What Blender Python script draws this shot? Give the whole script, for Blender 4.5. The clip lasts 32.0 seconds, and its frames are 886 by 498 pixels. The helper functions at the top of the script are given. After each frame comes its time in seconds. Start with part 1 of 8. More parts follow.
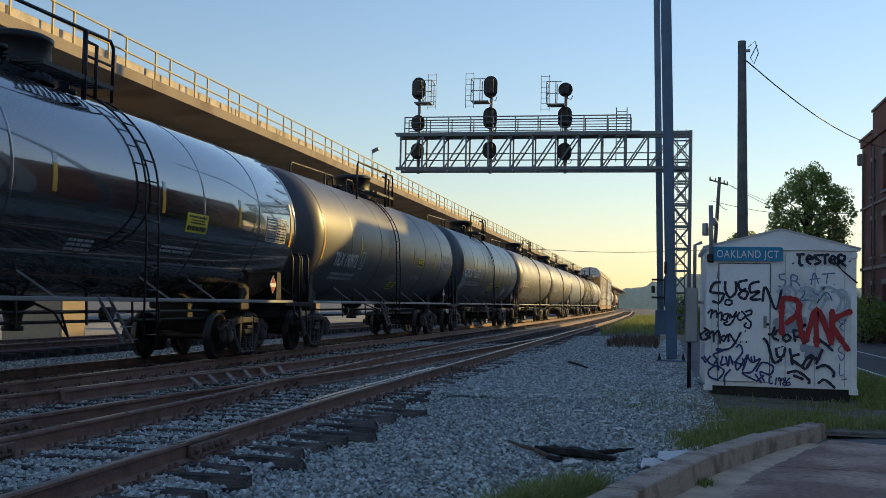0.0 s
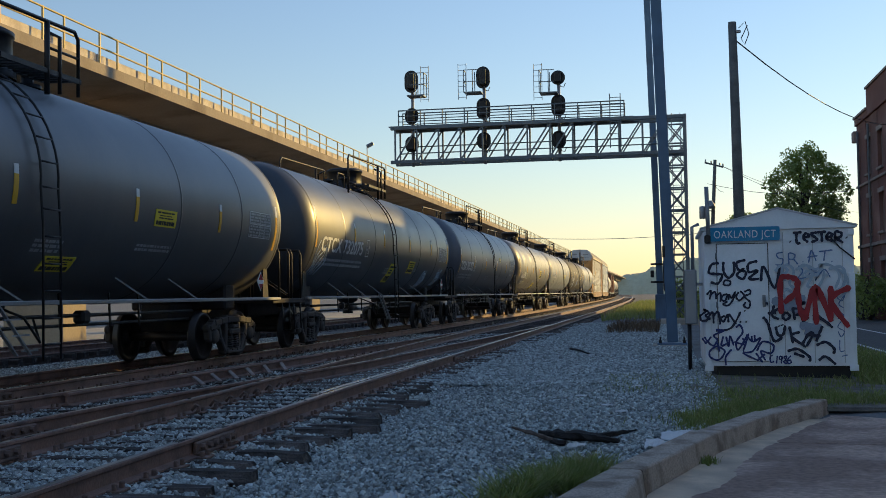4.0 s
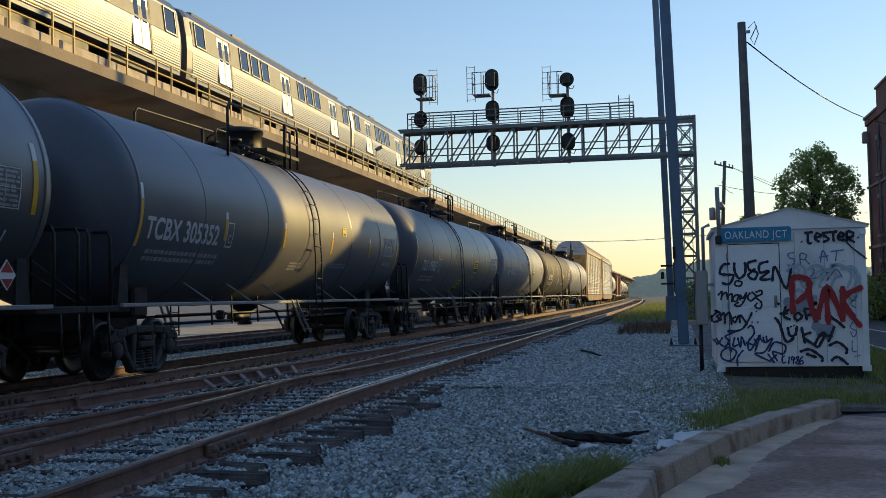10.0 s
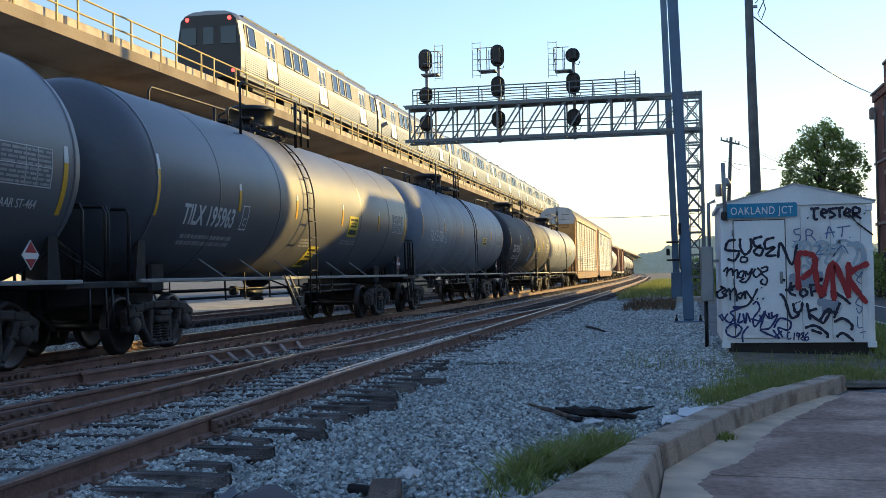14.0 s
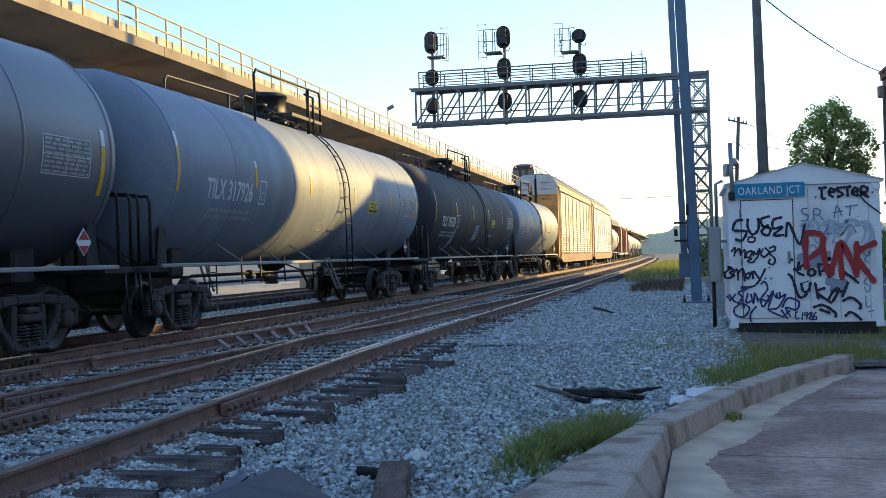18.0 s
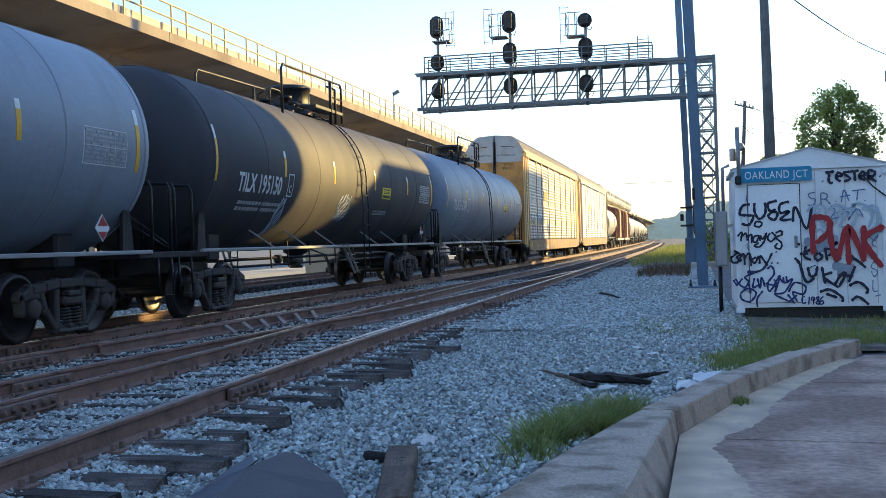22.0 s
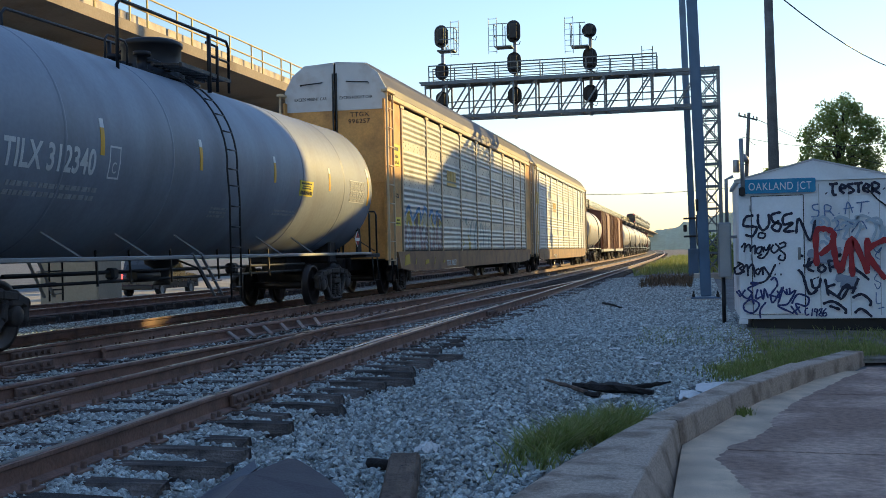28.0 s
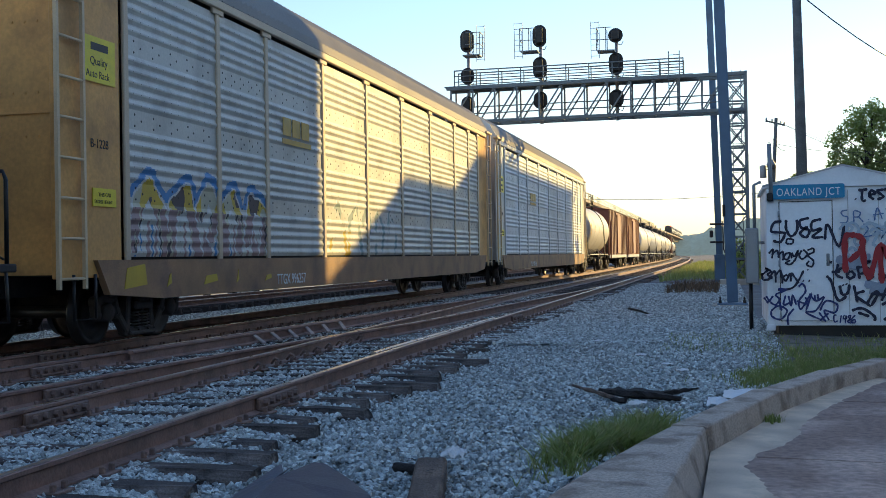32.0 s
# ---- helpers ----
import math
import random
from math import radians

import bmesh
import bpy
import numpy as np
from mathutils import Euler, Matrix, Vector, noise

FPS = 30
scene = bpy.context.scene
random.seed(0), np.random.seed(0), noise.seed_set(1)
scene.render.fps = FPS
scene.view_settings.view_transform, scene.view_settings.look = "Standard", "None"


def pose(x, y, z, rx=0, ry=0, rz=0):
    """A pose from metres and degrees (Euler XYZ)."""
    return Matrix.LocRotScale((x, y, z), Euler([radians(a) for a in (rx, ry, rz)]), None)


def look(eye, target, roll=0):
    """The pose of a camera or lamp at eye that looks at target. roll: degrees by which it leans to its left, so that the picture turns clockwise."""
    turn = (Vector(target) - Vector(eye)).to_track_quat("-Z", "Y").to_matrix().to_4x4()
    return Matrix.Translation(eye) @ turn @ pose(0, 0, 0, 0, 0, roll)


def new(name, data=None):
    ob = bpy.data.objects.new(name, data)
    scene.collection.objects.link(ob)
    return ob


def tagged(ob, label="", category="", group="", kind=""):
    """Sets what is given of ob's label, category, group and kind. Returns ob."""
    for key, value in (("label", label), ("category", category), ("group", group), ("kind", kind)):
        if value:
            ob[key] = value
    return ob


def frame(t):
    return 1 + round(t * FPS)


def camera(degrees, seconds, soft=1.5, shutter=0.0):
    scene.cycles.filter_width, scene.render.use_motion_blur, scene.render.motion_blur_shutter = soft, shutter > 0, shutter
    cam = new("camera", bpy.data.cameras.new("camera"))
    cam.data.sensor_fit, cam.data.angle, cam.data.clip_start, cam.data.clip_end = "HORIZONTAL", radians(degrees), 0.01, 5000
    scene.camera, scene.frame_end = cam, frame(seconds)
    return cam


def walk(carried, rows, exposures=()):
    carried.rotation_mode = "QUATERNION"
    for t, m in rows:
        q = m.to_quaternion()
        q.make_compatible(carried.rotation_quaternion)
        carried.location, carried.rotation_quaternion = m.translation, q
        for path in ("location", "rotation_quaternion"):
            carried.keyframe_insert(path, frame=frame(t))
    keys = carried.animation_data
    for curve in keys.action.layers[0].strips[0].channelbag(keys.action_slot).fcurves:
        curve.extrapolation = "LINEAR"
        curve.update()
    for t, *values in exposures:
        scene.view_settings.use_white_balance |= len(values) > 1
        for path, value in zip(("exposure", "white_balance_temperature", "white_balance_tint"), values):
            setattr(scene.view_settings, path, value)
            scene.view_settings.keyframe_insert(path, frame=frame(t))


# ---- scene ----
cam = camera(43.30, 32.0, soft=0.75)
walk(cam, [
    (0.0, pose(-0.004, 0.011, 1.219, 92.702, -1.209, 11.235)), (0.5, pose(0.001, 0.013, 1.219, 92.534, -1.153, 11.256)),
    (1.0, pose(0.004, 0.013, 1.217, 92.544, -0.982, 11.294)), (1.5, pose(0.011, -0.029, 1.199, 92.468, -0.884, 11.330)),
    (2.0, pose(0.007, -0.027, 1.197, 92.238, -0.750, 11.118)), (2.5, pose(0.004, -0.012, 1.186, 92.159, -0.369, 11.118)),
    (3.0, pose(0.013, -0.014, 1.181, 92.501, 0.310, 11.161)), (3.5, pose(0.017, -0.022, 1.185, 92.484, 0.581, 11.207)),
    (5.5, pose(0.002, -0.012, 1.172, 91.757, 1.571, 11.332)), (6.0, pose(0.004, -0.015, 1.175, 91.712, 1.563, 11.366)),
    (6.5, pose(0.006, -0.016, 1.174, 91.607, 1.605, 11.411)), (7.0, pose(0.009, -0.011, 1.172, 91.360, 1.650, 11.449)),
    (7.5, pose(0.006, -0.016, 1.169, 91.094, 1.603, 11.481)), (8.0, pose(-0.004, -0.002, 1.167, 90.961, 1.613, 11.531)),
    (8.5, pose(-0.005, -0.005, 1.166, 91.031, 1.363, 11.603)), (9.0, pose(-0.003, -0.007, 1.166, 92.085, 1.169, 11.660)),
    (9.5, pose(0.001, -0.008, 1.163, 92.512, 1.182, 11.718)), (10.0, pose(-0.001, -0.007, 1.166, 92.507, 1.127, 11.743)),
    (10.5, pose(0.003, -0.003, 1.163, 92.521, 1.095, 11.787)), (11.0, pose(-0.002, -0.000, 1.165, 92.497, 1.032, 11.805)),
    (11.5, pose(-0.002, -0.001, 1.162, 92.279, 1.012, 11.838)), (12.0, pose(0.002, -0.002, 1.160, 91.976, 1.001, 11.894)),
    (12.5, pose(-0.002, -0.001, 1.159, 91.893, 1.018, 11.891)), (13.0, pose(0.000, -0.000, 1.160, 91.800, 1.000, 11.931)),
    (13.5, pose(-0.000, 0.002, 1.158, 91.590, 1.016, 11.974)), (14.0, pose(0.001, 0.009, 1.157, 91.310, 1.099, 12.021)),
    (14.5, pose(-0.002, 0.010, 1.159, 91.255, 1.109, 12.047)), (16.5, pose(0.006, 0.008, 1.156, 90.796, 1.330, 12.291)),
    (17.0, pose(0.003, 0.008, 1.156, 90.527, 1.525, 12.327)), (17.5, pose(0.002, 0.008, 1.158, 90.430, 1.532, 12.368)),
    (18.0, pose(0.012, 0.004, 1.157, 90.431, 1.601, 12.427)), (18.5, pose(0.005, 0.017, 1.155, 90.304, 1.612, 12.438)),
    (19.0, pose(0.005, 0.006, 1.153, 90.142, 1.701, 12.479)), (19.5, pose(0.003, 0.015, 1.154, 90.136, 1.691, 12.515)),
    (20.0, pose(0.008, 0.005, 1.159, 90.099, 1.664, 12.545)), (20.5, pose(0.003, 0.018, 1.153, 89.941, 1.694, 12.581)),
    (21.0, pose(0.004, 0.017, 1.154, 89.850, 1.697, 12.627)), (21.5, pose(0.011, 0.008, 1.158, 89.833, 1.750, 12.681)),
    (22.0, pose(0.003, 0.009, 1.154, 89.689, 1.718, 12.718)), (22.5, pose(0.003, 0.003, 1.158, 89.586, 1.734, 12.759)),
    (23.0, pose(0.004, -0.001, 1.154, 89.825, 1.721, 12.810)), (23.5, pose(-0.003, 0.016, 1.144, 90.116, 1.424, 12.845)),
    (24.0, pose(-0.008, 0.011, 1.143, 90.111, 1.135, 12.882)), (24.5, pose(-0.004, -0.005, 1.145, 90.121, 1.173, 12.871)),
    (25.0, pose(-0.001, -0.000, 1.148, 90.140, 1.205, 12.755)), (25.5, pose(-0.007, 0.009, 1.144, 90.159, 1.189, 12.677)),
    (27.5, pose(-0.005, 0.001, 1.145, 90.150, 1.223, 12.822)), (28.0, pose(-0.007, -0.001, 1.148, 90.146, 1.208, 12.851)),
    (28.5, pose(-0.007, 0.002, 1.148, 90.137, 1.219, 12.899)), (29.0, pose(-0.012, 0.007, 1.142, 90.144, 1.186, 12.934)),
    (29.5, pose(-0.010, -0.003, 1.147, 90.156, 1.225, 12.979)), (30.0, pose(-0.029, 0.009, 1.148, 90.153, 1.240, 13.358)),
    (30.5, pose(-0.026, 0.011, 1.150, 90.275, 1.138, 13.888)), (31.0, pose(-0.023, -0.003, 1.151, 90.378, 1.029, 13.959)),
    (31.5, pose(-0.025, 0.009, 1.151, 90.370, 1.004, 14.080)), (32.0, pose(-0.028, 0.005, 1.147, 90.410, 0.956, 14.107)),
], exposures=[(0, 0.19, 5730, 20), (3, 0.21, 5730, 20), (6, 0.45, 5630, 20), (7.2, 0.67, 5580, 20), (8, 0.67, 5580, 20), (9, 0.19, 5580, 20), (11, 0.25, 5600, 20), (13, 0.62, 5610, 20), (14.5, 0.86, 5560, 20), (16.5, 1.00, 5510, 20), (19, 1.15, 5460, 20), (21, 1.27, 5460, 20), (22, 1.35, 5460, 20), (23, 1.23, 5460, 20), (24, 0.88, 5460, 20), (25.5, 0.78, 5460, 20), (28, 0.76, 5510, 20), (30, 0.91, 5560, 20), (32, 0.97, 5610, 20)])

# ---- sky and sun ----
SUN_AZ, SUN_EL = 42.0, 16.4      # degrees right of +y, and above the horizon
world = bpy.data.worlds.new("sky")
scene.world = world
world.use_nodes = True
wn = world.node_tree
sky = wn.nodes.new("ShaderNodeTexSky")
sky.sky_type, sky.sun_disc = "NISHITA", False
sky.sun_elevation, sky.sun_rotation = radians(SUN_EL), radians(SUN_AZ)
sky.altitude, sky.air_density, sky.dust_density, sky.ozone_density = 200.0, 1.5, 0.1, 2.2
wn.links.new(sky.outputs[0], wn.nodes["Background"].inputs[0])
wn.nodes["Background"].inputs[1].default_value = 0.12
sun = new("sun", bpy.data.lights.new("sun", "SUN"))
sun.data.energy, sun.data.angle, sun.data.color = 3.9, radians(0.55), (1.0, 0.67, 0.17)
_d = Vector((math.sin(radians(SUN_AZ)) * math.cos(radians(SUN_EL)), math.cos(radians(SUN_AZ)) * math.cos(radians(SUN_EL)), math.sin(radians(SUN_EL))))
sun.matrix_world = look(_d * 100, (0, 0, 0))

# ---- materials ----
def mat(name, base, rough=0.6, metal=0.0, var=0.25, scale=6.0, fine=60.0, bump=0.15, tint=None, tint_scale=1.2, tint_amt=0.5, spec=0.5, coat=0.0, rand=0.0, bump_scale=None, island=0.0, stretch=None, edge=(0.48, 0.68), coat_rough=0.03, coat_ior=1.5):
    """Procedural surface: grain and blotches of the base colour, a second colour in stains, relief."""
    m = bpy.data.materials.new(name)
    m.use_nodes = True
    n, l = m.node_tree.nodes, m.node_tree.links
    b = n["Principled BSDF"]
    b.inputs["Metallic"].default_value = metal
    b.inputs["Specular IOR Level"].default_value = spec
    b.inputs["Coat Weight"].default_value, b.inputs["Coat Roughness"].default_value = coat, coat_rough
    b.inputs["Coat IOR"].default_value = coat_ior
    tc = n.new("ShaderNodeTexCoord")

    def nz(s, detail=4.0, warp=None):
        x = n.new("ShaderNodeTexNoise")
        x.inputs["Scale"].default_value, x.inputs["Detail"].default_value = s, detail
        if warp:
            mp = n.new("ShaderNodeMapping")
            mp.inputs["Scale"].default_value = warp
            l.new(tc.outputs["Object"], mp.inputs["Vector"])
            l.new(mp.outputs[0], x.inputs["Vector"])
        else:
            l.new(tc.outputs["Object"], x.inputs["Vector"])
        return x.outputs["Fac"]

    def ramp(src, a, c):
        x = n.new("ShaderNodeMapRange")
        x.inputs["From Min"].default_value, x.inputs["From Max"].default_value = 0.25, 0.75
        x.inputs["To Min"].default_value, x.inputs["To Max"].default_value = a, c
        l.new(src, x.inputs["Value"])
        return x.outputs[0]

    def mul(a, c):
        x = n.new("ShaderNodeMath")
        x.operation = "MULTIPLY"
        l.new(a, x.inputs[0])
        l.new(c, x.inputs[1])
        return x.outputs[0]

    f1, f2 = nz(scale), nz(fine, 3.0)
    val = mul(ramp(f1, 1 - var, 1 + var), ramp(f2, 1 - var * 0.6, 1 + var * 0.6))
    if rand or island:
        if island:
            o = n.new("ShaderNodeNewGeometry").outputs["Random Per Island"]
        else:
            o = n.new("ShaderNodeObjectInfo").outputs["Random"]
        x = n.new("ShaderNodeMapRange")
        r = rand or island
        x.inputs["To Min"].default_value, x.inputs["To Max"].default_value = 1 - r, 1 + r
        l.new(o, x.inputs["Value"])
        val = mul(val, x.outputs[0])
    col = n.new("ShaderNodeRGB")
    col.outputs[0].default_value = (*base, 1)
    src = col.outputs[0]
    if tint:
        mx = n.new("ShaderNodeMix")
        mx.data_type = "RGBA"
        l.new(src, mx.inputs["A"])
        mx.inputs["B"].default_value = (*tint, 1)
        x = n.new("ShaderNodeMapRange")
        x.inputs["From Min"].default_value, x.inputs["From Max"].default_value = edge
        x.inputs["To Max"].default_value = tint_amt
        l.new(nz(tint_scale, 8.0, stretch), x.inputs["Value"])
        l.new(x.outputs[0], mx.inputs["Factor"])
        src = mx.outputs["Result"]
    vm = n.new("ShaderNodeVectorMath")
    vm.operation = "SCALE"
    l.new(src, vm.inputs[0])
    l.new(val, vm.inputs["Scale"])
    l.new(vm.outputs[0], b.inputs["Base Color"])
    l.new(ramp(f1, max(rough - 0.08, 0.02), min(rough + 0.08, 1.0)), b.inputs["Roughness"])
    if bump:
        bp = n.new("ShaderNodeBump")
        bp.inputs["Strength"].default_value, bp.inputs["Distance"].default_value = bump, 0.02
        l.new(f2 if bump_scale is None else nz(bump_scale, 5.0), bp.inputs["Height"])
        l.new(bp.outputs[0], b.inputs["Normal"])
    return m



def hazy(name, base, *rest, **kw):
    """A far backdrop with the haze of the air painted in as a glow."""
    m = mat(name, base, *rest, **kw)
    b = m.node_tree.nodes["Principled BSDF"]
    b.inputs["Emission Color"].default_value, b.inputs["Emission Strength"].default_value = HAZE_GLOW[name], 1.0
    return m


# emission colours that imitate haze on the far woods and towers
HAZE_GLOW = {"far_woods": (0.075, 0.09, 0.07, 1), "hazy_tower": (0.16, 0.17, 0.17, 1)}
M = {}
# kept darker than the stones: the shade of their gaps is in this colour
M["gravel"] = mat("gap_dark_gravel", (0.15, 0.15, 0.155), 0.9, var=0.45, scale=1.5, fine=26, bump=1.0, tint=(0.10, 0.095, 0.09), tint_scale=0.5, tint_amt=0.6)
M["stone"] = mat("ballast_stone", (0.45, 0.48, 0.47), 0.8, var=0.4, scale=14, fine=90, bump=0.5, island=0.55)
# darker copy of the ballast stone: the viaduct's shade is put into its colour
M["shadedstone"] = mat("shade_toned_ballast", (0.17, 0.172, 0.178), 0.9, var=0.3, scale=8, fine=60, bump=0.4, island=0.5)
M["dirt"] = mat("dirt", (0.20, 0.175, 0.15), 0.95, var=0.35, scale=6, fine=60, bump=1.0, tint=(0.10, 0.115, 0.05), tint_scale=2.5, tint_amt=0.9)
M["rail"] = mat("rusty_rail", (0.25, 0.145, 0.112), 0.6, var=0.3, scale=3, fine=40, bump=0.3, tint=(0.07, 0.04, 0.03), tint_scale=4)
M["railtop"] = mat("worn_rail_head", (0.45, 0.38, 0.34), 0.3, metal=0.8, var=0.15, scale=2, fine=50, bump=0.05)
M["tie"] = mat("creosoted_tie", (0.055, 0.042, 0.038), 0.85, var=0.55, scale=5, fine=70, bump=0.9, tint=(0.26, 0.22, 0.20), tint_scale=5, tint_amt=0.75, rand=0.4, stretch=(0.25, 2.5, 2.5))
M["brace"] = mat("worn_brace_steel", (0.42, 0.34, 0.30), 0.6, metal=0.2, var=0.25, scale=9, bump=0.2)
M["plate"] = mat("tie_plate_rust", (0.19, 0.12, 0.095), 0.8, var=0.3, scale=9, bump=0.3)
M["concrete"] = mat("weathered_concrete", (0.42, 0.38, 0.32), 0.9, var=0.14, scale=0.8, fine=40, bump=0.25, tint=(0.2, 0.17, 0.14), tint_scale=0.7, tint_amt=0.55)
M["deckcon"] = mat("bridge_concrete", (0.36, 0.295, 0.215), 0.9, var=0.15, scale=0.35, fine=12, bump=0.15, tint=(0.19, 0.145, 0.105), tint_scale=0.5, tint_amt=0.7, stretch=(1, 1, 0.3))
M["deckpale"] = mat("pale_bridge_kerb", (0.66, 0.58, 0.46), 0.85, var=0.15, scale=0.8, fine=20, bump=0.15, tint=(0.34, 0.27, 0.19), tint_scale=1.4, tint_amt=0.6)
M["kerb"] = mat("kerb_concrete", (0.50, 0.41, 0.335), 0.92, var=0.34, scale=60.0, fine=160, bump=0.5, tint=(0.18, 0.125, 0.09), tint_scale=3.5, tint_amt=0.7, edge=(0.46, 0.62))
M["slab"] = mat("parking_slab", (0.60, 0.44, 0.36), 0.9, var=0.34, scale=18, fine=110, bump=0.6, tint=(0.30, 0.20, 0.16), tint_scale=0.9, tint_amt=0.95, edge=(0.40, 0.56))
M["sand"] = mat("washed_sand", (0.68, 0.54, 0.40), 0.95, var=0.22, scale=6, fine=110, bump=0.4, tint=(0.34, 0.265, 0.21), tint_scale=3.0, tint_amt=0.7)
M["joint"] = mat("joint_filler", (0.03, 0.027, 0.026), 0.9, var=0.3, scale=4)
M["casting"] = mat("cast_truck_steel", (0.055, 0.048, 0.046), 0.7, metal=0.15, var=0.3, scale=5, bump=0.3, tint=(0.07, 0.055, 0.045), tint_scale=4, tint_amt=0.7)
M["stencilgrey"] = mat("worn_stencil", (0.36, 0.37, 0.38), 0.6, var=0.3, scale=9, bump=0.0)
M["asphalt"] = mat("asphalt", (0.075, 0.077, 0.08), 0.85, var=0.2, scale=0.5, fine=50, bump=0.4, tint=(0.12, 0.12, 0.12), tint_scale=0.2)
M["roadpaint"] = mat("road_paint", (0.7, 0.7, 0.68), 0.8, var=0.2, scale=4)
M["cabin"] = mat("cabin_white_paint", (0.86, 0.88, 0.90), 0.55, var=0.06, scale=1.5, fine=30, bump=0.05, tint=(0.42, 0.40, 0.36), tint_scale=1.2, tint_amt=0.35)
M["cabinroof"] = mat("cabin_roof", (0.5, 0.5, 0.5), 0.6, var=0.1, scale=2)
M["signblue"] = mat("sign_blue", (0.0, 0.22, 0.42), 0.45, var=0.06, scale=3, bump=0.02, tint=(0.06, 0.28, 0.45), tint_scale=5)
M["white"] = mat("white_paint", (0.78, 0.78, 0.76), 0.55, var=0.06, scale=5, bump=0.03)
M["black"] = mat("black_paint", (0.006, 0.006, 0.008), 0.5, var=0.2, scale=4, bump=0.05)
M["sprayblack"] = mat("spray_black", (0.010, 0.013, 0.04), 0.6, var=0.2, scale=8, bump=0.0)
M["sprayblue"] = mat("spray_blue", (0.10, 0.17, 0.33), 0.6, var=0.2, scale=8, bump=0.0)
M["sprayfaint"] = mat("spray_faint", (0.42, 0.50, 0.58), 0.6, var=0.1, scale=8, bump=0.0)
M["sprayred"] = mat("spray_red", (0.36, 0.02, 0.025), 0.6, var=0.2, scale=8, bump=0.0)
M["galv"] = mat("galvanised_steel", (0.30, 0.31, 0.32), 0.5, metal=0.5, var=0.15, scale=3, bump=0.08)
M["truss"] = mat("gantry_steel", (0.16, 0.18, 0.19), 0.55, metal=0.4, var=0.2, scale=3, bump=0.08)
M["bluesteel"] = mat("blue_painted_pole", (0.085, 0.15, 0.24), 0.5, metal=0.1, var=0.15, scale=1.5, bump=0.08, tint=(0.05, 0.08, 0.12), tint_scale=1.0)
M["wood"] = mat("weathered_wood_pole", (0.13, 0.13, 0.125), 0.9, var=0.35, scale=4, fine=45, bump=0.5)
M["oldwood"] = mat("grey_old_wood", (0.15, 0.105, 0.08), 0.9, var=0.5, scale=6, fine=60, bump=0.9, tint=(0.06, 0.04, 0.03), tint_scale=6, tint_amt=0.8, stretch=(2.5, 0.4, 2))
M["brick"] = mat("dark_red_brick", (0.16, 0.065, 0.05), 0.9, var=0.25, scale=0.6, fine=30, bump=0.4, tint=(0.26, 0.19, 0.17), tint_scale=0.3, tint_amt=0.5)
# white so that an unseen wall bounces fill light onto the shaded side
M["bouncewhite"] = mat("bounce_white_wall", (0.78, 0.77, 0.74), 0.9, var=0.1, scale=0.5, fine=20, bump=0.2, tint=(0.6, 0.57, 0.52), tint_scale=0.4, tint_amt=0.5)
M["stonetrim"] = mat("stone_trim", (0.28, 0.22, 0.19), 0.9, var=0.2, scale=2)
M["glass"] = mat("window_glass", (0.02, 0.025, 0.03), 0.08, var=0.05, bump=0.0, spec=0.6)
M["leaf"] = mat("tree_leaf", (0.21, 0.26, 0.11), 0.6, var=0.25, scale=1.0, bump=0.0, island=0.6, tint=(0.13, 0.16, 0.05), tint_scale=0.7)
def see_through(m, share, colour):
    """Lets part of the light pass through a thin leaf."""
    n, l = m.node_tree.nodes, m.node_tree.links
    tr, mx = n.new("ShaderNodeBsdfTranslucent"), n.new("ShaderNodeMixShader")
    tr.inputs["Color"].default_value, mx.inputs["Fac"].default_value = (*colour, 1), share
    l.new(n["Principled BSDF"].outputs[0], mx.inputs[1])
    l.new(tr.outputs[0], mx.inputs[2])
    l.new(mx.outputs[0], n["Material Output"].inputs["Surface"])
    return m


see_through(M["leaf"], 0.5, (0.34, 0.42, 0.08))
M["grass"] = mat("grass_blade", (0.17, 0.215, 0.065), 0.7, var=0.25, scale=3, bump=0.0, island=0.6, tint=(0.36, 0.31, 0.17), tint_scale=9, tint_amt=0.9, edge=(0.5, 0.6))
see_through(M["grass"], 0.3, (0.36, 0.42, 0.08))
M["dryweed"] = mat("dry_weed", (0.14, 0.09, 0.05), 0.8, var=0.3, scale=3, bump=0.0, island=0.5)
M["bark"] = mat("bark", (0.07, 0.055, 0.045), 0.9, var=0.3, scale=3, bump=0.6)
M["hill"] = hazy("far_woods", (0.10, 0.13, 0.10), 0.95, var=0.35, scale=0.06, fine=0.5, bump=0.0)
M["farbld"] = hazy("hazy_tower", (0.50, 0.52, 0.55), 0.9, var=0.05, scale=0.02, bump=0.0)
M["steel"] = mat("dark_truck_steel", (0.02, 0.018, 0.02), 0.7, metal=0.2, var=0.35, scale=4, bump=0.25, tint=(0.06, 0.042, 0.034), tint_scale=3, tint_amt=0.6)
M["wheel"] = mat("wheel_steel", (0.04, 0.034, 0.033), 0.38, metal=0.5, var=0.25, scale=3, bump=0.1)
M["tread"] = mat("wheel_tread", (0.45, 0.42, 0.40), 0.3, metal=1.0, var=0.1, scale=3, bump=0.0)
M["tyellow"] = mat("reflective_yellow", (0.75, 0.42, 0.02), 0.4, var=0.1, scale=5, bump=0.0)
M["placard"] = mat("yellow_label", (0.72, 0.60, 0.03), 0.5, var=0.1, scale=8, bump=0.0)
M["lettering"] = mat("stencil_white", (0.66, 0.67, 0.66), 0.6, var=0.15, scale=5, bump=0.0)
M["infogrey"] = mat("info_panel", (0.25, 0.27, 0.27), 0.6, var=0.5, scale=14, fine=50, bump=0.0)
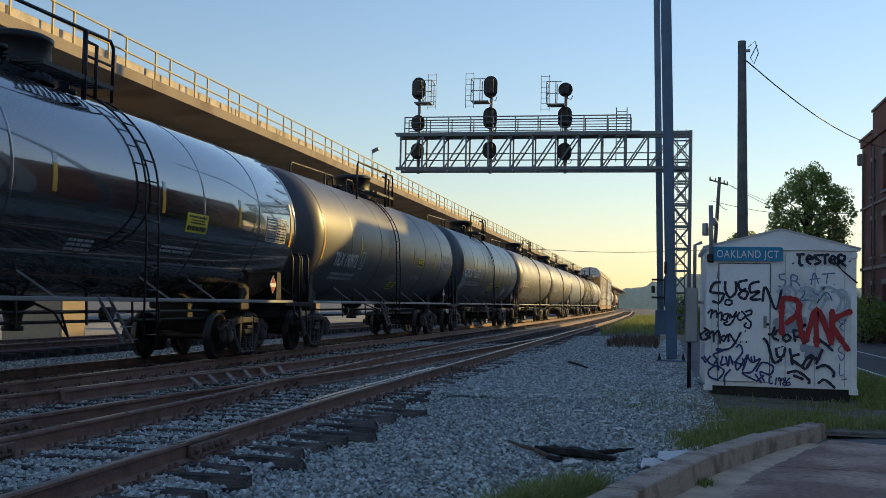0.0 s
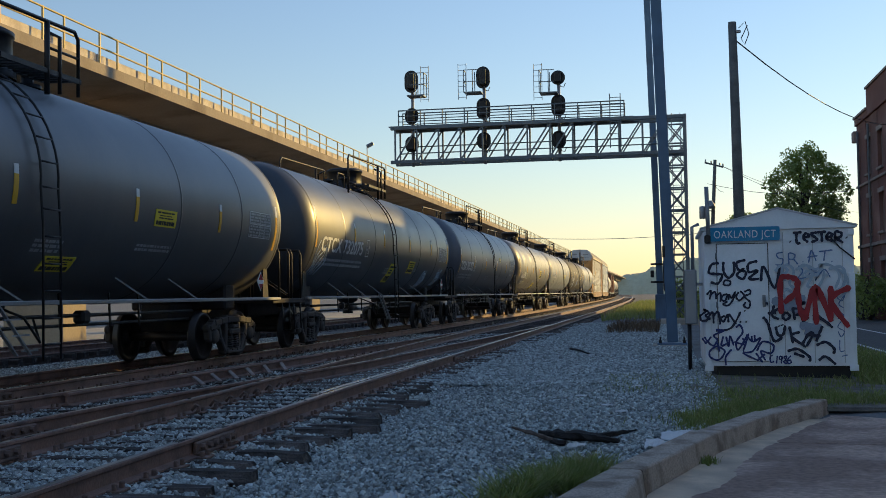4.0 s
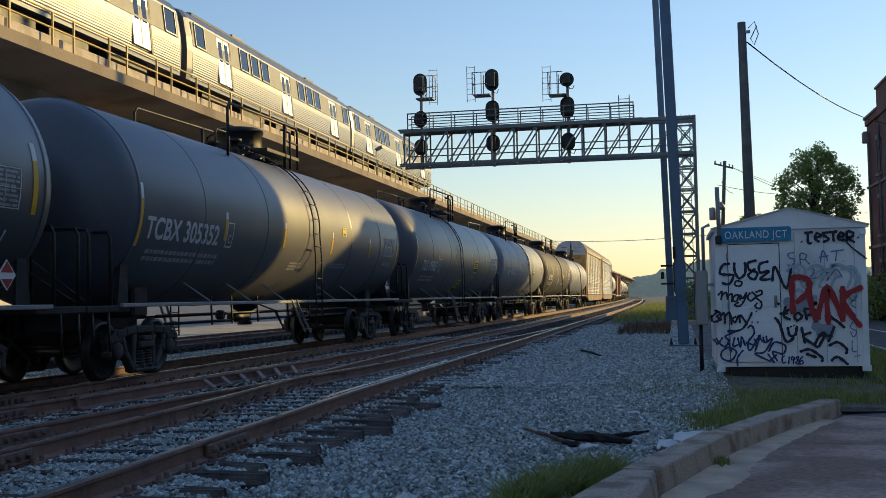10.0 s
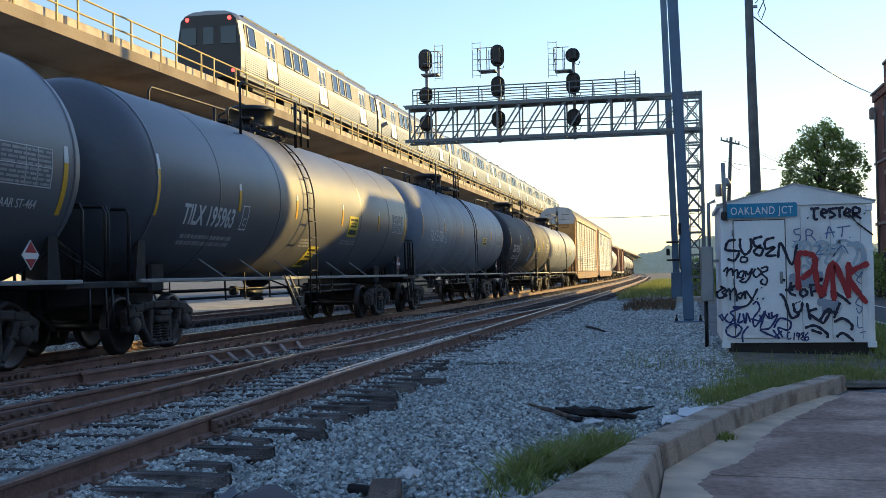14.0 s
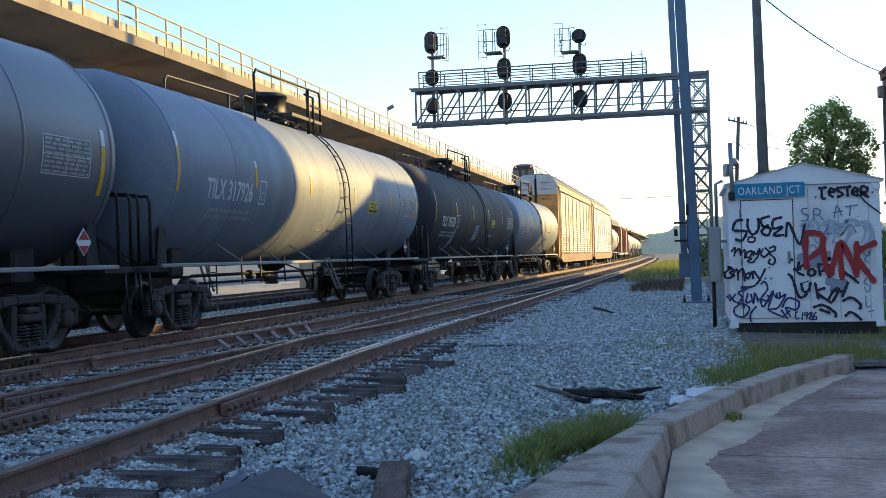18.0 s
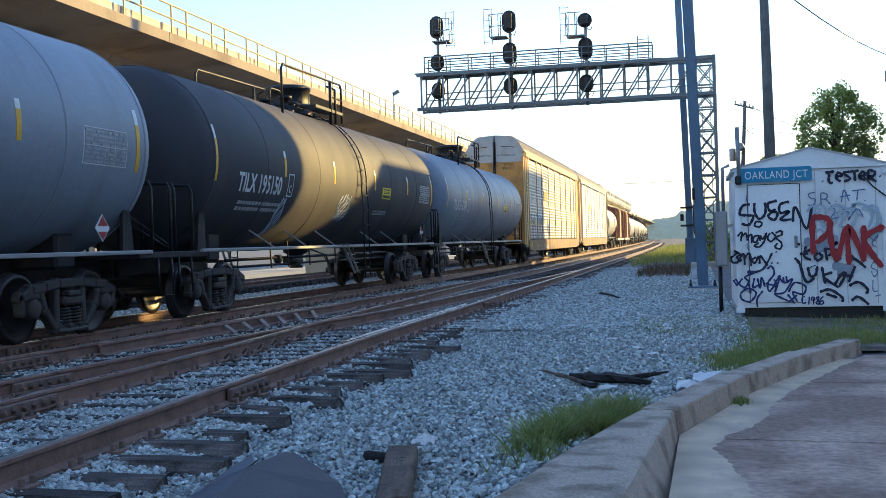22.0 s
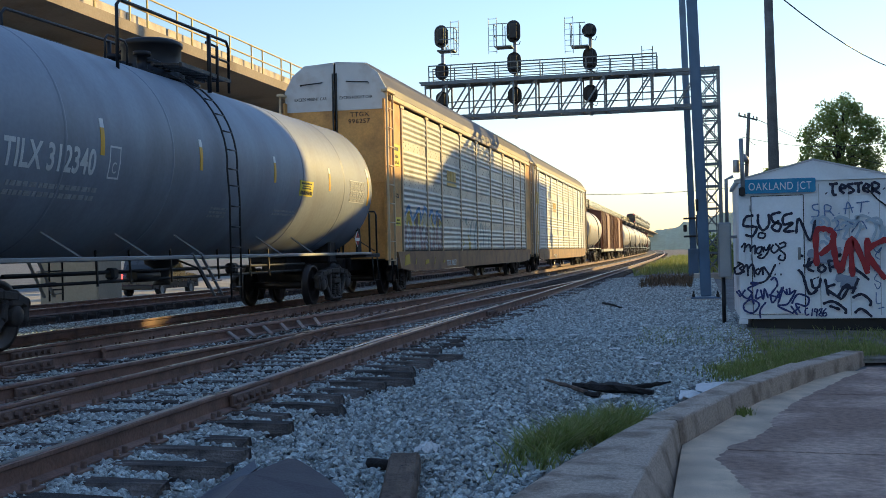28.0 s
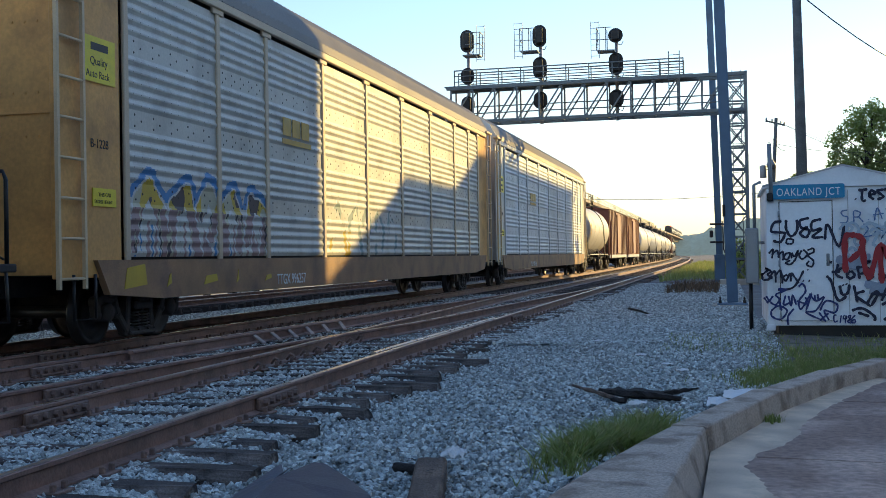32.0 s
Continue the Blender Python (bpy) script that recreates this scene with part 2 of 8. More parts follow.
M["metro"] = mat("brushed_stainless", (0.20, 0.215, 0.24), 0.42, metal=0.75, var=0.06, scale=2, bump=0.03)
M["metrowhite"] = mat("transit_fascia", (0.085, 0.09, 0.095), 0.45, metal=0.3, var=0.05, scale=2, bump=0.02)
# paler than the body: the stronger light on the doors is in this colour
M["transitdoor"] = mat("lit_door_steel", (0.50, 0.49, 0.46), 0.35, metal=0.8, var=0.05, scale=2, bump=0.02)
M["metrodark"] = mat("transit_dark", (0.02, 0.02, 0.022), 0.5, var=0.2, scale=3, bump=0.05)
M["raily"] = mat("bridge_handrail", (0.56, 0.42, 0.16), 0.6, metal=0.1, var=0.1, scale=3, bump=0.03)
M["redlamp"] = mat("red_lens", (0.5, 0.01, 0.01), 0.3, bump=0.0)
M["plastic"] = mat("purple_grey_plastic", (0.052, 0.040, 0.052), 0.65, var=0.2, scale=5, bump=0.15)
M["paper"] = mat("white_paper", (0.7, 0.7, 0.7), 0.8, var=0.1, scale=8, bump=0.2)
M["sprayshade"] = mat("spray_shade", (0.30, 0.34, 0.42), 0.6, var=0.15, scale=6, bump=0.0)
M["sprayblue2"] = mat("spray_navy", (0.02, 0.032, 0.15), 0.6, var=0.2, scale=8, bump=0.0)
M["charred"] = mat("charred_wood", (0.022, 0.018, 0.017), 0.9, var=0.4, scale=8, bump=0.7)
M["plasticlight"] = mat("grey_plastic_fold", (0.10, 0.10, 0.125), 0.4, var=0.2, scale=5, bump=0.15)

# ---- mesh helpers ----
class Geo:
    """Collects vertices and faces of one mesh."""
    def __init__(self):
        self.v, self.f, self.s = [], [], []

    def add(self, verts, faces, smooth=False):
        k = len(self.v)
        self.v.extend(verts)
        self.f.extend([tuple(i + k for i in f) for f in faces])
        self.s.extend([smooth] * len(faces))
        return self

    def box(self, size, at=(0, 0, 0), turn=None, bevel=0.0):
        x, y, z = (s / 2 for s in size)
        b = min(bevel, x * 0.9, y * 0.9, z * 0.9)
        if b <= 0:
            vs = [(sx * x, sy * y, sz * z) for sx in (-1, 1) for sy in (-1, 1) for sz in (-1, 1)]
            fs = [(0, 1, 3, 2), (4, 6, 7, 5), (0, 4, 5, 1), (2, 3, 7, 6), (0, 2, 6, 4), (1, 5, 7, 3)]
        else:
            # chamfered box: 24 vertices, three per corner
            vs, idx = [], {}
            for sx in (-1, 1):
                for sy in (-1, 1):
                    for sz in (-1, 1):
                        for a in range(3):
                            p = [sx * (x - b), sy * (y - b), sz * (z - b)]
                            p[a] = (sx * x, sy * y, sz * z)[a]
                            idx[sx, sy, sz, a] = len(vs)
                            vs.append(tuple(p))
            fs = []
            for a in range(3):
                u, w = (a + 1) % 3, (a + 2) % 3
                for s in (-1, 1):
                    q = []
                    for su, sw in ((-1, -1), (1, -1), (1, 1), (-1, 1)):
                        k = [0, 0, 0]
                        k[a], k[u], k[w] = s, su, sw
                        q.append(idx[k[0], k[1], k[2], a])
                    fs.append(tuple(q if s > 0 else q[::-1]))
                for su in (-1, 1):
                    for sw in (-1, 1):
                        k0, k1 = [0, 0, 0], [0, 0, 0]
                        k0[a], k0[u], k0[w] = -1, su, sw
                        k1[a], k1[u], k1[w] = 1, su, sw
                        q = [idx[(*k0, u)], idx[(*k1, u)], idx[(*k1, w)], idx[(*k0, w)]]
                        fs.append(tuple(q if su * sw > 0 else q[::-1]))
            for sx in (-1, 1):
                for sy in (-1, 1):
                    for sz in (-1, 1):
                        q = [idx[sx, sy, sz, a] for a in range(3)]
                        fs.append(tuple(q if sx * sy * sz > 0 else q[::-1]))
        m = Matrix.Translation(at)
        if turn is not None:
            m = m @ turn
        self.add([tuple(m @ Vector(p)) for p in vs], fs)
        return self

    def beam(self, a, b, w, h=None, up=(0, 0, 1), bevel=0.0):
        """A bar of rectangular section from a to b."""
        a, b, h = Vector(a), Vector(b), h or w
        d = (b - a)
        y = d.normalized()
        up = Vector(up) if abs(y.dot(Vector(up))) < 0.98 else Vector((1, 0, 0))
        x = y.cross(up).normalized()
        z = x.cross(y)
        turn = Matrix((x, y, z)).transposed().to_4x4()
        return self.box((w, d.length, h), (a + b) / 2, turn, bevel)

    def tube(self, pts, r, n=8, caps=True, r2=None, smooth=True):
        """A round bar along the points."""
        pts = [Vector(p) for p in pts]
        vs, fs, prev = [], [], None
        for i, p in enumerate(pts):
            d = (pts[min(i + 1, len(pts) - 1)] - pts[max(i - 1, 0)]).normalized()
            if prev is None:
                ref = Vector((0, 0, 1)) if abs(d.z) < 0.9 else Vector((1, 0, 0))
                u = d.cross(ref).normalized()
            else:
                u = (prev - d * prev.dot(d)).normalized()
            prev = u
            w = d.cross(u)
            rr = r if r2 is None else r + (r2 - r) * i / max(len(pts) - 1, 1)
            for k in range(n):
                a = 2 * math.pi * k / n
                vs.append(tuple(p + (u * math.cos(a) + w * math.sin(a)) * rr))
        for i in range(len(pts) - 1):
            for k in range(n):
                fs.append((i * n + k, i * n + (k + 1) % n, (i + 1) * n + (k + 1) % n, (i + 1) * n + k))
        self.add(vs, fs, smooth and n > 4)
        if caps:
            k = len(self.v) - len(vs)
            self.f.append(tuple(k + i for i in range(n))[::-1])
            self.f.append(tuple(k + (len(pts) - 1) * n + i for i in range(n)))
            self.s.extend([False, False])
        return self

    def lathe(self, prof, at=(0, 0, 0), axis="z", n=24, smooth=True):
        """Turns a profile of (radius, height) round an axis through at."""
        vs, fs = [], []
        for r, h in prof:
            for k in range(n):
                a = 2 * math.pi * k / n
                c, s = r * math.cos(a), r * math.sin(a)
                p = {"z": (c, s, h), "y": (s, h, c), "x": (h, c, s)}[axis]
                vs.append((p[0] + at[0], p[1] + at[1], p[2] + at[2]))
        for i in range(len(prof) - 1):
            for k in range(n):
                fs.append((i * n + k, i * n + (k + 1) % n, (i + 1) * n + (k + 1) % n, (i + 1) * n + k))
        return self.add(vs, fs, smooth)

    def prism(self, outline, depth, m):
        """A flat outline of (x, y) given a depth along z, placed by the matrix m."""
        n = len(outline)
        vs = [tuple(m @ Vector((x, y, z))) for z in (0, depth) for x, y in outline]
        fs = [tuple(range(n))[::-1], tuple(range(n, 2 * n))] + [(i, (i + 1) % n, n + (i + 1) % n, n + i) for i in range(n)]
        return self.add(vs, fs)

    def sweep(self, section, path):
        """A closed section of (x, z) carried along path points of (x, y, z), crosswise to y."""
        n, vs, fs = len(section), [], []
        for px, py, pz in path:
            vs += [(px + sx, py, pz + sz) for sx, sz in section]
        for i in range(len(path) - 1):
            for k in range(n):
                fs.append((i * n + k, i * n + (k + 1) % n, (i + 1) * n + (k + 1) % n, (i + 1) * n + k))
        fs.append(tuple(range(n))[::-1])
        fs.append(tuple(range((len(path) - 1) * n, len(path) * n)))
        return self.add(vs, fs)

    def mesh(self, name, material):
        me = bpy.data.meshes.new(name)
        me.from_pydata(self.v, [], self.f)
        me.polygons.foreach_set("use_smooth", self.s)
        me.materials.append(material)
        me.update()
        return me


def part(name, geo, material, parent=None, label="", at=None):
    """Links a mesh as one object under a thing or a part."""
    me = geo if isinstance(geo, bpy.types.Mesh) else geo.mesh(name, material)
    ob = new(name, me)
    ob.parent = parent
    if at is not None:
        ob.matrix_basis = at
    if label:
        ob["label"] = label
    return ob


def thing(name, label, category, at=(0, 0, 0), rz=0.0, group="", kind=""):
    ob = new(name)
    ob.empty_display_size = 0.2
    ob.matrix_basis = pose(*at, 0, 0, rz)
    return tagged(ob, label, category, group, kind)


def solid(name, geo, material, label, category, group="", kind="", at=None):
    return tagged(part(name, geo, material, None, "", at), label, category, group, kind)


def text_mesh(words, size, material, squeeze=1.0, space=1.0, bold=0.0):
    """A mesh of raised letters in the x, y plane, its origin at the lower left."""
    cu = bpy.data.curves.new("lettering", "FONT")
    cu.body, cu.size, cu.extrude, cu.space_character, cu.offset = words, size, 0.002, space, size * bold
    ob = bpy.data.objects.new("lettering", cu)
    me = bpy.data.meshes.new_from_object(ob)
    bpy.data.objects.remove(ob)
    bpy.data.curves.remove(cu)
    me.transform(Matrix.Diagonal((squeeze, 1, 1, 1)))
    me.materials.clear()
    me.materials.append(material)
    return me


def bend(y):
    """How far the railway has swung to the left at y."""
    return -max(y - 55.0, 0.0) ** 2 / 13500.0


def polyline(pts, y):
    """The value at y along points of (y, value), smoothed between them."""
    ys, xs = [p[0] for p in pts], [p[1] for p in pts]
    if y <= ys[0]:
        return xs[0] + (y - ys[0]) * (xs[1] - xs[0]) / (ys[1] - ys[0])
    if y >= ys[-1]:
        return xs[-1]
    return float(np.interp(y, ys, xs))

# ---- ground ----
GZ = -0.22          # gravel level; rail heads are at 0
ROW_YS = [-30, -10, 0, 4, 8, 12, 16, 20, 26, 32, 40, 50, 60, 75, 95, 120, 160, 210, 280, 380, 520, 800]


def ground_height(x, y):
    z = GZ
    if x < -2.3 and x > -13:
        z -= 0.06 * min((-2.3 - x) / 0.8, 1.0)
    if x > 0.5 and y > 17:
        z -= 0.10 * min((x - 0.5) / 3.0, 1.0)
    if x < -13.0:
        z -= min((-13.0 - x) / 5.0, 1.0) * 0.45
    return z


g = Geo()
xs = [-900, -300, -120, -60, -40, -30, -25, -22, -20, -18, -16, -14, -13, -12, -11, -10, -9, -8, -7, -6, -5, -4, -3.4, -3, -2.4, -1.8, -1.2, -0.6, 0, 0.6, 1.2, 2, 3, 4, 6, 9, 13, 20, 40, 100, 300, 900]
ys = [-420, -200, -60, -20, -8, -2, 2, 4, 6, 8, 10, 12, 14, 16, 18, 20, 23, 26, 30, 35, 40, 46, 54, 64, 80, 100, 130, 170, 230, 320, 480, 800, 1800, 3600]
vs, fs = [], []
for yy in ys:
    for xx in xs:
        near = 1.0 if -5 < xx < 3 and 3 < yy < 40 else 0.0
        vs.append((xx + bend(min(yy, 400)), yy, ground_height(xx, yy) - near * 0.035 + near * 0.03 * noise.noise((xx * 0.9, yy * 0.9, 0))))
nx = len(xs)
for j in range(len(ys) - 1):
    for i in range(nx - 1):
        fs.append((j * nx + i, j * nx + i + 1, (j + 1) * nx + i + 1, (j + 1) * nx + i))
g.add(vs, fs, True)
ground = solid("ground", g, M["gravel"], "grey crushed-stone ground beside the railway tracks", "ground", kind="structure")

# ---- rails ----
RAIL_SECTION = [(-0.075, -0.17), (0.075, -0.17), (0.075, -0.155), (0.012, -0.135), (0.012, -0.045), (0.036, -0.03), (0.036, -0.006), (0.028, 0.0), (-0.028, 0.0), (-0.036, -0.006), (-0.036, -0.03), (-0.012, -0.045), (-0.012, -0.135), (-0.075, -0.155)]
HEAD_SECTION = [(-0.026, 0.0), (0.026, 0.0), (0.026, 0.003), (-0.026, 0.003)]
RAILS = {
    "train_near": [(-20, -8.68), (800, -8.68)],
    "train_far": [(-20, -10.18), (800, -10.18)],
    "back_near": [(-20, -15.2), (800, -15.2)],
    "back_far": [(-20, -16.7), (800, -16.7)],
    "turnout_left": [(-20, -9.2), (4, -8.05), (12, -7.66), (20, -7.2), (28, -6.65), (36, -6.3), (44, -6.15), (800, -6.15)],
    "turnout_inner": [(-20, -7.7), (4, -6.58), (9.5, -6.25), (13, -6.05), (16, -5.72), (19, -5.35), (26, -5.0), (33, -4.6), (41, -4.25)],
    "siding_left": [(-20, -5.1), (4, -5.38), (8, -5.44), (13, -5.52), (16, -5.68), (20, -5.85), (28, -6.1), (36, -6.24)],
    "siding_near": [(-20, -3.55), (3, -3.8), (6, -3.88), (10, -3.99), (14, -4.08), (50, -4.18), (800, -4.18)],
}


def rail_path(key, y0, y1, dx=0.0):
    pts = RAILS[key]
    ysr = sorted({y for y in [*ROW_YS, *[p[0] for p in pts]] if y0 < y < y1} | {y0, y1})
    return [(polyline(pts, y) + bend(y) + dx, y, 0.0) for y in ysr]


tracks = {}


def rail_track(name, label):
    tracks[name] = thing(name, label, "railway track", kind="structure")
    return tracks[name]


t_main = rail_track("main_track", "rusty steel rails of the main line under the freight train")
t_back = rail_track("back_track", "rusty rails of a track beyond the freight train")
t_turn = rail_track("turnout_track", "rusty turnout rails on dark wooden ties")
t_side = rail_track("siding_track", "rusty near siding rails on rotten wooden ties")
for key, parent, y0, y1 in (("train_near", t_main, -190, 600), ("train_far", t_main, -190, 600), ("back_near", t_back, -12, 500), ("back_far", t_back, -12, 500),
                            ("turnout_left", t_turn, -12, 600), ("turnout_inner", t_turn, -12, 41), ("siding_left", t_side, -12, 36), ("siding_near", t_side, -12, 600)):
    r = part("rail", Geo().sweep(RAIL_SECTION, rail_path(key, y0, y1)), M["rail"], parent)
    part("running_surface", Geo().sweep(HEAD_SECTION, rail_path(key, y0, y1)), M["railtop"], r, "polished top of the rail head")
# guard rails beside the running rails at the frog
part("guard_rail", Geo().sweep(RAIL_SECTION, rail_path("siding_near", 13.0, 20.5, -0.13)), M["railtop"], t_side, "bright worn guard rail")
part("guard_rail", Geo().sweep(RAIL_SECTION, rail_path("turnout_left", 13.0, 22.0, 0.13)), M["rail"], t_turn)

# ---- parking slab and kerb ----
KERB = [(-0.17, 8.2), (0.46, 10.45), (1.15, 12.3), (1.86, 13.81)]
SLAB_Z = -0.29

# kerb: a broad battered block that narrows to the corner, then a slim run of blocks
kerb = thing("kerb", "worn concrete kerb wall between gravel and parking slab", "kerb", kind="structure")


def kerb_run(a, b, width, z_top, z_foot):
    a, b = Vector((a[0], a[1], 0)), Vector((b[0], b[1], 0))
    d = (b - a).normalized()
    n = Vector((-d.y, d.x, 0))     # towards the gravel
    c = 0.009
    sec = [(-0.03, z_foot), (0.0, z_top - c * 1.6), (c, z_top - c * 0.4), (c * 2.2, z_top), (width - c * 2, z_top), (width - c * 0.5, z_top - c * 0.5), (width, z_top - c * 1.6), (width, z_foot)]
    steps = max(int((b - a).length / 0.12), 2)
    return kerb_skin([[(a.lerp(b, i / steps) + n * u, z) for u, z in sec] for i in range(steps + 1)])


def kerb_skin(rows):
    vs, fs, m = [], [], len(rows[0])
    for row in rows:
        for k, (q, z) in enumerate(row):
            j = 0.004 * noise.noise((q.x * 3, q.y * 3, z * 4)) + 0.0012 * noise.noise((q.x * 23 + k, q.y * 23, z * 9))
            vs.append((q.x + j, q.y, z + (j if 0 < k < m - 1 else 0)))
    for i in range(len(rows) - 1):
        for k in range(m - 1):
            fs.append((i * m + k, i * m + k + 1, (i + 1) * m + k + 1, (i + 1) * m + k))
    fs.append(tuple(range(m)))
    fs.append(tuple(range((len(rows) - 1) * m, len(rows) * m))[::-1])
    return Geo().add(vs, fs)


rows = []
for k in range(41):
    y = 2.5 + 5.68 * k / 40
    foot, right, left = polyline([(2.5, -0.24), (8.2, -0.14)], y), polyline([(2.5, -0.47), (5.45, -0.37), (6.6, -0.30), (8.2, -0.18)], y), polyline([(2.5, -1.62), (5.41, -1.02), (6.47, -0.84), (7.75, -0.57), (8.2, -0.46)], y)
    rows.append([(Vector((x, y, 0)), z) for x, z in ((foot, SLAB_Z - 0.1), (right + 0.008, -0.116), (right - 0.002, -0.102), (right - 0.015, -0.096), (right * 0.6 + left * 0.4, -0.09), (left + 0.06, -0.095), (left + 0.015, -0.115), (left, -0.16), (left - 0.03, -0.45))])
part("kerb_block", kerb_skin(rows), M["kerb"], kerb)
for i in range(len(KERB) - 1):
    a, b = KERB[i], KERB[i + 1]
    d = Vector((b[0] - a[0], b[1] - a[1])).normalized() * 0.012
    part("kerb_block", kerb_run(a, (b[0] - d.x, b[1] - d.y), 0.26 - 0.02 * i, -0.095 - 0.01 * i, SLAB_Z - 0.1), M["kerb"], kerb)

# parking slab panels with joints
slab = thing("parking_slab", "stained concrete parking slab with joints", "pavement", kind="structure")


def kerb_x(y):
    return polyline([(2.5, -0.24), (8.2, -0.15), (10.45, 0.47), (12.3, 1.16), (13.81, 1.87)], y)


joints = [-3.0, 2.0, 5.2, 8.15, 11.35, 14.6]
for i in range(len(joints) - 1):
    y0, y1 = joints[i] + 0.018, joints[i + 1] - 0.018
    for x0, x1 in ((None, 3.1), (3.13, 6.4)):
        vs, fs, n = [], [], 8
        for k in range(n + 1):
            y = y0 + (y1 - y0) * k / n
            xa = (kerb_x(y) + 0.01) if x0 is None else x0
            for x in (xa, x1):
                vs.append((x, y - (x + 0.1) * 0.1, SLAB_Z))
                vs.append((x, y - (x + 0.1) * 0.1, SLAB_Z - 0.15))
        for k in range(n):
            j = k * 4
            fs += [(j, j + 2, j + 6, j + 4), (j, j + 4, j + 5, j + 1), (j + 2, j + 3, j + 7, j + 6)]
        fs += [(0, 1, 3, 2), (n * 4, n * 4 + 2, n * 4 + 3, n * 4 + 1)]
        part("concrete_panel", Geo().add(vs, fs), M["slab"], slab)
for y in joints[1:-1]:
    xa = kerb_x(y) + 0.02
    part("joint_filler", Geo().add([(xa, y - 0.03 - (xa + 0.1) * 0.1, SLAB_Z - 0.006), (6.4, y - 0.03 - 0.65, SLAB_Z - 0.006), (6.4, y + 0.03 - 0.65, SLAB_Z - 0.006), (xa, y + 0.03 - (xa + 0.1) * 0.1, SLAB_Z - 0.006)], [(0, 1, 2, 3)]), M["joint"], slab, "dark open joint")
part("joint_filler", Geo().box((0.06, 16, 0.02), (3.115, 5.0, SLAB_Z - 0.016)), M["joint"], slab)
# washed sand along the kerb foot, with a ragged edge
vs, fs = [], []
for k in range(181):
    y = 4.6 + 8.6 * k / 180
    w = 0.36 + 0.20 * noise.noise((y * 0.7, 3.1, 0)) + 0.05 * noise.noise((y * 2.6, 1.7, 0)) + 0.025 * noise.noise((y * 11, 5.5, 0)) + 0.02 * noise.noise((y * 41, 2.5, 0))
    w *= polyline([(4.6, 0.9), (9.0, 1.1), (10.5, 0.75), (13.2, 0.55)], y)
    x = kerb_x(y) + 0.005
    vs += [(x, y, SLAB_Z + 0.012), (x + w * 0.6, y, SLAB_Z + 0.007), (x + w, y, SLAB_Z - 0.001)]
for k in range(180):
    fs += [(3 * k, 3 * k + 1, 3 * k + 4, 3 * k + 3), (3 * k + 1, 3 * k + 2, 3 * k + 5, 3 * k + 4)]
part("sand_drift", Geo().add(vs, fs, True), M["sand"], slab, "pale sand washed along the kerb foot")
# open the ground under the slab
gm = ground.data
for v in gm.vertices:
    if v.co.x > kerb_x(v.co.y) - 0.02 and -12 < v.co.y < 13.9 and v.co.x < 13:
        v.co.z = SLAB_Z - 0.12

# ---- street and verge ----
# trodden earth between gravel, kerb and cabin, ragged towards the gravel
vs, fs, n = [], [], 12
for k in range(71):
    y = 10.9 + 8.3 * k / 70
    xl = polyline([(10.9, 0.25), (12.5, 0.35), (15.0, 0.35), (19.2, 0.1)], y) + 0.22 * noise.noise((y * 1.3, 0.5, 0)) + 0.1 * noise.noise((y * 5, 1.5, 0))
    xr = polyline([(10.45, 0.26), (13.8, 1.66)], y) if y < 13.85 else 4.6
    xr = max(xr, xl + 0.05)
    for i in range(n + 1):
        u = (i / n) ** 1.5
        x = xl + (xr - xl) * u
        vs.append((x, y, ground_height(x, y) + (0.022 if 0 < i < n else -0.03) + 0.012 * noise.noise((x * 3, y * 3, 2))))
for k in range(70):
    for i in range(n):
        j = k * (n + 1) + i
        fs.append((j, j + 1, j + n + 2, j + n + 1))
solid("verge", Geo().add(vs, fs, True), M["dirt"], "trodden earth verge with weeds beside the kerb", "verge", kind="structure")
street = thing("street", "grey asphalt street with a white edge line", "street", kind="structure")
g = Geo()
g.add([(4.6, 13.6, -0.30), (9.4, 13.6, -0.30), (9.4, 260, -0.30), (4.6, 260, -0.30), (4.6, 13.6, -0.6), (9.4, 13.6, -0.6), (9.4, 260, -0.6), (4.6, 260, -0.6)], [(0, 1, 2, 3), (0, 3, 7, 4), (1, 5, 6, 2), (0, 4, 5, 1)])
part("road_surface", g, M["asphalt"], street)
part("edge_line", Geo().box((0.12, 240, 0.004), (5.0, 136, -0.296)), M["roadpaint"], street)
part("edge_line", Geo().box((0.12, 240, 0.004), (7.0, 136, -0.296)), M["roadpaint"], street)
road = thing("far_road", "pale concrete road under the viaduct", "road", kind="structure")
part("road_surface", Geo().box((17.0, 420, 0.3), (-27.0, 160, -0.78)), M["concrete"], road)
part("edge_line", Geo().box((0.15, 400, 0.006), (-19.2, 160, -0.625)), M["roadpaint"], road)

# ---- ties ----
def rough_tie(seed):
    """A tie whose edges and ends have split and worn."""
    vs, fs, n = [], [], 9
    for k in range(n):
        x = -1.3 + 2.6 * k / (n - 1)
        for q, (y, z) in enumerate(((-0.11, -0.09), (0.11, -0.09), (0.115, 0.03), (0.085, 0.09), (-0.085, 0.09), (-0.115, 0.03))):
            j = noise.noise((x * 3 + q * 5, seed * 3.3, q))
            e = 1.0 if 0 < k < n - 1 else 0.9
            vs.append((x + (0.05 * j if k in (0, n - 1) else 0), y * e + 0.012 * j, z * e + 0.012 * j))
    for k in range(n - 1):
        for q in range(6):
            fs.append((k * 6 + q, k * 6 + (q + 1) % 6, k * 6 + 6 + (q + 1) % 6, k * 6 + 6 + q))
    fs += [tuple(range(6))[::-1], tuple(range(6 * n - 6, 6 * n))]
    return Geo().add(vs, fs).mesh("tie", M["tie"])


TIES = [rough_tie(k) for k in range(6)]


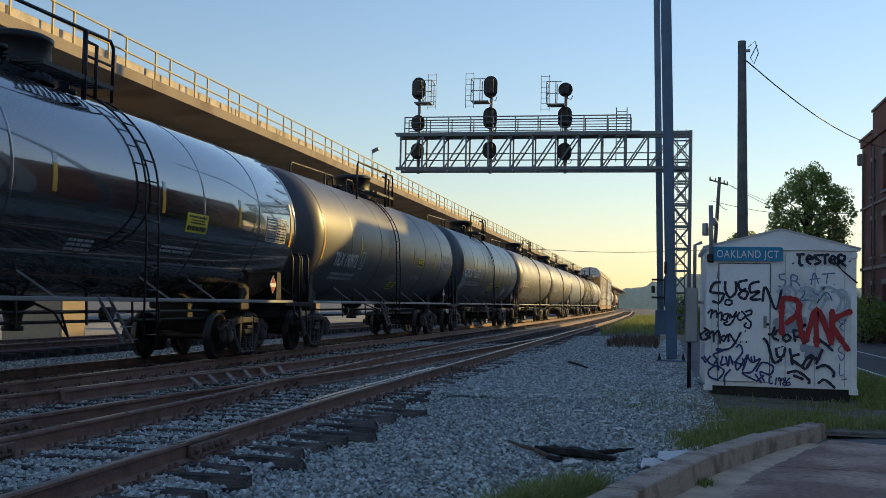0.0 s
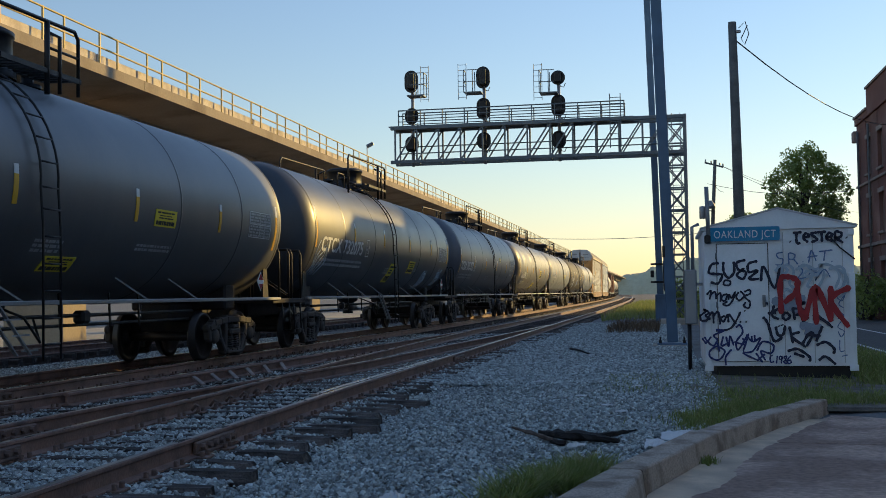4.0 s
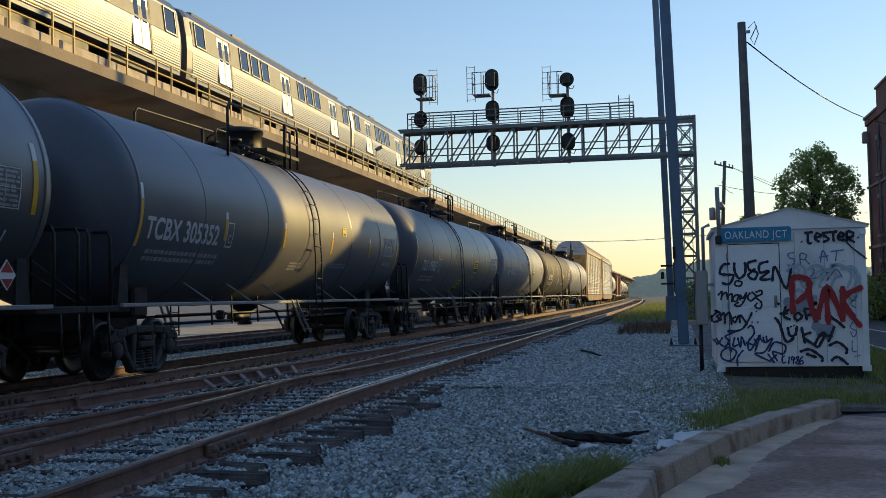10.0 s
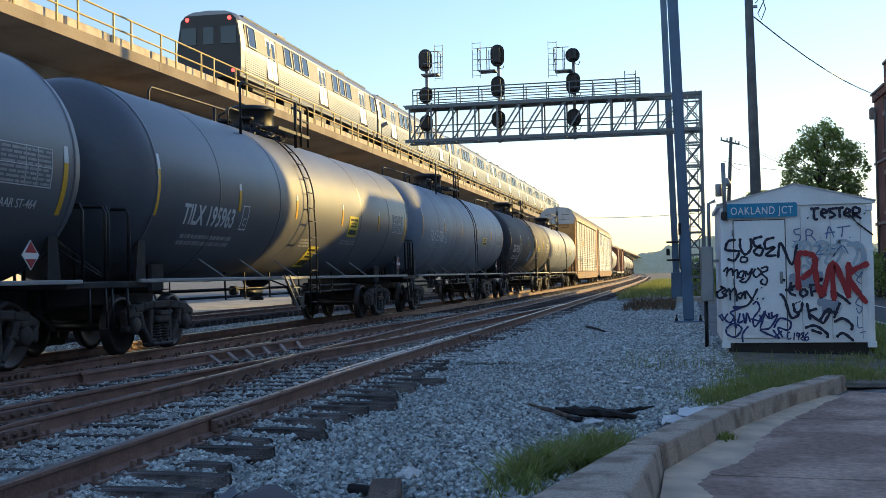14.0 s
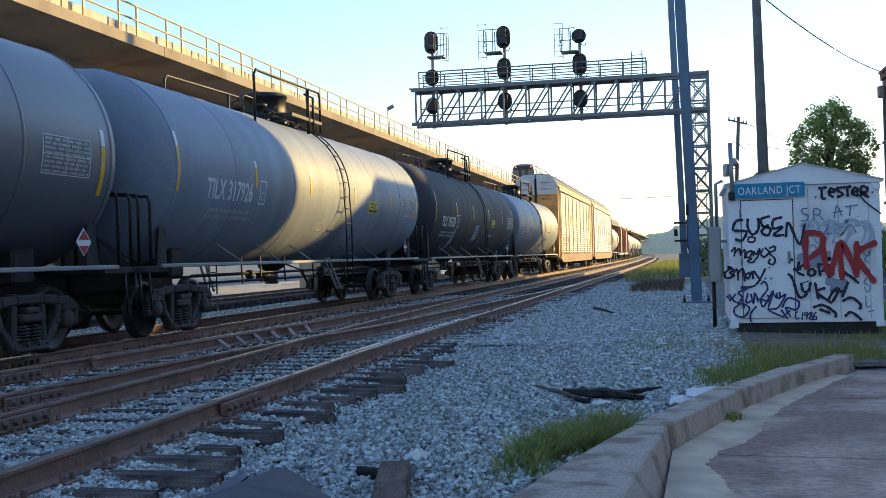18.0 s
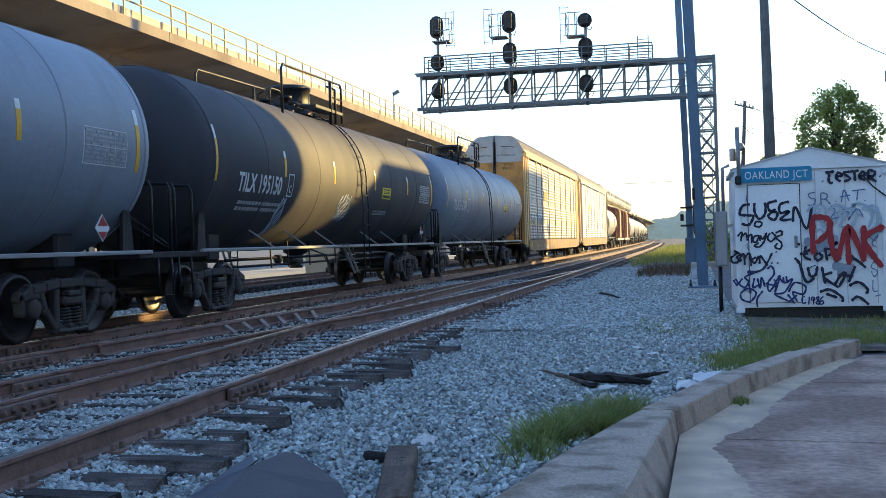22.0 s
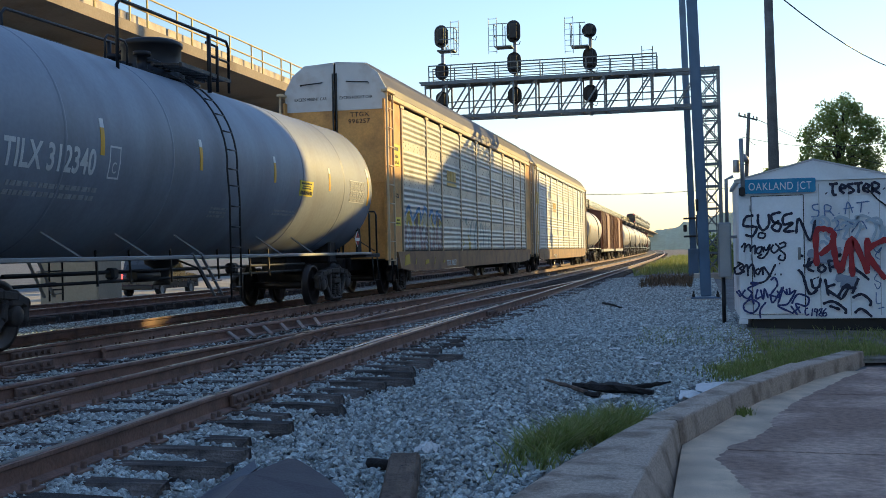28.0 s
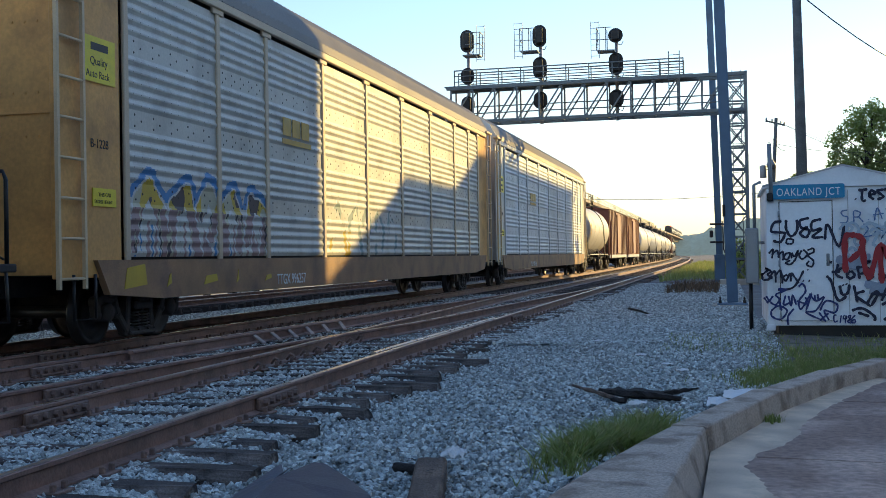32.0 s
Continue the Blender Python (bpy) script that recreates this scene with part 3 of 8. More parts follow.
def tie_row(parent, y0, y1, step, x_at, spread, long_to=None, z=-0.26):
    y, rnd = y0, random.Random(int(y0 * 7) + 3)
    while y < y1:
        xa, xb = x_at(y)
        length = xb - xa + rnd.uniform(-spread, spread)
        mid = (xa + xb) / 2 + rnd.uniform(-spread, spread)
        m = pose(mid, y, z + rnd.uniform(-0.008, 0.008), 0, rnd.uniform(-0.5, 0.5), rnd.uniform(-2.0, 2.0)) @ Matrix.Diagonal((length / 2.6, rnd.uniform(0.9, 1.08), 1, 1))
        part("tie", rnd.choice(TIES), M["tie"], parent, at=m)
        y += step * rnd.uniform(0.9, 1.1)


def far_ties(parent, y0, y1, step, x_at):
    g, y = Geo(), y0
    while y < y1:
        xa, xb = x_at(y)
        g.box((xb - xa, 0.22, 0.18), ((xa + xb) / 2, y, -0.26))
        y += step
    tagged(part("tie_rows", g, M["tie"], parent), kind="stuff")


def span(left, right, over=0.6):
    return lambda y: (polyline(RAILS[left], y) + bend(y) - over, polyline(RAILS[right], y) + bend(y) + over)


both = lambda y: (polyline(RAILS["turnout_left"], y) + bend(y) - 0.5, polyline(RAILS["siding_near"], y) + bend(y) + 0.55)
tie_row(t_side, 4.6, 16.0, 0.53, lambda y: (polyline(RAILS["siding_left"], y) - 0.5, polyline(RAILS["siding_near"], y) + 0.85), 0.24)
tie_row(t_turn, 6.0, 16.0, 0.55, lambda y: (polyline(RAILS["turnout_left"], y) - 0.5, polyline(RAILS["turnout_inner"], y) + 0.42), 0.06)
tie_row(t_turn, 16.2, 60.0, 0.56, both, 0.10)
tie_row(t_main, 6.0, 75.0, 0.55, span("train_far", "train_near"), 0.05)
far_ties(t_main, 75.2, 240, 0.6, span("train_far", "train_near"))
far_ties(t_turn, 60.2, 240, 0.6, both)
far_ties(t_back, 15.0, 140, 0.6, span("back_far", "back_near"))

# tie plates with spikes, joint bars, braces
PLATE = Geo().box((0.34, 0.19, 0.02), (0, 0, 0), None, 0.004)
for sx in (-0.12, 0.12):
    for sy in (-0.06, 0.06):
        PLATE.box((0.035, 0.03, 0.05), (sx, sy, 0.03), None, 0.006)
PLATE = PLATE.mesh("tie_plate", M["plate"])
rnd = random.Random(5)
for key, parent, y0, y1 in (("siding_near", t_side, 4.6, 30), ("siding_left", t_side, 7, 15.5), ("turnout_inner", t_turn, 8, 15.5), ("turnout_left", t_turn, 9, 30), ("train_near", t_main, 11, 34)):
    y = y0
    while y < y1:
        part("tie_plate", PLATE, M["plate"], parent, at=pose(polyline(RAILS[key], y), y, -0.163, 0, 0, rnd.uniform(-3, 3)))
        y += 0.54
for key, parent, y, side in (("siding_near", t_side, 9.35, 1), ("siding_near", t_side, 22.0, 1), ("turnout_left", t_turn, 11.6, 1), ("turnout_inner", t_turn, 9.7, 1), ("siding_left", t_side, 8.2, 1), ("train_near", t_main, 13.2, 1)):
    g = Geo()
    x = polyline(RAILS[key], y)
    g.box((0.045, 0.92, 0.10), (0.04 * side, 0, -0.088), None, 0.012)
    g.box((0.07, 0.92, 0.03), (0.055 * side, 0, -0.138), None, 0.01)
    for k in (-0.36, -0.22, -0.07, 0.07, 0.22, 0.36):
        g.lathe([(0.0, 0.0), (0.030, 0.0), (0.030, 0.05), (0, 0.05)], (0.055 * side, k, -0.085), "x", 6, False)
    part("joint_bar", g, M["plate"], parent, at=pose(x, y, 0, 0, 0, math.degrees(math.atan2(polyline(RAILS[key], y - 0.5) - polyline(RAILS[key], y + 0.5), 1.0))))
for k in range(6):
    y = 16.5 + 0.62 * k + 0.018 * k * k
    x = polyline(RAILS["turnout_left"], y) + 0.06
    part("rail_brace", Geo().beam((x, y, -0.02), (x + 0.40, y - 0.42 - 0.07 * k, -0.14), 0.07, 0.035, bevel=0.008), M["brace"], t_turn, "pale worn steel brace")
for k in range(9):
    y = 12.2 + 0.55 * k
    g = Geo().tube([(polyline(RAILS["siding_left"], y) + 0.16, y - 0.04, -0.15), (polyline(RAILS["siding_left"], y) + 0.2, y, -0.08), (polyline(RAILS["siding_left"], y) + 0.13, y + 0.05, -0.06), (polyline(RAILS["siding_left"], y) + 0.08, y + 0.03, -0.13)], 0.016, 6)
    part("rail_clip", g, M["plate"], t_side)

# ---- crushed stone, lying loose ----
def stones(name, count, place, lo, hi, seed, label, mat_key="stone"):
    rng = np.random.RandomState(seed)
    base = np.array([(0.9, 0.1, -0.3), (-0.85, 0.2, -0.25), (0.05, 0.95, -0.2), (0.0, -0.9, -0.3), (0.15, -0.1, 0.75), (-0.25, 0.3, 0.6), (0.5, 0.45, 0.45), (-0.4, -0.55, 0.4)])
    tri = np.array([(0, 2, 6), (0, 6, 4), (0, 4, 3), (6, 2, 5), (6, 5, 4), (2, 1, 5), (1, 7, 5), (5, 7, 4), (7, 3, 4), (1, 3, 7)])
    pos = place(rng, count)
    n = len(pos)
    size = rng.uniform(lo, hi, n)
    ang = rng.uniform(0, 2 * np.pi, n)
    v = base[None] * (1 + rng.uniform(-0.3, 0.3, (n, 8, 3)))
    v = v * size[:, None, None] * rng.uniform(0.65, 1.25, (n, 1, 3)) * np.array([1, 1, 0.8])
    tilt = rng.uniform(-0.6, 0.6, n)
    y2 = v[:, :, 1] * np.cos(tilt)[:, None] - v[:, :, 2] * np.sin(tilt)[:, None]
    z2 = v[:, :, 1] * np.sin(tilt)[:, None] + v[:, :, 2] * np.cos(tilt)[:, None]
    c, s = np.cos(ang)[:, None], np.sin(ang)[:, None]
    out = np.stack([v[:, :, 0] * c - y2 * s, v[:, :, 0] * s + y2 * c, z2], -1) + pos[:, None, :]
    faces = (tri[None] + (np.arange(n) * 8)[:, None, None]).reshape(-1, 3)
    me = bpy.data.meshes.new(name)
    me.from_pydata(out.reshape(-1, 3).tolist(), [], faces.tolist())
    me.materials.append(M[mat_key])
    return tagged(new(name, me), label, "gravel", kind="stuff")


def near_field(rng, n):
    y = 4.4 + 19.0 * rng.uniform(0, 1, n) ** 1.9
    x = rng.uniform(-3.7, 1.1, n)
    lim = np.array([min(polyline([(2.5, -1.6), (5.4, -1.0), (7.75, -0.56), (8.2, -0.44), (10.45, 0.2), (13.8, 1.6)], b), 0.9) for b in y])
    keep = (x < lim) & ~((x > 0.75) & (y > 12.3))
    x, y = x[keep], y[keep]
    drop = 0.06 * np.clip((-2.3 - x) / 0.8, 0, 1)
    return np.stack([x, y, GZ - drop - 0.03 + 0.062 * rng.uniform(0, 1, len(x))], -1)


def between_rails(rng, n):
    y = 4.0 + 34.0 * rng.uniform(0, 1, n) ** 1.5
    far = np.maximum(-13.0, -0.72 * y - 0.6)
    x = -3.3 + (far + 3.3) * rng.uniform(0, 1, n)
    low = 0.045 * np.clip((x + 3.75) / 0.35, 0, 1)
    return np.stack([x, y, -0.202 - low + 0.03 * rng.uniform(0, 1, n)], -1)


def shoulder(rng, n):
    y = 17.0 + 34.0 * rng.uniform(0, 1, n) ** 1.4
    x = rng.uniform(-3.9, 0.6, n)
    return np.stack([x, y, GZ + 0.01 + 0.02 * rng.uniform(0, 1, n)], -1)


stones("crushed_stone", 92000, near_field, 0.015, 0.034, 1, "loose blue-grey crushed stone over the ground")
stones("track_ballast", 82000, between_rails, 0.016, 0.038, 2, "grey ballast stones between the ties")
stones("far_crushed_stone", 22000, shoulder, 0.025, 0.045, 3, "grey crushed stone further along the tracks")


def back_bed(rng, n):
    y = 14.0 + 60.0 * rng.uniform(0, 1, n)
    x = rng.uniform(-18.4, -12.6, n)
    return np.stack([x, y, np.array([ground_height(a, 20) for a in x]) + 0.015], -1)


stones("back_ballast", 9000, back_bed, 0.025, 0.05, 4, "ballast of the track beyond the train, coloured dark for viaduct shade", "shadedstone")

# ---- the freight train ----
TRAIN_X = -9.43
WHEEL_R = 0.457


def travel(t):
    """How far the freight train has rolled towards the camera after t seconds."""
    return 4.78 * t - 0.0118 * t * t


CARS = []        # (thing, y of its middle at the start, half distance between bogie centres)
WHEELSETS = []   # wheelsets that turn
CACHE = {}


def shared(key, material, build):
    """A mesh built once per key and material."""
    k = (key, material.name)
    if k not in CACHE:
        CACHE[k] = build().mesh(key, material)
    return CACHE[k]


def wheelset_geo():
    g = Geo()
    g.tube([(-0.95, 0, 0), (0.95, 0, 0)], 0.085, 12)
    for s in (-1, 1):
        prof = [(0.09, -0.07), (0.12, -0.07), (0.14, -0.02), (0.33, 0.0), (0.38, -0.055), (WHEEL_R + 0.028, -0.05), (WHEEL_R + 0.025, -0.025), (WHEEL_R, -0.015), (WHEEL_R - 0.004, 0.075), (0.39, 0.08), (0.36, 0.03), (0.16, 0.045), (0.14, 0.08), (0.09, 0.08)]
        g.lathe([(r, s * h) for r, h in prof], (s * 0.75, 0, 0), "x", 32)
        g.lathe([(0.0, 0.0), (0.07, 0.0), (0.085, -0.02), (0.085, -0.12)], (s * 1.08, 0, 0), "x", 14)
        for k in range(3):
            a = k * 2.094
            g.lathe([(0.0, 0.02), (0.016, 0.02), (0.016, -0.02)], (s * 1.08, 0.045 * math.cos(a), 0.045 * math.sin(a)), "x", 6, False)
    return g


def tread_geo():
    g = Geo()
    for s in (-1, 1):
        g.lathe([(WHEEL_R + 0.001, -s * 0.013), (WHEEL_R - 0.002, s * 0.073)], (s * 0.75, 0, 0), "x", 32)
        g.lathe([(WHEEL_R - 0.006, s * 0.0755), (WHEEL_R - 0.045, s * 0.0795)], (s * 0.75, 0, 0), "x", 32)
    return g


def frame_geo(s):
    """A cast side frame: top and bottom chords, two columns, a jaw over each bearing."""
    g = Geo()

    def chord(pts, w, h):
        for (ya, za), (yb, zb) in zip(pts, pts[1:]):
            g.beam((s * 1.0, ya, za), (s * 1.0, yb, zb), w, h, up=(1, 0, 0), bevel=0.02)
        for y, z in pts:
            g.lathe([(0.0, -w / 2), (h * 0.44, -w / 2), (h * 0.5, -w / 2 + 0.02), (h * 0.5, w / 2 - 0.02), (h * 0.44, w / 2), (0.0, w / 2)], (s * 1.0, y, z), "x", 14)

    chord([(-1.14, 0.60), (-0.92, 0.70), (-0.62, 0.73), (-0.3, 0.76), (0.3, 0.76), (0.62, 0.73), (0.92, 0.70), (1.14, 0.60)], 0.12, 0.17)
    chord([(-0.70, 0.62), (-0.62, 0.42), (-0.36, 0.15), (0.36, 0.15), (0.62, 0.42), (0.70, 0.62)], 0.11, 0.15)
    for t in (-1, 1):
        chord([(t * 0.35, 0.16), (t * 0.31, 0.74)], 0.12, 0.12)
        chord([(t * 1.14, 0.60), (t * 1.12, 0.42)], 0.12, 0.13)
        chord([(t * 0.70, 0.62), (t * 0.68, 0.44)], 0.12, 0.11)
        g.box((0.17, 0.30, 0.13), (s * 1.0, t * 0.90, 0.62), None, 0.04)
        g.lathe([(0.0, 0.10), (0.11, 0.10), (0.135, 0.07), (0.135, -0.1)], (s * 1.0, t * 0.90, WHEEL_R), "x", 16) if s > 0 else g.lathe([(0.0, -0.10), (0.11, -0.10), (0.135, -0.07), (0.135, 0.1)], (s * 1.0, t * 0.90, WHEEL_R), "x", 16)
    g.box((0.22, 0.74, 0.06), (s * 1.0, 0, 0.12), None, 0.02)
    return g


def spring_geo(s):
    g = Geo()
    for y in (-0.13, 0.13):
        pts = []
        for k in range(49):
            a = k / 8 * 2 * math.pi
            pts.append((s * 1.02 + 0.075 * math.cos(a), y + 0.10 * math.sin(a), 0.16 + 0.26 * k / 48))
        g.tube(pts, 0.017, 5)
    g.box((0.2, 0.5, 0.12), (s * 1.02, 0, 0.52), None, 0.03)
    g.box((0.14, 0.3, 0.08), (s * 1.06, 0, 0.62), None, 0.02)
    return g


def bogie(car, y, spin):
    b = part("bogie", shared("bolster", M["steel"], lambda: Geo().box((1.9, 0.42, 0.26), (0, 0, 0.62), None, 0.04).box((0.5, 0.5, 0.12), (0, 0, 0.8), None, 0.03).beam((-0.8, -0.5, 0.42), (0.8, -0.5, 0.42), 0.1).beam((-0.8, 0.5, 0.42), (0.8, 0.5, 0.42), 0.1)), M["steel"], car, at=pose(0, y, 0))
    for s in (-1, 1):
        part("side_frame", shared("side_frame%d" % s, M["casting"], lambda: frame_geo(s)), M["casting"], b)
        part("spring_nest", shared("spring_nest%d" % s, M["casting"], lambda: spring_geo(s)), M["casting"], b)
    for dy in (-0.89, 0.89):
        w = part("wheelset", shared("wheelset", M["wheel"], wheelset_geo), M["wheel"], b, at=pose(0, dy, WHEEL_R))
        if spin:
            WHEELSETS.append((w, dy))
    return b


def coupler_geo(y, d):
    g = Geo().box((0.42, 1.5, 0.34), (0, y - d * 0.9, 0.86), None, 0.03)
    g.box((0.15, 0.75, 0.15), (0, y + d * 0.1, 0.86), None, 0.03)
    g.box((0.27, 0.26, 0.32), (0.03, y + d * 0.42, 0.86), None, 0.07)
    g.tube([(0.25, y, 0.75), (0.3, y + d * 0.3, 0.5), (0.2, y + d * 0.6, 0.42)], 0.028, 6)
    return g


def arc(r, a0, a1, n, y, zc):
    return [(r * math.cos(radians(a0 + (a1 - a0) * k / n)), y, zc + r * math.sin(radians(a0 + (a1 - a0) * k / n))) for k in range(n + 1)]


def patch(r, zc, y0, y1, z0, z1, lift=0.006, n=6):
    """A thin sheet that lies on the tank's side between two heights."""
    vs, fs = [], []
    for k in range(n + 1):
        z = z0 + (z1 - z0) * k / n
        x = math.sqrt(max(r * r - (z - zc) ** 2, 0.01))
        for e in (lift, -0.004):
            f = (r + e) / r
            vs += [(x * f, y0, zc + (z - zc) * f), (x * f, y1, zc + (z - zc) * f)]
    for k in range(n):
        j = k * 4
        fs += [(j, j + 1, j + 5, j + 4), (j, j + 4, j + 6, j + 2), (j + 1, j + 3, j + 7, j + 5)]
    fs += [(0, 2, 3, 1), (n * 4, n * 4 + 1, n * 4 + 3, n * 4 + 2)]
    return Geo().add(vs, fs)


def on_side(me, r, zc, y, z, lift=0.004):
    """Bends a mesh of letters onto the tank's side, its lower left at y, z."""
    a0 = math.asin(max(min((z - zc) / r, 1), -1))
    bm = bmesh.new()
    bm.from_mesh(me)
    for k in range(1, 9):
        bmesh.ops.bisect_plane(bm, geom=bm.verts[:] + bm.edges[:] + bm.faces[:], plane_co=(0, 0.06 * k, 0), plane_no=(0, 1, 0))
    bm.to_mesh(me)
    bm.free()
    for v in me.vertices:
        a = a0 + v.co.y / r
        rr = r + lift + v.co.z
        v.co = (rr * math.cos(a), y + v.co.x, zc + rr * math.sin(a))
    return me


def bars_text(rng, y, z, rows, width, r, zc, h=0.05):
    """Rows of unreadable stencil as short bars."""
    g = Geo()
    for k in range(rows):
        p = y
        while p < y + width:
            w = rng.uniform(0.05, 0.16)
            zz = z - k * h * 1.8
            sub = patch(r, zc, p, min(p + w, y + width), zz, zz + h, 0.004, 1)
            g.add(sub.v, sub.f)
            p += w + rng.uniform(0.02, 0.05)
    return g


def scribble(rng, y, z, w, h, r, zc, strokes=6, width=0.022):
    """A spray-can tag: leaning strokes on the tank's side."""
    g = Geo()
    for k in range(strokes):
        u = y + w * (k + 0.3) / strokes
        pts = []
        for q in range(7):
            zz = z + h * q / 6 * rng.uniform(0.8, 1.0)
            yy = u + 0.10 * math.sin(q * 1.1 + k) + 0.05 * q * w / 1.2
            x = math.sqrt(max(r * r - (zz - zc) ** 2, 0.01))
            pts.append((x + 0.003, yy, zz))
        g.tube(pts, width * 0.5, 5)
    return g


def tank_car(y_end, paint, label, number="", extra=(), spin=False, r=1.62, half=8.85, zc=2.73, ladder_y=1.05, wide=2.2, seams=(-5.6, -2.6, 3.2, 5.9), group="tank cars of the freight train", detail=True, seed=0, num_z=2.28, num_end=-4.85, strip_z=0.0):
    rng = random.Random(seed + 11)
    c = thing("tank_car", label, "tank car", group=group)
    S = lambda key, mt, fn: shared("%s_%g_%g" % (key, half, r), mt, fn)

    def tank_geo():
        prof = [(0.0, -half)] + [(r * math.sin(a), -half + 0.85 - 0.85 * math.cos(a)) for a in [0.2, 0.4, 0.6, 0.8, 1.0, 1.2, 1.4, 1.571]]
        prof = prof + [(r, y) for y in (-half / 2, 0, half / 2)] + [(a, -b) for a, b in reversed(prof)]
        return Geo().lathe(prof, (0, 0, zc), "y", 56)
    tank = part("tank", S("tank", paint, tank_geo), paint, c)

    def seam_geo():
        return Geo().lathe([(r, -0.035), (r + 0.009, -0.015), (r + 0.009, 0.015), (r, 0.035)], (0, 0, zc), "y", 56)
    for y in [q * half / 8.85 for q in seams] + [-half + 0.85, half - 0.85]:
        part("weld_seam", S("weld_seam", paint, seam_geo), paint, tank, at=pose(0, y, 0))
    # centre fittings: manway housing, valves, platform, crossover rail
    part("dome_housing", S("dome_housing", M["black"], lambda: Geo().lathe([(0.58, 0), (0.58, 0.1), (0.52, 0.12), (0.52, 0.58), (0.55, 0.6), (0.55, 0.67), (0.45, 0.72), (0, 0.74)], (0, -0.12, zc + r - 0.06), "z", 22)), M["black"], c)

    def valve_geo(h):
        g = Geo().lathe([(0.2, 0), (0.2, 0.05), (0.09, 0.06), (0.09, h), (0.15, h), (0.15, h + 0.07), (0, h + 0.09)], (0, 0, 0), "z", 12)
        return g.tube([(0, 0, h * 0.7), (0.16, 0.08, h * 0.7), (0.3, 0.1, h * 0.5)], 0.045, 8)
    for y, x, h in ((-0.95, 0.25, 0.3), (-1.15, -0.2, 0.24), (0.75, 0.3, 0.28)):
        part("valve", S("valve%g" % h, M["black"], lambda: valve_geo(h)), M["black"], c, at=pose(x, y, zc + r - 0.05))
    for x in (-0.72, 0.72):
        def grating():
            g = Geo().beam((0.26, -1.0, 0), (0.26, 1.05, 0), 0.05, 0.07).beam((-0.26, -1.0, 0.03), (-0.26, 1.05, 0.03), 0.05, 0.06)
            for k in range(12):
                g.beam((-0.27, -0.95 + k * 0.18, 0.03), (0.27, -0.95 + k * 0.18, 0.01), 0.05, 0.03)
            return g
        part("platform", S("platform", M["black"], grating), M["black"], c, "steel grating platform", at=pose(x, 0, zc + r + 0.06, 0, 0, 0 if x > 0 else 180))

    def top_rail():
        g = Geo()
        z = zc + r - 0.02
        for s in (-1, 1):
            x = s * 0.98
            g.tube([(x, 1.0, z - 0.15), (x, 1.0, z + 0.70), (x, 0.9, z + 0.80), (x, -3.0, z + 0.74), (x, -3.1, z + 0.64), (x, -3.1, z - 0.4)], 0.028, 7)
            g.tube([(x, 1.0, z + 0.42), (x, 0.15, z + 0.42)], 0.02, 6)
            g.tube([(x, 0.15, z - 0.25), (x, 0.15, z + 0.79)], 0.04, 7)
            g.tube([(x * 1.02, 0.45, z - 0.2), (x * 1.02, 0.45, z + 0.62), (x * 0.8, 0.45, z + 0.72)], 0.03, 7)
            g.tube([(s * 0.55, -2.7, zc + math.sqrt(r * r - 0.3)), (s * 0.55, -2.7, z + 0.22), (s * 0.55, -2.62, z + 0.3), (s * 0.55, -2.1, z + 0.3), (s * 0.55, -2.02, z + 0.22), (s * 0.55, -2.02, zc + math.sqrt(r * r - 0.3))], 0.02, 6)
        return g
    part("crossover_rail", S("crossover_rail", M["black"], top_rail), M["black"], c)
    # ladders from the platform down both sides

    def ladder_geo(s):
        g = Geo()
        for y in (0.42, 0.84):
            pts = [(s * p[0], p[1], p[2]) for p in arc(r + 0.07, 68, -4, 12, y, zc)]
            pts += [(s * (r + 0.10), y, zc - 0.6), (s * (r + 0.10), y, 0.42)]
            g.tube(pts, 0.017, 6)
        for k in range(7):
            a = radians(64 - k * 11.2)
            x, z = (r + 0.07) * math.cos(a), zc + (r + 0.07) * math.sin(a)
            g.tube([(s * x, 0.42, z), (s * x, 0.84, z)], 0.014, 5)
        for z in (2.35, 2.0, 1.65, 1.3, 0.95, 0.62):
            g.tube([(s * (r + 0.10), 0.42, z), (s * (r + 0.10), 0.84, z)], 0.014, 5)
        return g
    for s in (-1, 1):
        part("ladder", S("ladder%d" % s, M["black"], lambda: ladder_geo(s)), M["black"], c, at=pose(0, ladder_y - 0.63, 0))

    def step_geo(s):
        g = Geo()
        for y in (-0.35, -0.05):
            g.beam((s * 1.5, y - 0.25, 1.2), (s * 1.58, y + 0.4, 0.5), 0.05, 0.02)
        for k in range(3):
            g.beam((s * 1.56, -0.2 + k * 0.2, 0.95 - k * 0.2), (s * 1.56, 0.15 + k * 0.2, 0.95 - k * 0.2), 0.03, 0.02)
        return g
    for s in (-1, 1):
        part("side_step", S("side_step%d" % s, M["galv"], lambda: step_geo(s)), M["galv"], c, at=pose(0, ladder_y - 0.63, 0))
    # side bars with their struts

    def sill(s):
        g = Geo().beam((s * 1.48, -half + 0.5, 1.15), (s * 1.48, half - 0.5, 1.15), 0.06, 0.06, bevel=0.01)
        for y in (-5.0, -3.1, -1.2, 2.3, 4.2):
            yy = y * half / 8.85
            zt = 1.52
            x = math.sqrt(r * r - (zt - zc) ** 2)
            g.beam((s * (x - 0.02), yy - 0.34, zt), (s * 1.48, yy + 0.08, 1.12), 0.04, 0.025)
        return g
    for s in (-1, 1):
        part("side_bar", S("side_bar%d" % s, M["galv"], lambda: sill(s)), M["galv"], c, "grey steel bar along the tank's side")
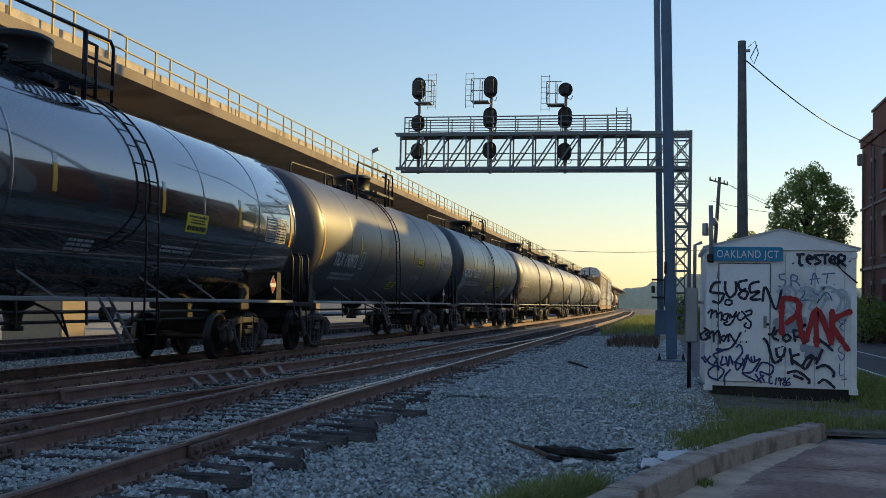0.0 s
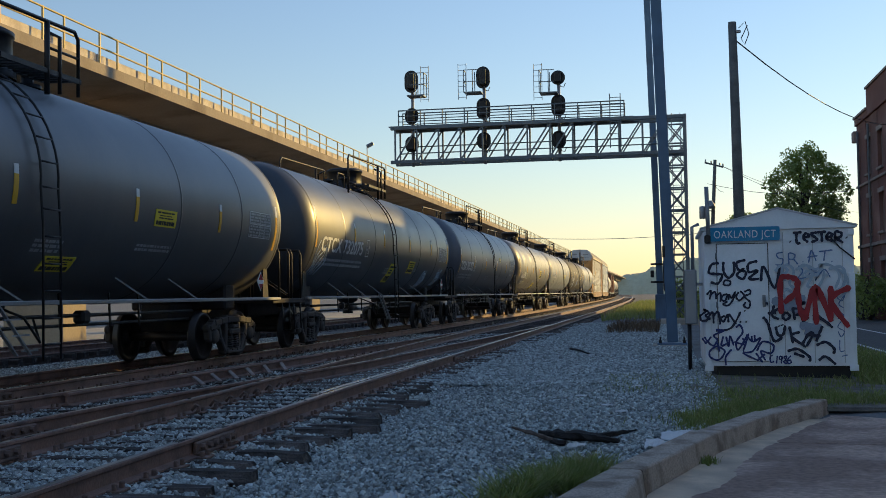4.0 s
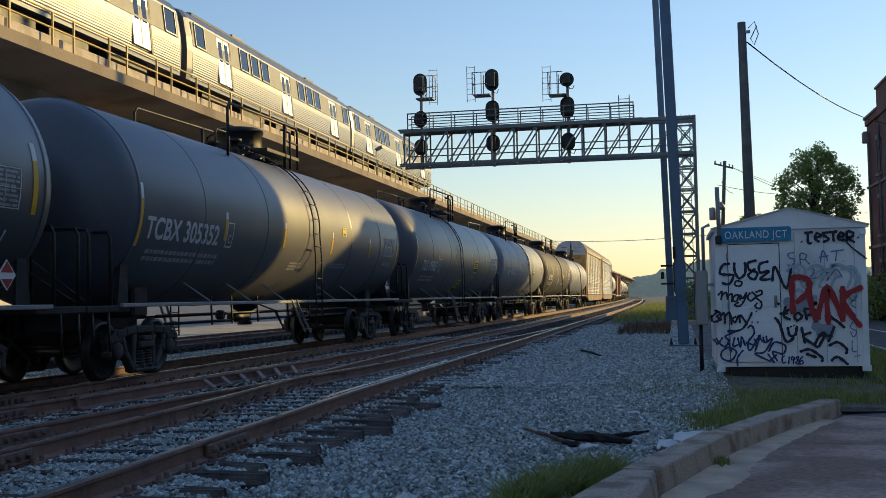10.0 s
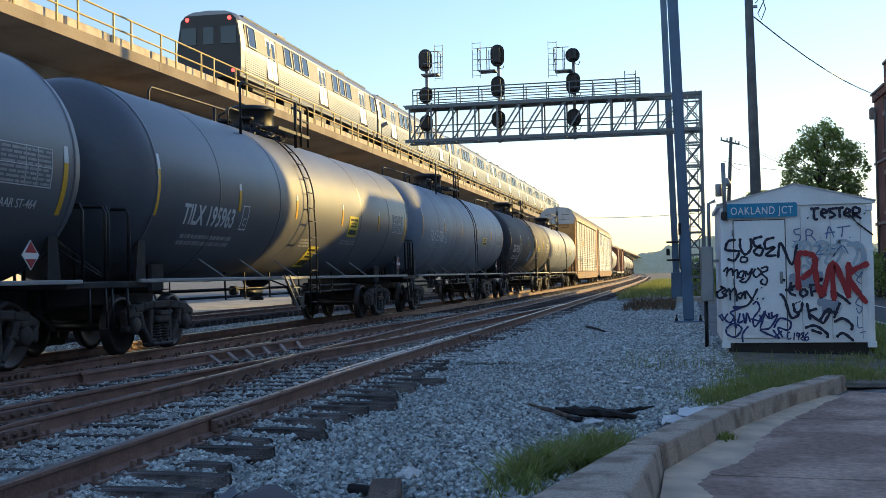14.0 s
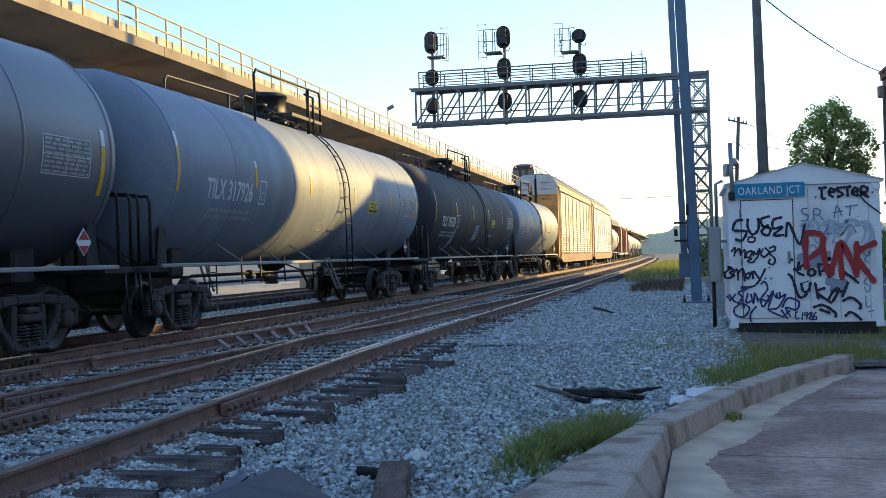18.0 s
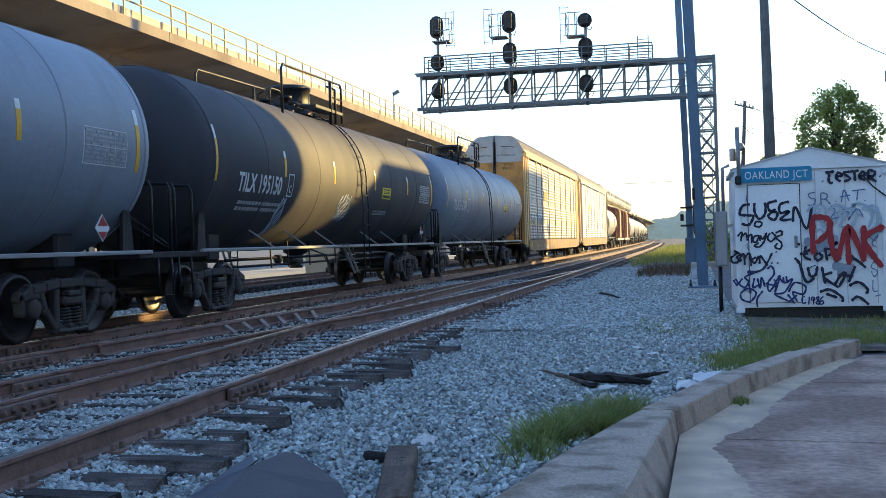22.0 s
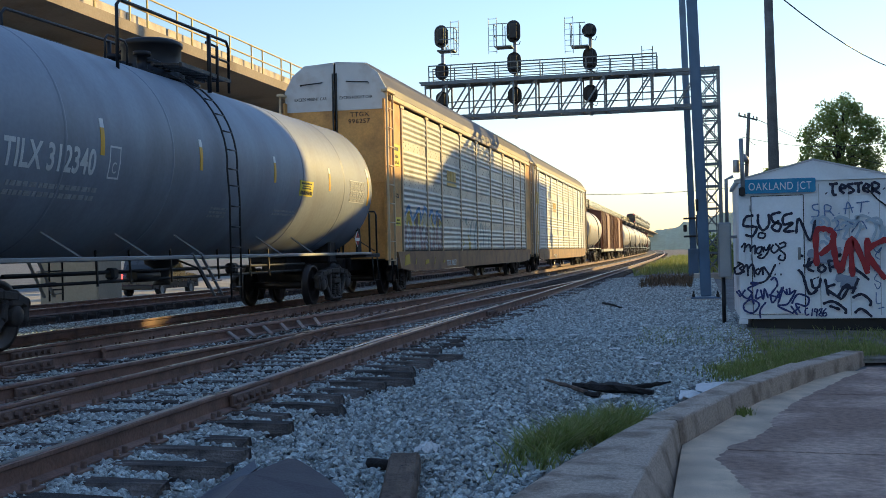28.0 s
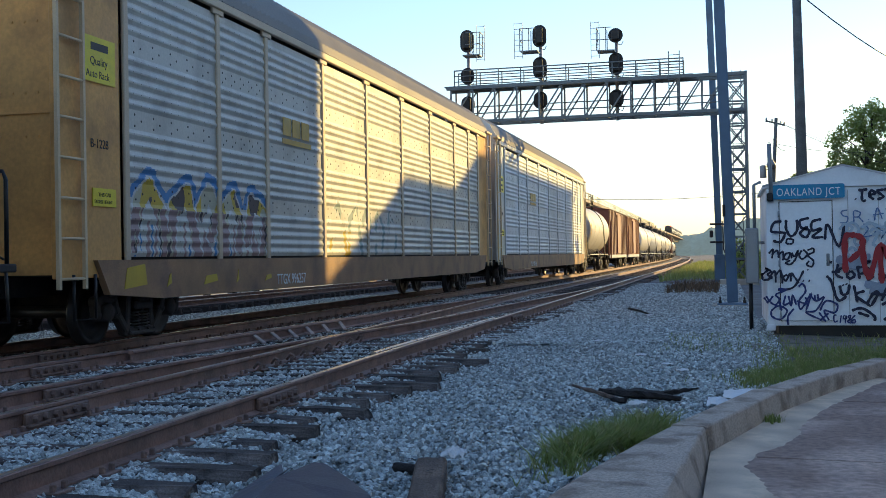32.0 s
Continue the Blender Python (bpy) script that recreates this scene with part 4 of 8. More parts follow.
    # end structures
    for d in (-1, 1):
        ye = d * (half - 0.55)
        part("end_platform", S("end_platform%d" % d, M["steel"], lambda: Geo().box((2.9, 1.25, 0.10), (0, ye + d * 0.35, 1.10), None, 0.015)), M["steel"], c)
        part("tank_saddle", S("tank_saddle%d" % d, M["steel"], lambda: Geo().box((2.0, 0.5, 0.5), (0, d * (half - 2.05), 1.2), None, 0.04)), M["steel"], c)
        part("draft_sill", S("draft_sill%d" % d, M["steel"], lambda: Geo().box((0.6, 3.4, 0.34), (0, d * (half - 1.6), 0.92), None, 0.03)), M["steel"], c)

        def bracket_geo(s):
            g = Geo().prism([(0, 1.12), (0.34, 1.12), (0.30, 2.0), (0.2, 2.05), (0.12, 1.9)], 0.05, Matrix(((0, 0, 1, s * 1.28 - 0.025), (-d, 0, 0, ye - d * 0.15), (0, 1, 0, 0), (0, 0, 0, 1))))
            return g.box((0.12, 0.4, 0.14), (s * 1.3, ye - d * 0.32, 2.0), Euler((d * 0.5, 0, 0)).to_matrix().to_4x4(), 0.02)
        for s in (-1, 1):
            part("end_bracket", S("end_bracket%d%d" % (d, s), M["steel"], lambda: bracket_geo(s)), M["steel"], c)

        def rails_geo(s):
            g = Geo()
            y = d * (half + 0.30)
            if True:
                for a, b in ((0.0, 0.02), (0.62, 0.0)):
                    ya = y - d * a
                    g.tube([(s * 1.4, ya, 1.15), (s * 1.4, ya, 2.12), (s * 1.36, ya, 2.22), (s * 0.55, ya, 2.24), (s * 0.5, ya, 2.15), (s * 0.5, ya, 1.15)], 0.026, 6)
                g.tube([(s * 1.42, y - d * 0.05, 1.1), (s * 1.45, y - d * 0.05, 0.48), (s * 1.45, y - d * 0.5, 0.48), (s * 1.42, y - d * 0.5, 1.1)], 0.02, 6)
                g.tube([(s * 1.36, y, 1.2), (s * 0.3, y - d * 0.2, 1.9)], 0.014, 5)
            return g
        for s in (-1, 1):
            part("end_handrail", S("end_handrail%d%d" % (d, s), M["black"], lambda: rails_geo(s)), M["black"], c)
        part("coupler", S("coupler%d" % d, M["steel"], lambda: coupler_geo(d * (half + 0.35), d)), M["steel"], c)
    part("brake_wheel", S("brake_wheel", M["black"], lambda: Geo().lathe([(0.27, -0.015), (0.29, 0.0), (0.27, 0.015), (0.25, 0.0), (0.27, -0.015)], (-0.7, -half - 0.35, 2.0), "y", 16).beam((-0.95, -half - 0.35, 2.0), (-0.45, -half - 0.35, 2.0), 0.03).beam((-0.7, -half - 0.35, 1.75), (-0.7, -half - 0.35, 2.25), 0.03)), M["black"], c)

    def under():
        g = Geo()
        g.lathe([(0.32, 0.0), (0.3, -0.12), (0.16, -0.2), (0.12, -0.42), (0.16, -0.44), (0.16, -0.5), (0, -0.5)], (0, 0.1, zc - r + 0.05), "z", 16)
        for x, z in ((0.7, 0.95), (0.62, 0.8), (-0.7, 0.9)):
            g.tube([(x, -half + 3.2, z), (x, half - 3.2, z)], 0.028, 6)
        g.tube([(0.6, -2.1, 0.86), (0.6, -1.3, 0.86)], 0.10, 12)
        g.box((0.2, 0.24, 0.2), (0.7, 1.6, 0.92), None, 0.04)
        g.box((0.16, 0.2, 0.18), (0.7, -2.9, 0.92), None, 0.04)
        for y in (-3.4, -2.4, -1.0, 0.9, 2.4, 3.4):
            g.beam((0.75, y, 0.74), (0.72, y, zc - r + 0.2), 0.03)
        g.tube([(0.3, -0.4, 1.2), (0.9, -0.3, 0.95), (0.9, 0.1, 0.6), (0.6, 0.4, 0.95)], 0.02, 6)
        return g
    part("brake_rigging", S("brake_rigging", M["black"], under), M["black"], c)
    # markings
    k = half / 8.85
    for y, hh, zz in ((-8.0, 0.95, 2.80), (-4.75, 0.5, 2.8), (-1.67, 0.5, 2.8), (1.57, 0.5, 2.78), (4.8, 0.5, 2.78), (7.72, 0.9, 2.76)):
        if detail or rng.random() < 0.6:
            b = part("reflector", S("reflector%g_%g" % (y, strip_z), M["tyellow"], lambda: patch(r, zc, y * k, y * k + 0.1, zz + strip_z - hh / 2, zz + strip_z + hh / 4)), M["tyellow"], c, "yellow and white reflective strip")
            part("white_end", S("white_end%g_%g" % (y, strip_z), M["white"], lambda: patch(r, zc, y * k, y * k + 0.1, zz + strip_z + hh / 4, zz + strip_z + hh / 2)), M["white"], b)
    if detail:
        def ruled():
            g = Geo()
            for a, b, lo, hi in ((6.30, 7.45, 2.35, 2.362), (6.30, 7.45, 2.838, 2.85), (6.30, 7.45, 2.60, 2.608), (6.30, 6.315, 2.35, 2.85), (7.435, 7.45, 2.35, 2.85), (6.86, 6.87, 2.35, 2.85), (7.12, 7.13, 2.35, 2.85)):
                sub = patch(r, zc, a, b, lo, hi, 0.006, 3)
                g.add(sub.v, sub.f)
            return g
        part("data_panel", S("data_panel", M["lettering"], ruled), M["lettering"], c, "white ruled data table")
        g = Geo()
        for q in range(8):
            p0 = 6.34
            while p0 < 7.36:
                p1 = min(p0 + rng.uniform(0.08, 0.3), 7.41)
                sub = patch(r, zc, p0, p1, 2.375 + q * 0.058, 2.408 + q * 0.058, 0.006, 1)
                g.add(sub.v, sub.f)
                p0 = p1 + 0.03
        tagged(part("data_print", g, M["stencilgrey"], c), kind="stuff")
    if seed == 4:
        part("panel_caption", on_side(text_mesh("AAR ST-464", 0.17, M["lettering"], 0.9), r, zc, 6.45, 2.08), M["lettering"], c)
    if number:
        me = text_mesh(number, 0.48, M["lettering"], 1.0, 1.04, 0.022)
        me.transform(Matrix.Diagonal((wide / max(v.co.x for v in me.vertices), 1, 1, 1)))
        me = on_side(me, r, zc, num_end - wide, num_z)
        part("car_number", me, M["lettering"], c, "white stencilled car number")
        g = bars_text(rng, num_end + 0.2 - wide, num_z - 0.23, 2, wide, r, zc, 0.06)
        tagged(part("small_stencil", g, M["stencilgrey"], c), kind="stuff")
        g = Geo()
        e = num_end + 0.35
        for a, b, cc, d in ((0.0, 0.3, -0.03, -0.005), (0.0, 0.3, 0.395, 0.42), (0.0, 0.025, -0.03, 0.42), (0.275, 0.3, -0.03, 0.42)):
            sub = patch(r, zc, e + a, e + b, num_z + cc, num_z + d, 0.004, 2)
            g.add(sub.v, sub.f)
        part("stencil_box", g, M["lettering"], c)
        part("stencil_letter", on_side(text_mesh("C", 0.22, M["lettering"], 0.8), r, zc, e + 0.08, num_z + 0.05), M["lettering"], c)
    if detail:
        tagged(part("small_stencil", bars_text(rng, -0.9, 1.95, 3, 0.7, r, zc, 0.035), M["stencilgrey"], c), kind="stuff")
        tagged(part("small_stencil", bars_text(rng, 1.9, 2.0, 2, 1.2, r, zc, 0.035), M["stencilgrey"], c), kind="stuff")
    for kind in extra:
        if kind[0] == "placard":
            _, y, z, w, h = kind
            p = part("yellow_placard", patch(r, zc, y, y + w, z, z + h, 0.007), M["placard"], c, "yellow warning label")
            g = Geo()
            for q0, q1, inset in ((0.10, 0.34, 0.05), (0.47, 0.55, 0.13), (0.62, 0.68, 0.16), (0.78, 0.88, 0.07)):
                p0 = y + inset
                while p0 < y + w - inset - 0.02:
                    p1 = min(p0 + rng.uniform(0.04, 0.12), y + w - inset)
                    sub = patch(r, zc, p0, p1, z + h * q0, z + h * q1, 0.010, 1)
                    g.add(sub.v, sub.f)
                    p0 = p1 + 0.018
            tagged(part("small_print", g, M["black"], p), kind="stuff")
        elif kind[0] == "tag":
            _, y, z, w, h, mk = kind
            tagged(part("graffiti_tag", scribble(rng, y, z, w, h, r, zc), M[mk], c, "sprayed graffiti tag"), kind="stuff")
        elif kind[0] == "diamond":
            _, y, z = kind
            g = Geo().prism([(0, -0.19), (0.19, 0), (0, 0.19), (-0.19, 0)], 0.012, Matrix(((0, 0, 1, 1.44), (1, 0, 0, y), (0, 1, 0, z), (0, 0, 0, 1))))
            p = part("hazard_placard", g, M["white"], c, "white and red diamond hazard placard")
            g = Geo().prism([(-0.13, 0.03), (0, 0.17), (0.13, 0.03)], 0.004, Matrix(((0, 0, 1, 1.453), (1, 0, 0, y), (0, 1, 0, z), (0, 0, 0, 1))))
            g.prism([(-0.12, -0.05), (0.12, -0.05), (0, -0.17)], 0.004, Matrix(((0, 0, 1, 1.453), (1, 0, 0, y), (0, 1, 0, z), (0, 0, 0, 1))))
            part("red_corner", g, M["sprayred"], p)
    bc = 6.8 * half / 8.85
    for y in (-bc, bc):
        bogie(c, y, spin)
    CARS.append((c, y_end - half + 0.45 if half > 8 else y_end - half, bc))
    return c


P = {}
P["gloss_black"] = mat("glossy_black_tank", (0.009, 0.010, 0.013), 0.16, var=0.15, scale=0.8, fine=20, bump=0.01, spec=0.9, coat=1.0, coat_ior=1.7, tint=(0.03, 0.028, 0.026), tint_scale=1.0, tint_amt=0.6, stretch=(0.3, 1.0, 0.2))
P["black"] = mat("satin_black_tank", (0.022, 0.025, 0.034), 0.68, var=0.2, scale=0.7, fine=14, bump=0.02, spec=0.8, coat=0.8, coat_rough=0.38, coat_ior=1.65, tint=(0.05, 0.048, 0.046), tint_scale=1.2, tint_amt=0.7, stretch=(0.3, 1.0, 0.25))
P["matte"] = mat("dusty_brown_black_tank", (0.028, 0.027, 0.034), 0.7, var=0.2, scale=0.7, fine=14, bump=0.02, spec=0.7, tint=(0.07, 0.055, 0.045), tint_scale=1.2, tint_amt=0.6, stretch=(0.3, 1.0, 0.25))
P["sheen"] = mat("sheeny_black_tank", (0.020, 0.025, 0.034), 0.5, var=0.2, scale=0.7, fine=14, bump=0.02, spec=0.9, coat=0.5, coat_rough=0.3, tint=(0.04, 0.04, 0.04), tint_scale=1.2, tint_amt=0.6, stretch=(0.3, 1.0, 0.25))
P["dark"] = mat("dusty_black_tank", (0.050, 0.057, 0.078), 0.68, var=0.2, scale=0.6, fine=14, bump=0.02, spec=0.8, coat=0.75, coat_rough=0.38, coat_ior=1.65, tint=(0.075, 0.072, 0.07), tint_scale=1.2, tint_amt=0.7, stretch=(0.3, 1.0, 0.25))
P["grey"] = mat("slate_grey_tank", (0.22, 0.255, 0.31), 0.68, var=0.14, scale=0.6, fine=14, bump=0.02, spec=0.6, coat=0.4, coat_rough=0.4, coat_ior=1.5, tint=(0.11, 0.115, 0.13), tint_scale=1.2, tint_amt=0.5, stretch=(0.3, 1.0, 0.25))
P["lightgrey"] = mat("light_grey_tank", (0.30, 0.31, 0.33), 0.45, var=0.12, scale=0.6, fine=14, bump=0.02, tint=(0.2, 0.17, 0.14), tint_scale=0.6)
P["white"] = mat("dirty_white_tank", (0.48, 0.46, 0.43), 0.5, var=0.14, scale=0.6, fine=14, bump=0.02, tint=(0.28, 0.22, 0.16), tint_scale=0.6)
P["rust"] = mat("brown_tank", (0.13, 0.085, 0.06), 0.5, var=0.2, scale=0.6, fine=14, bump=0.02)

tank_car(23.24, P["gloss_black"], "glossy black tank car with yellow placard on main track", "", [("placard", 2.53, 2.3, 0.86, 0.32), ("diamond", 7.2, 1.5)], True, seed=1)
tank_car(41.38, P["black"], "satin black tank car with white stencils on main track", "TILX 190972", [("placard", 2.25, 2.33, 0.77, 0.27), ("placard", -0.45, 1.58, 0.8, 0.2), ("diamond", 7.3, 1.5)], True, seed=2, ladder_y=-0.97, wide=2.0, num_z=2.06, strip_z=-0.17)
tank_car(59.87, P["sheen"], "black tank car with two yellow labels and scribbled tags", "CTCX 732075", [("placard", -0.42, 1.58, 0.58, 0.54), ("placard", 1.86, 1.88, 0.82, 0.37), ("tag", -7.9, 1.7, 0.9, 0.8, "sprayfaint"), ("tag", 6.6, 1.5, 0.7, 0.6, "sprayfaint"), ("tag", 4.3, 1.4, 0.7, 0.6, "sprayfaint"), ("diamond", 7.4, 1.55)], True, seed=3, ladder_y=-0.67, wide=3.6, num_end=-3.9, num_z=2.26)
tank_car(78.45, P["dark"], "dusty dark tank car with white stencils on main track", "TCBX 305352", [("placard", 2.4, 2.7, 0.3, 0.2), ("diamond", 7.2, 1.5)], True, seed=4, ladder_y=0.2, wide=2.75, num_z=2.18, num_end=-4.98, strip_z=-0.28)
tank_car(96.83, P["dark"], "dark grey-black tank car with white stencils on main track", "TILX 195963", [("placard", 2.2, 2.13, 0.75, 0.49), ("placard", -0.12, 1.4, 0.65, 0.44), ("diamond", 7.5, 1.5)], True, seed=5, ladder_y=-0.94, wide=2.1, num_z=2.08, strip_z=-0.17)
tank_car(114.88, P["grey"], "slate grey tank car with yellow label on main track", "TILX 317926", [("placard", 2.8, 2.32, 0.8, 0.30), ("diamond", 7.0, 1.5)], True, seed=6, ladder_y=0.7, wide=2.0)
tank_car(133.33, P["matte"], "black tank car with pale graffiti tag on its side", "TILX 195150", [("placard", 2.3, 2.34, 0.8, 0.29), ("tag", -1.2, 1.75, 0.9, 0.6, "sprayfaint"), ("tag", -4.7, 1.4, 0.3, 0.75, "sprayfaint"), ("diamond", 7.0, 1.5)], True, seed=7, ladder_y=0.38, wide=2.1, num_z=2.2)
tank_car(151.37, P["grey"], "slate grey tank car coupled before the autorack", "TILX 312340", [("placard", 3.0, 2.35, 0.78, 0.31), ("diamond", 7.35, 1.5)], True, seed=8, ladder_y=-0.55, wide=2.05)


# autorack cars
def rack_profile():
    """Ribs of a side panel: heights and how far each stands out."""
    z, out = 1.22, []
    for band in range(4):
        for rib in range(5):
            out += [(z, 0.0), (z + 0.03, 0.012), (z + 0.055, 0.024), (z + 0.08, 0.024), (z + 0.105, 0.012), (z + 0.135, 0.0)]
            z += 0.155
        if band < 3:
            out += [(z, 0.0), (z + 0.24, 0.0)]
            z += 0.26
    return out


RIBS = rack_profile()
PANEL_TOP = 5.20


def panel_geo(width, cells=1, step=9.0):
    vs, fs = [], []
    prof = []
    for (z, x), (z2, x2) in zip(RIBS + [(PANEL_TOP, 0.0)], RIBS[1:] + [(PANEL_TOP, 0.0), (PANEL_TOP, 0.0)]):
        m = max(int((z2 - z) / step + 0.5), 1) if z < 2.9 else 1
        prof += [(z + (z2 - z) * q / m, x + (x2 - x) * q / m) for q in range(m)]
    prof = [p for i, p in enumerate(prof) if i == 0 or p != prof[i - 1]]
    for k in range(cells + 1):
        vs += [(x, k * width / cells, z) for z, x in prof]
    n = len(prof)
    for k in range(cells):
        for i in range(n - 1):
            fs.append((k * n + i, (k + 1) * n + i, (k + 1) * n + i + 1, k * n + i + 1))
    # back sheet gives the panel its thickness
    b = len(vs)
    vs += [(-0.03, 0, prof[0][0]), (-0.03, width, prof[0][0]), (-0.03, width, prof[-1][0]), (-0.03, 0, prof[-1][0])]
    fs += [(b + 3, b + 2, b + 1, b), (0, b, b + 1, cells * n), (n - 1, cells * n + n - 1, b + 2, b + 3)]
    return Geo().add(vs, fs)


LETTERS = [[(0.17, 1.40), (0.33, 1.98), (0.65, 2.21), (0.96, 1.9), (1.13, 1.2)], [(1.27, 1.15), (1.35, 1.92), (1.83, 2.19), (1.99, 1.71), (2.16, 1.25)],
           [(2.25, 1.89), (2.58, 2.26), (2.80, 1.97), (2.62, 1.55)], [(3.15, 1.19), (3.18, 1.99), (3.47, 2.18), (3.78, 1.76), (3.66, 1.38)], [(4.04, 1.51), (4.25, 2.15), (4.86, 1.95), (4.67, 1.25)]]


def to_stroke(y, z):
    """Distance to the nearest stroke of the mural's letters."""
    best = 9.0
    for line in LETTERS:
        for (ya, za), (yb, zb) in zip(line, line[1:]):
            dy, dz = yb - ya, zb - za
            u = max(0.0, min(1.0, ((y - ya) * dy + (z - za) * dz) / (dy * dy + dz * dz)))
            best = min(best, math.hypot(y - ya - u * dy, z - za - u * dz))
    return best


def tag_colour(y, z, seed):
    """Which paint lies at a place of the mural: 0 is bare metal."""
    if not (-0.1 < y < 5.2 and 1.15 < z < 2.6):
        return 0
    d = to_stroke(y + 0.04 * noise.noise((y * 4, z * 4, seed)), z + 0.04 * noise.noise((y * 4, z * 4, seed + 9)))
    v = noise.noise((y * 2.2, z * 1.6, seed + 3))
    streak = noise.noise((y * 9, z * 1.2, seed + 6))
    if d < 0.135:
        if z > 1.93:
            return 1 if v > 0.05 else (2 if v > -0.32 else 3)
        return 6 if streak > -0.15 else (1 if streak > -0.32 else 3)
    if d < 0.175:
        return 7
    if d < 0.30 and z > 2.02 + 0.1 * v:
        return 4
    if z < 1.75 and streak > 0.22:
        return 6
    return 4 if z < 1.7 and streak < -0.38 else 0


def pale_tag(y, z):
    """A weathered second tag, yellow-green below and pale above."""
    d = to_stroke(y * 0.95, 1.2 + (z - 1.2) * 0.92)
    v = noise.noise((y * 3, z * 3, 5.5))
    if 0.08 < d < 0.13 and v > -0.3:
        return 7
    return (2 if z < 1.75 and y < 1.9 else 8) if d <= 0.08 and v > -0.2 else 0


def autorack(y0, y1, end_mat, side_mat, label, number, mural, spin):
    L = y1 - y0
    h = L / 2
    c = thing("autorack_car", label, "autorack car", group="autorack cars of the freight train")
    post_mat = M["rackpost"] if mural else M["racksidelight"]
    W = 1.45
    # underframe
    part("side_sill", Geo().prism([(-h + 1.2, 0.72), (-h + 2.6, 0.62), (h - 2.6, 0.62), (h - 1.2, 0.72), (h - 0.9, 1.18), (-h + 0.9, 1.18)], 0.10, Matrix(((0, 0, 1, W - 0.06), (1, 0, 0, 0), (0, 1, 0, 0), (0, 0, 0, 1)))), M["racksill"], c, "rusty yellow-brown side sill")
    part("side_sill", Geo().prism([(-h + 1.2, 0.72), (-h + 2.6, 0.62), (h - 2.6, 0.62), (h - 1.2, 0.72), (h - 0.9, 1.18), (-h + 0.9, 1.18)], 0.10, Matrix(((0, 0, 1, -W - 0.04), (1, 0, 0, 0), (0, 1, 0, 0), (0, 0, 0, 1)))), M["racksill"], c)
    part("floor_frame", Geo().box((2.7, L - 0.8, 0.25), (0, 0, 1.1)).box((0.7, L - 0.4, 0.4), (0, 0, 0.9)), M["steel"], c)
    # roof, ribbed across
    pts = [(W + 0.02, 5.36), (W - 0.02, 5.56), (1.18, 5.95), (0.82, 6.24), (0.0, 6.30), (-0.82, 6.24), (-1.18, 5.95), (-W + 0.02, 5.56), (-W - 0.02, 5.36)]
    vs, fs = [], []
    n, steps = len(pts), 250
    for k in range(steps + 1):
        lift = 0.05 if k % 2 else 0.0
        y = -h + 0.35 + (L - 0.7) * k / steps
        for x, z in pts:
            vs.append((x * (1 + lift * 0.5), y, z + lift))
    for k in range(steps):
        for i in range(n - 1):
            fs.append((k * n + i, k * n + i + 1, (k + 1) * n + i + 1, (k + 1) * n + i))
    g = Geo().add(vs, fs)
    b = len(g.v)
    part("roof", g, M["rackroof"], c, "ribbed galvanised roof")
    for s in (-1, 1):
        part("eave_rail", Geo().beam((s * W, -h + 0.5, 5.33), (s * W, h - 0.5, 5.33), 0.09, 0.14, bevel=0.015), post_mat, c)
    # sides
    edges = [q * L / 26.4 for q in (-11.43, -8.5, -6.5, -3.55, -0.65, 2.25, 5.15, 8.05, 10.0, 11.43)]
    count = len(edges) - 1
    for s in (-1, 1):
        m = Matrix.Identity(4) if s > 0 else pose(0, 0, 0, 0, 0, 180)
        for k in range(count):
            ka, width = (edges[k], edges[k + 1] - edges[k] - 0.1) if s > 0 else (-edges[k + 1], edges[k + 1] - edges[k] - 0.1)
            at = m @ pose(W - 0.05, ka + 0.05, 0)
            if mural and s > 0 and k in (0, 1, 3, 4, 5):
                g = panel_geo(width, int(width / 0.022), 0.022)
                me = g.mesh("side_panel", side_mat)
                for key in ("mural_cream", "mural_yellow", "mural_dark", "mural_blue", "sprayblack", "mural_mauve", "mural_pale", "mural_teal"):
                    me.materials.append(M[key])
                for f in me.polygons:
                    if 1.15 < f.center.z < 2.75:
                        cy = f.center.y + ka + 0.05
                        f.material_index = tag_colour(cy - edges[0], f.center.z, 1.0) if k < 2 else pale_tag(cy - edges[3] - 0.2, f.center.z)
            else:
                me = shared("side_panel_%g" % round(width, 2), side_mat, lambda: panel_geo(width))
            p = part("side_panel", me, side_mat, c, at=at)
        for k in range(count + 1):
            y = edges[k] if s > 0 else -edges[k]
            part("post", shared("rack_post" if mural else "pale_rack_post", post_mat, lambda: Geo().box((0.05, 0.13, 4.15), (-0.02, 0, 3.22), None, 0.012).box((0.06, 0.40, 0.10), (-0.015, 0, 5.22), None, 0.012)), post_mat, c, at=m @ pose(W - 0.01, y, 0))
        def holes_geo():
            g = Geo()
            for k in range(count):
                ya, wd = edges[k] + 0.12, edges[k + 1] - edges[k] - 0.24
                for band in range(4):
                    z0 = 1.22 + band * 1.035
                    for row, zz in enumerate((z0 + 0.81, z0 + 0.89, z0 + 0.97)) if band < 3 else []:
                        for q in range(5):
                            g.lathe([(0, 0.0), (0.018, 0.0), (0.02, -0.01)], (W - 0.046, ya + (q + 0.3 + 0.35 * (row % 2)) * wd / 5, zz), "x", 6, False)
                    for rib in range(5):
                        for q in range(int(wd / 0.22)):
                            g.add([(W - 0.0245, ya + 0.1 + q * 0.22 + e, z0 + rib * 0.155 + 0.0675 + f) for e, f in ((-0.007, -0.008), (0.007, -0.008), (0.007, 0.008), (-0.007, 0.008))], [(0, 1, 2, 3)])
            return g
        tagged(part("vent_perforation", shared("vent_perforation", M["black"], holes_geo), M["black"], c, at=m), kind="stuff")
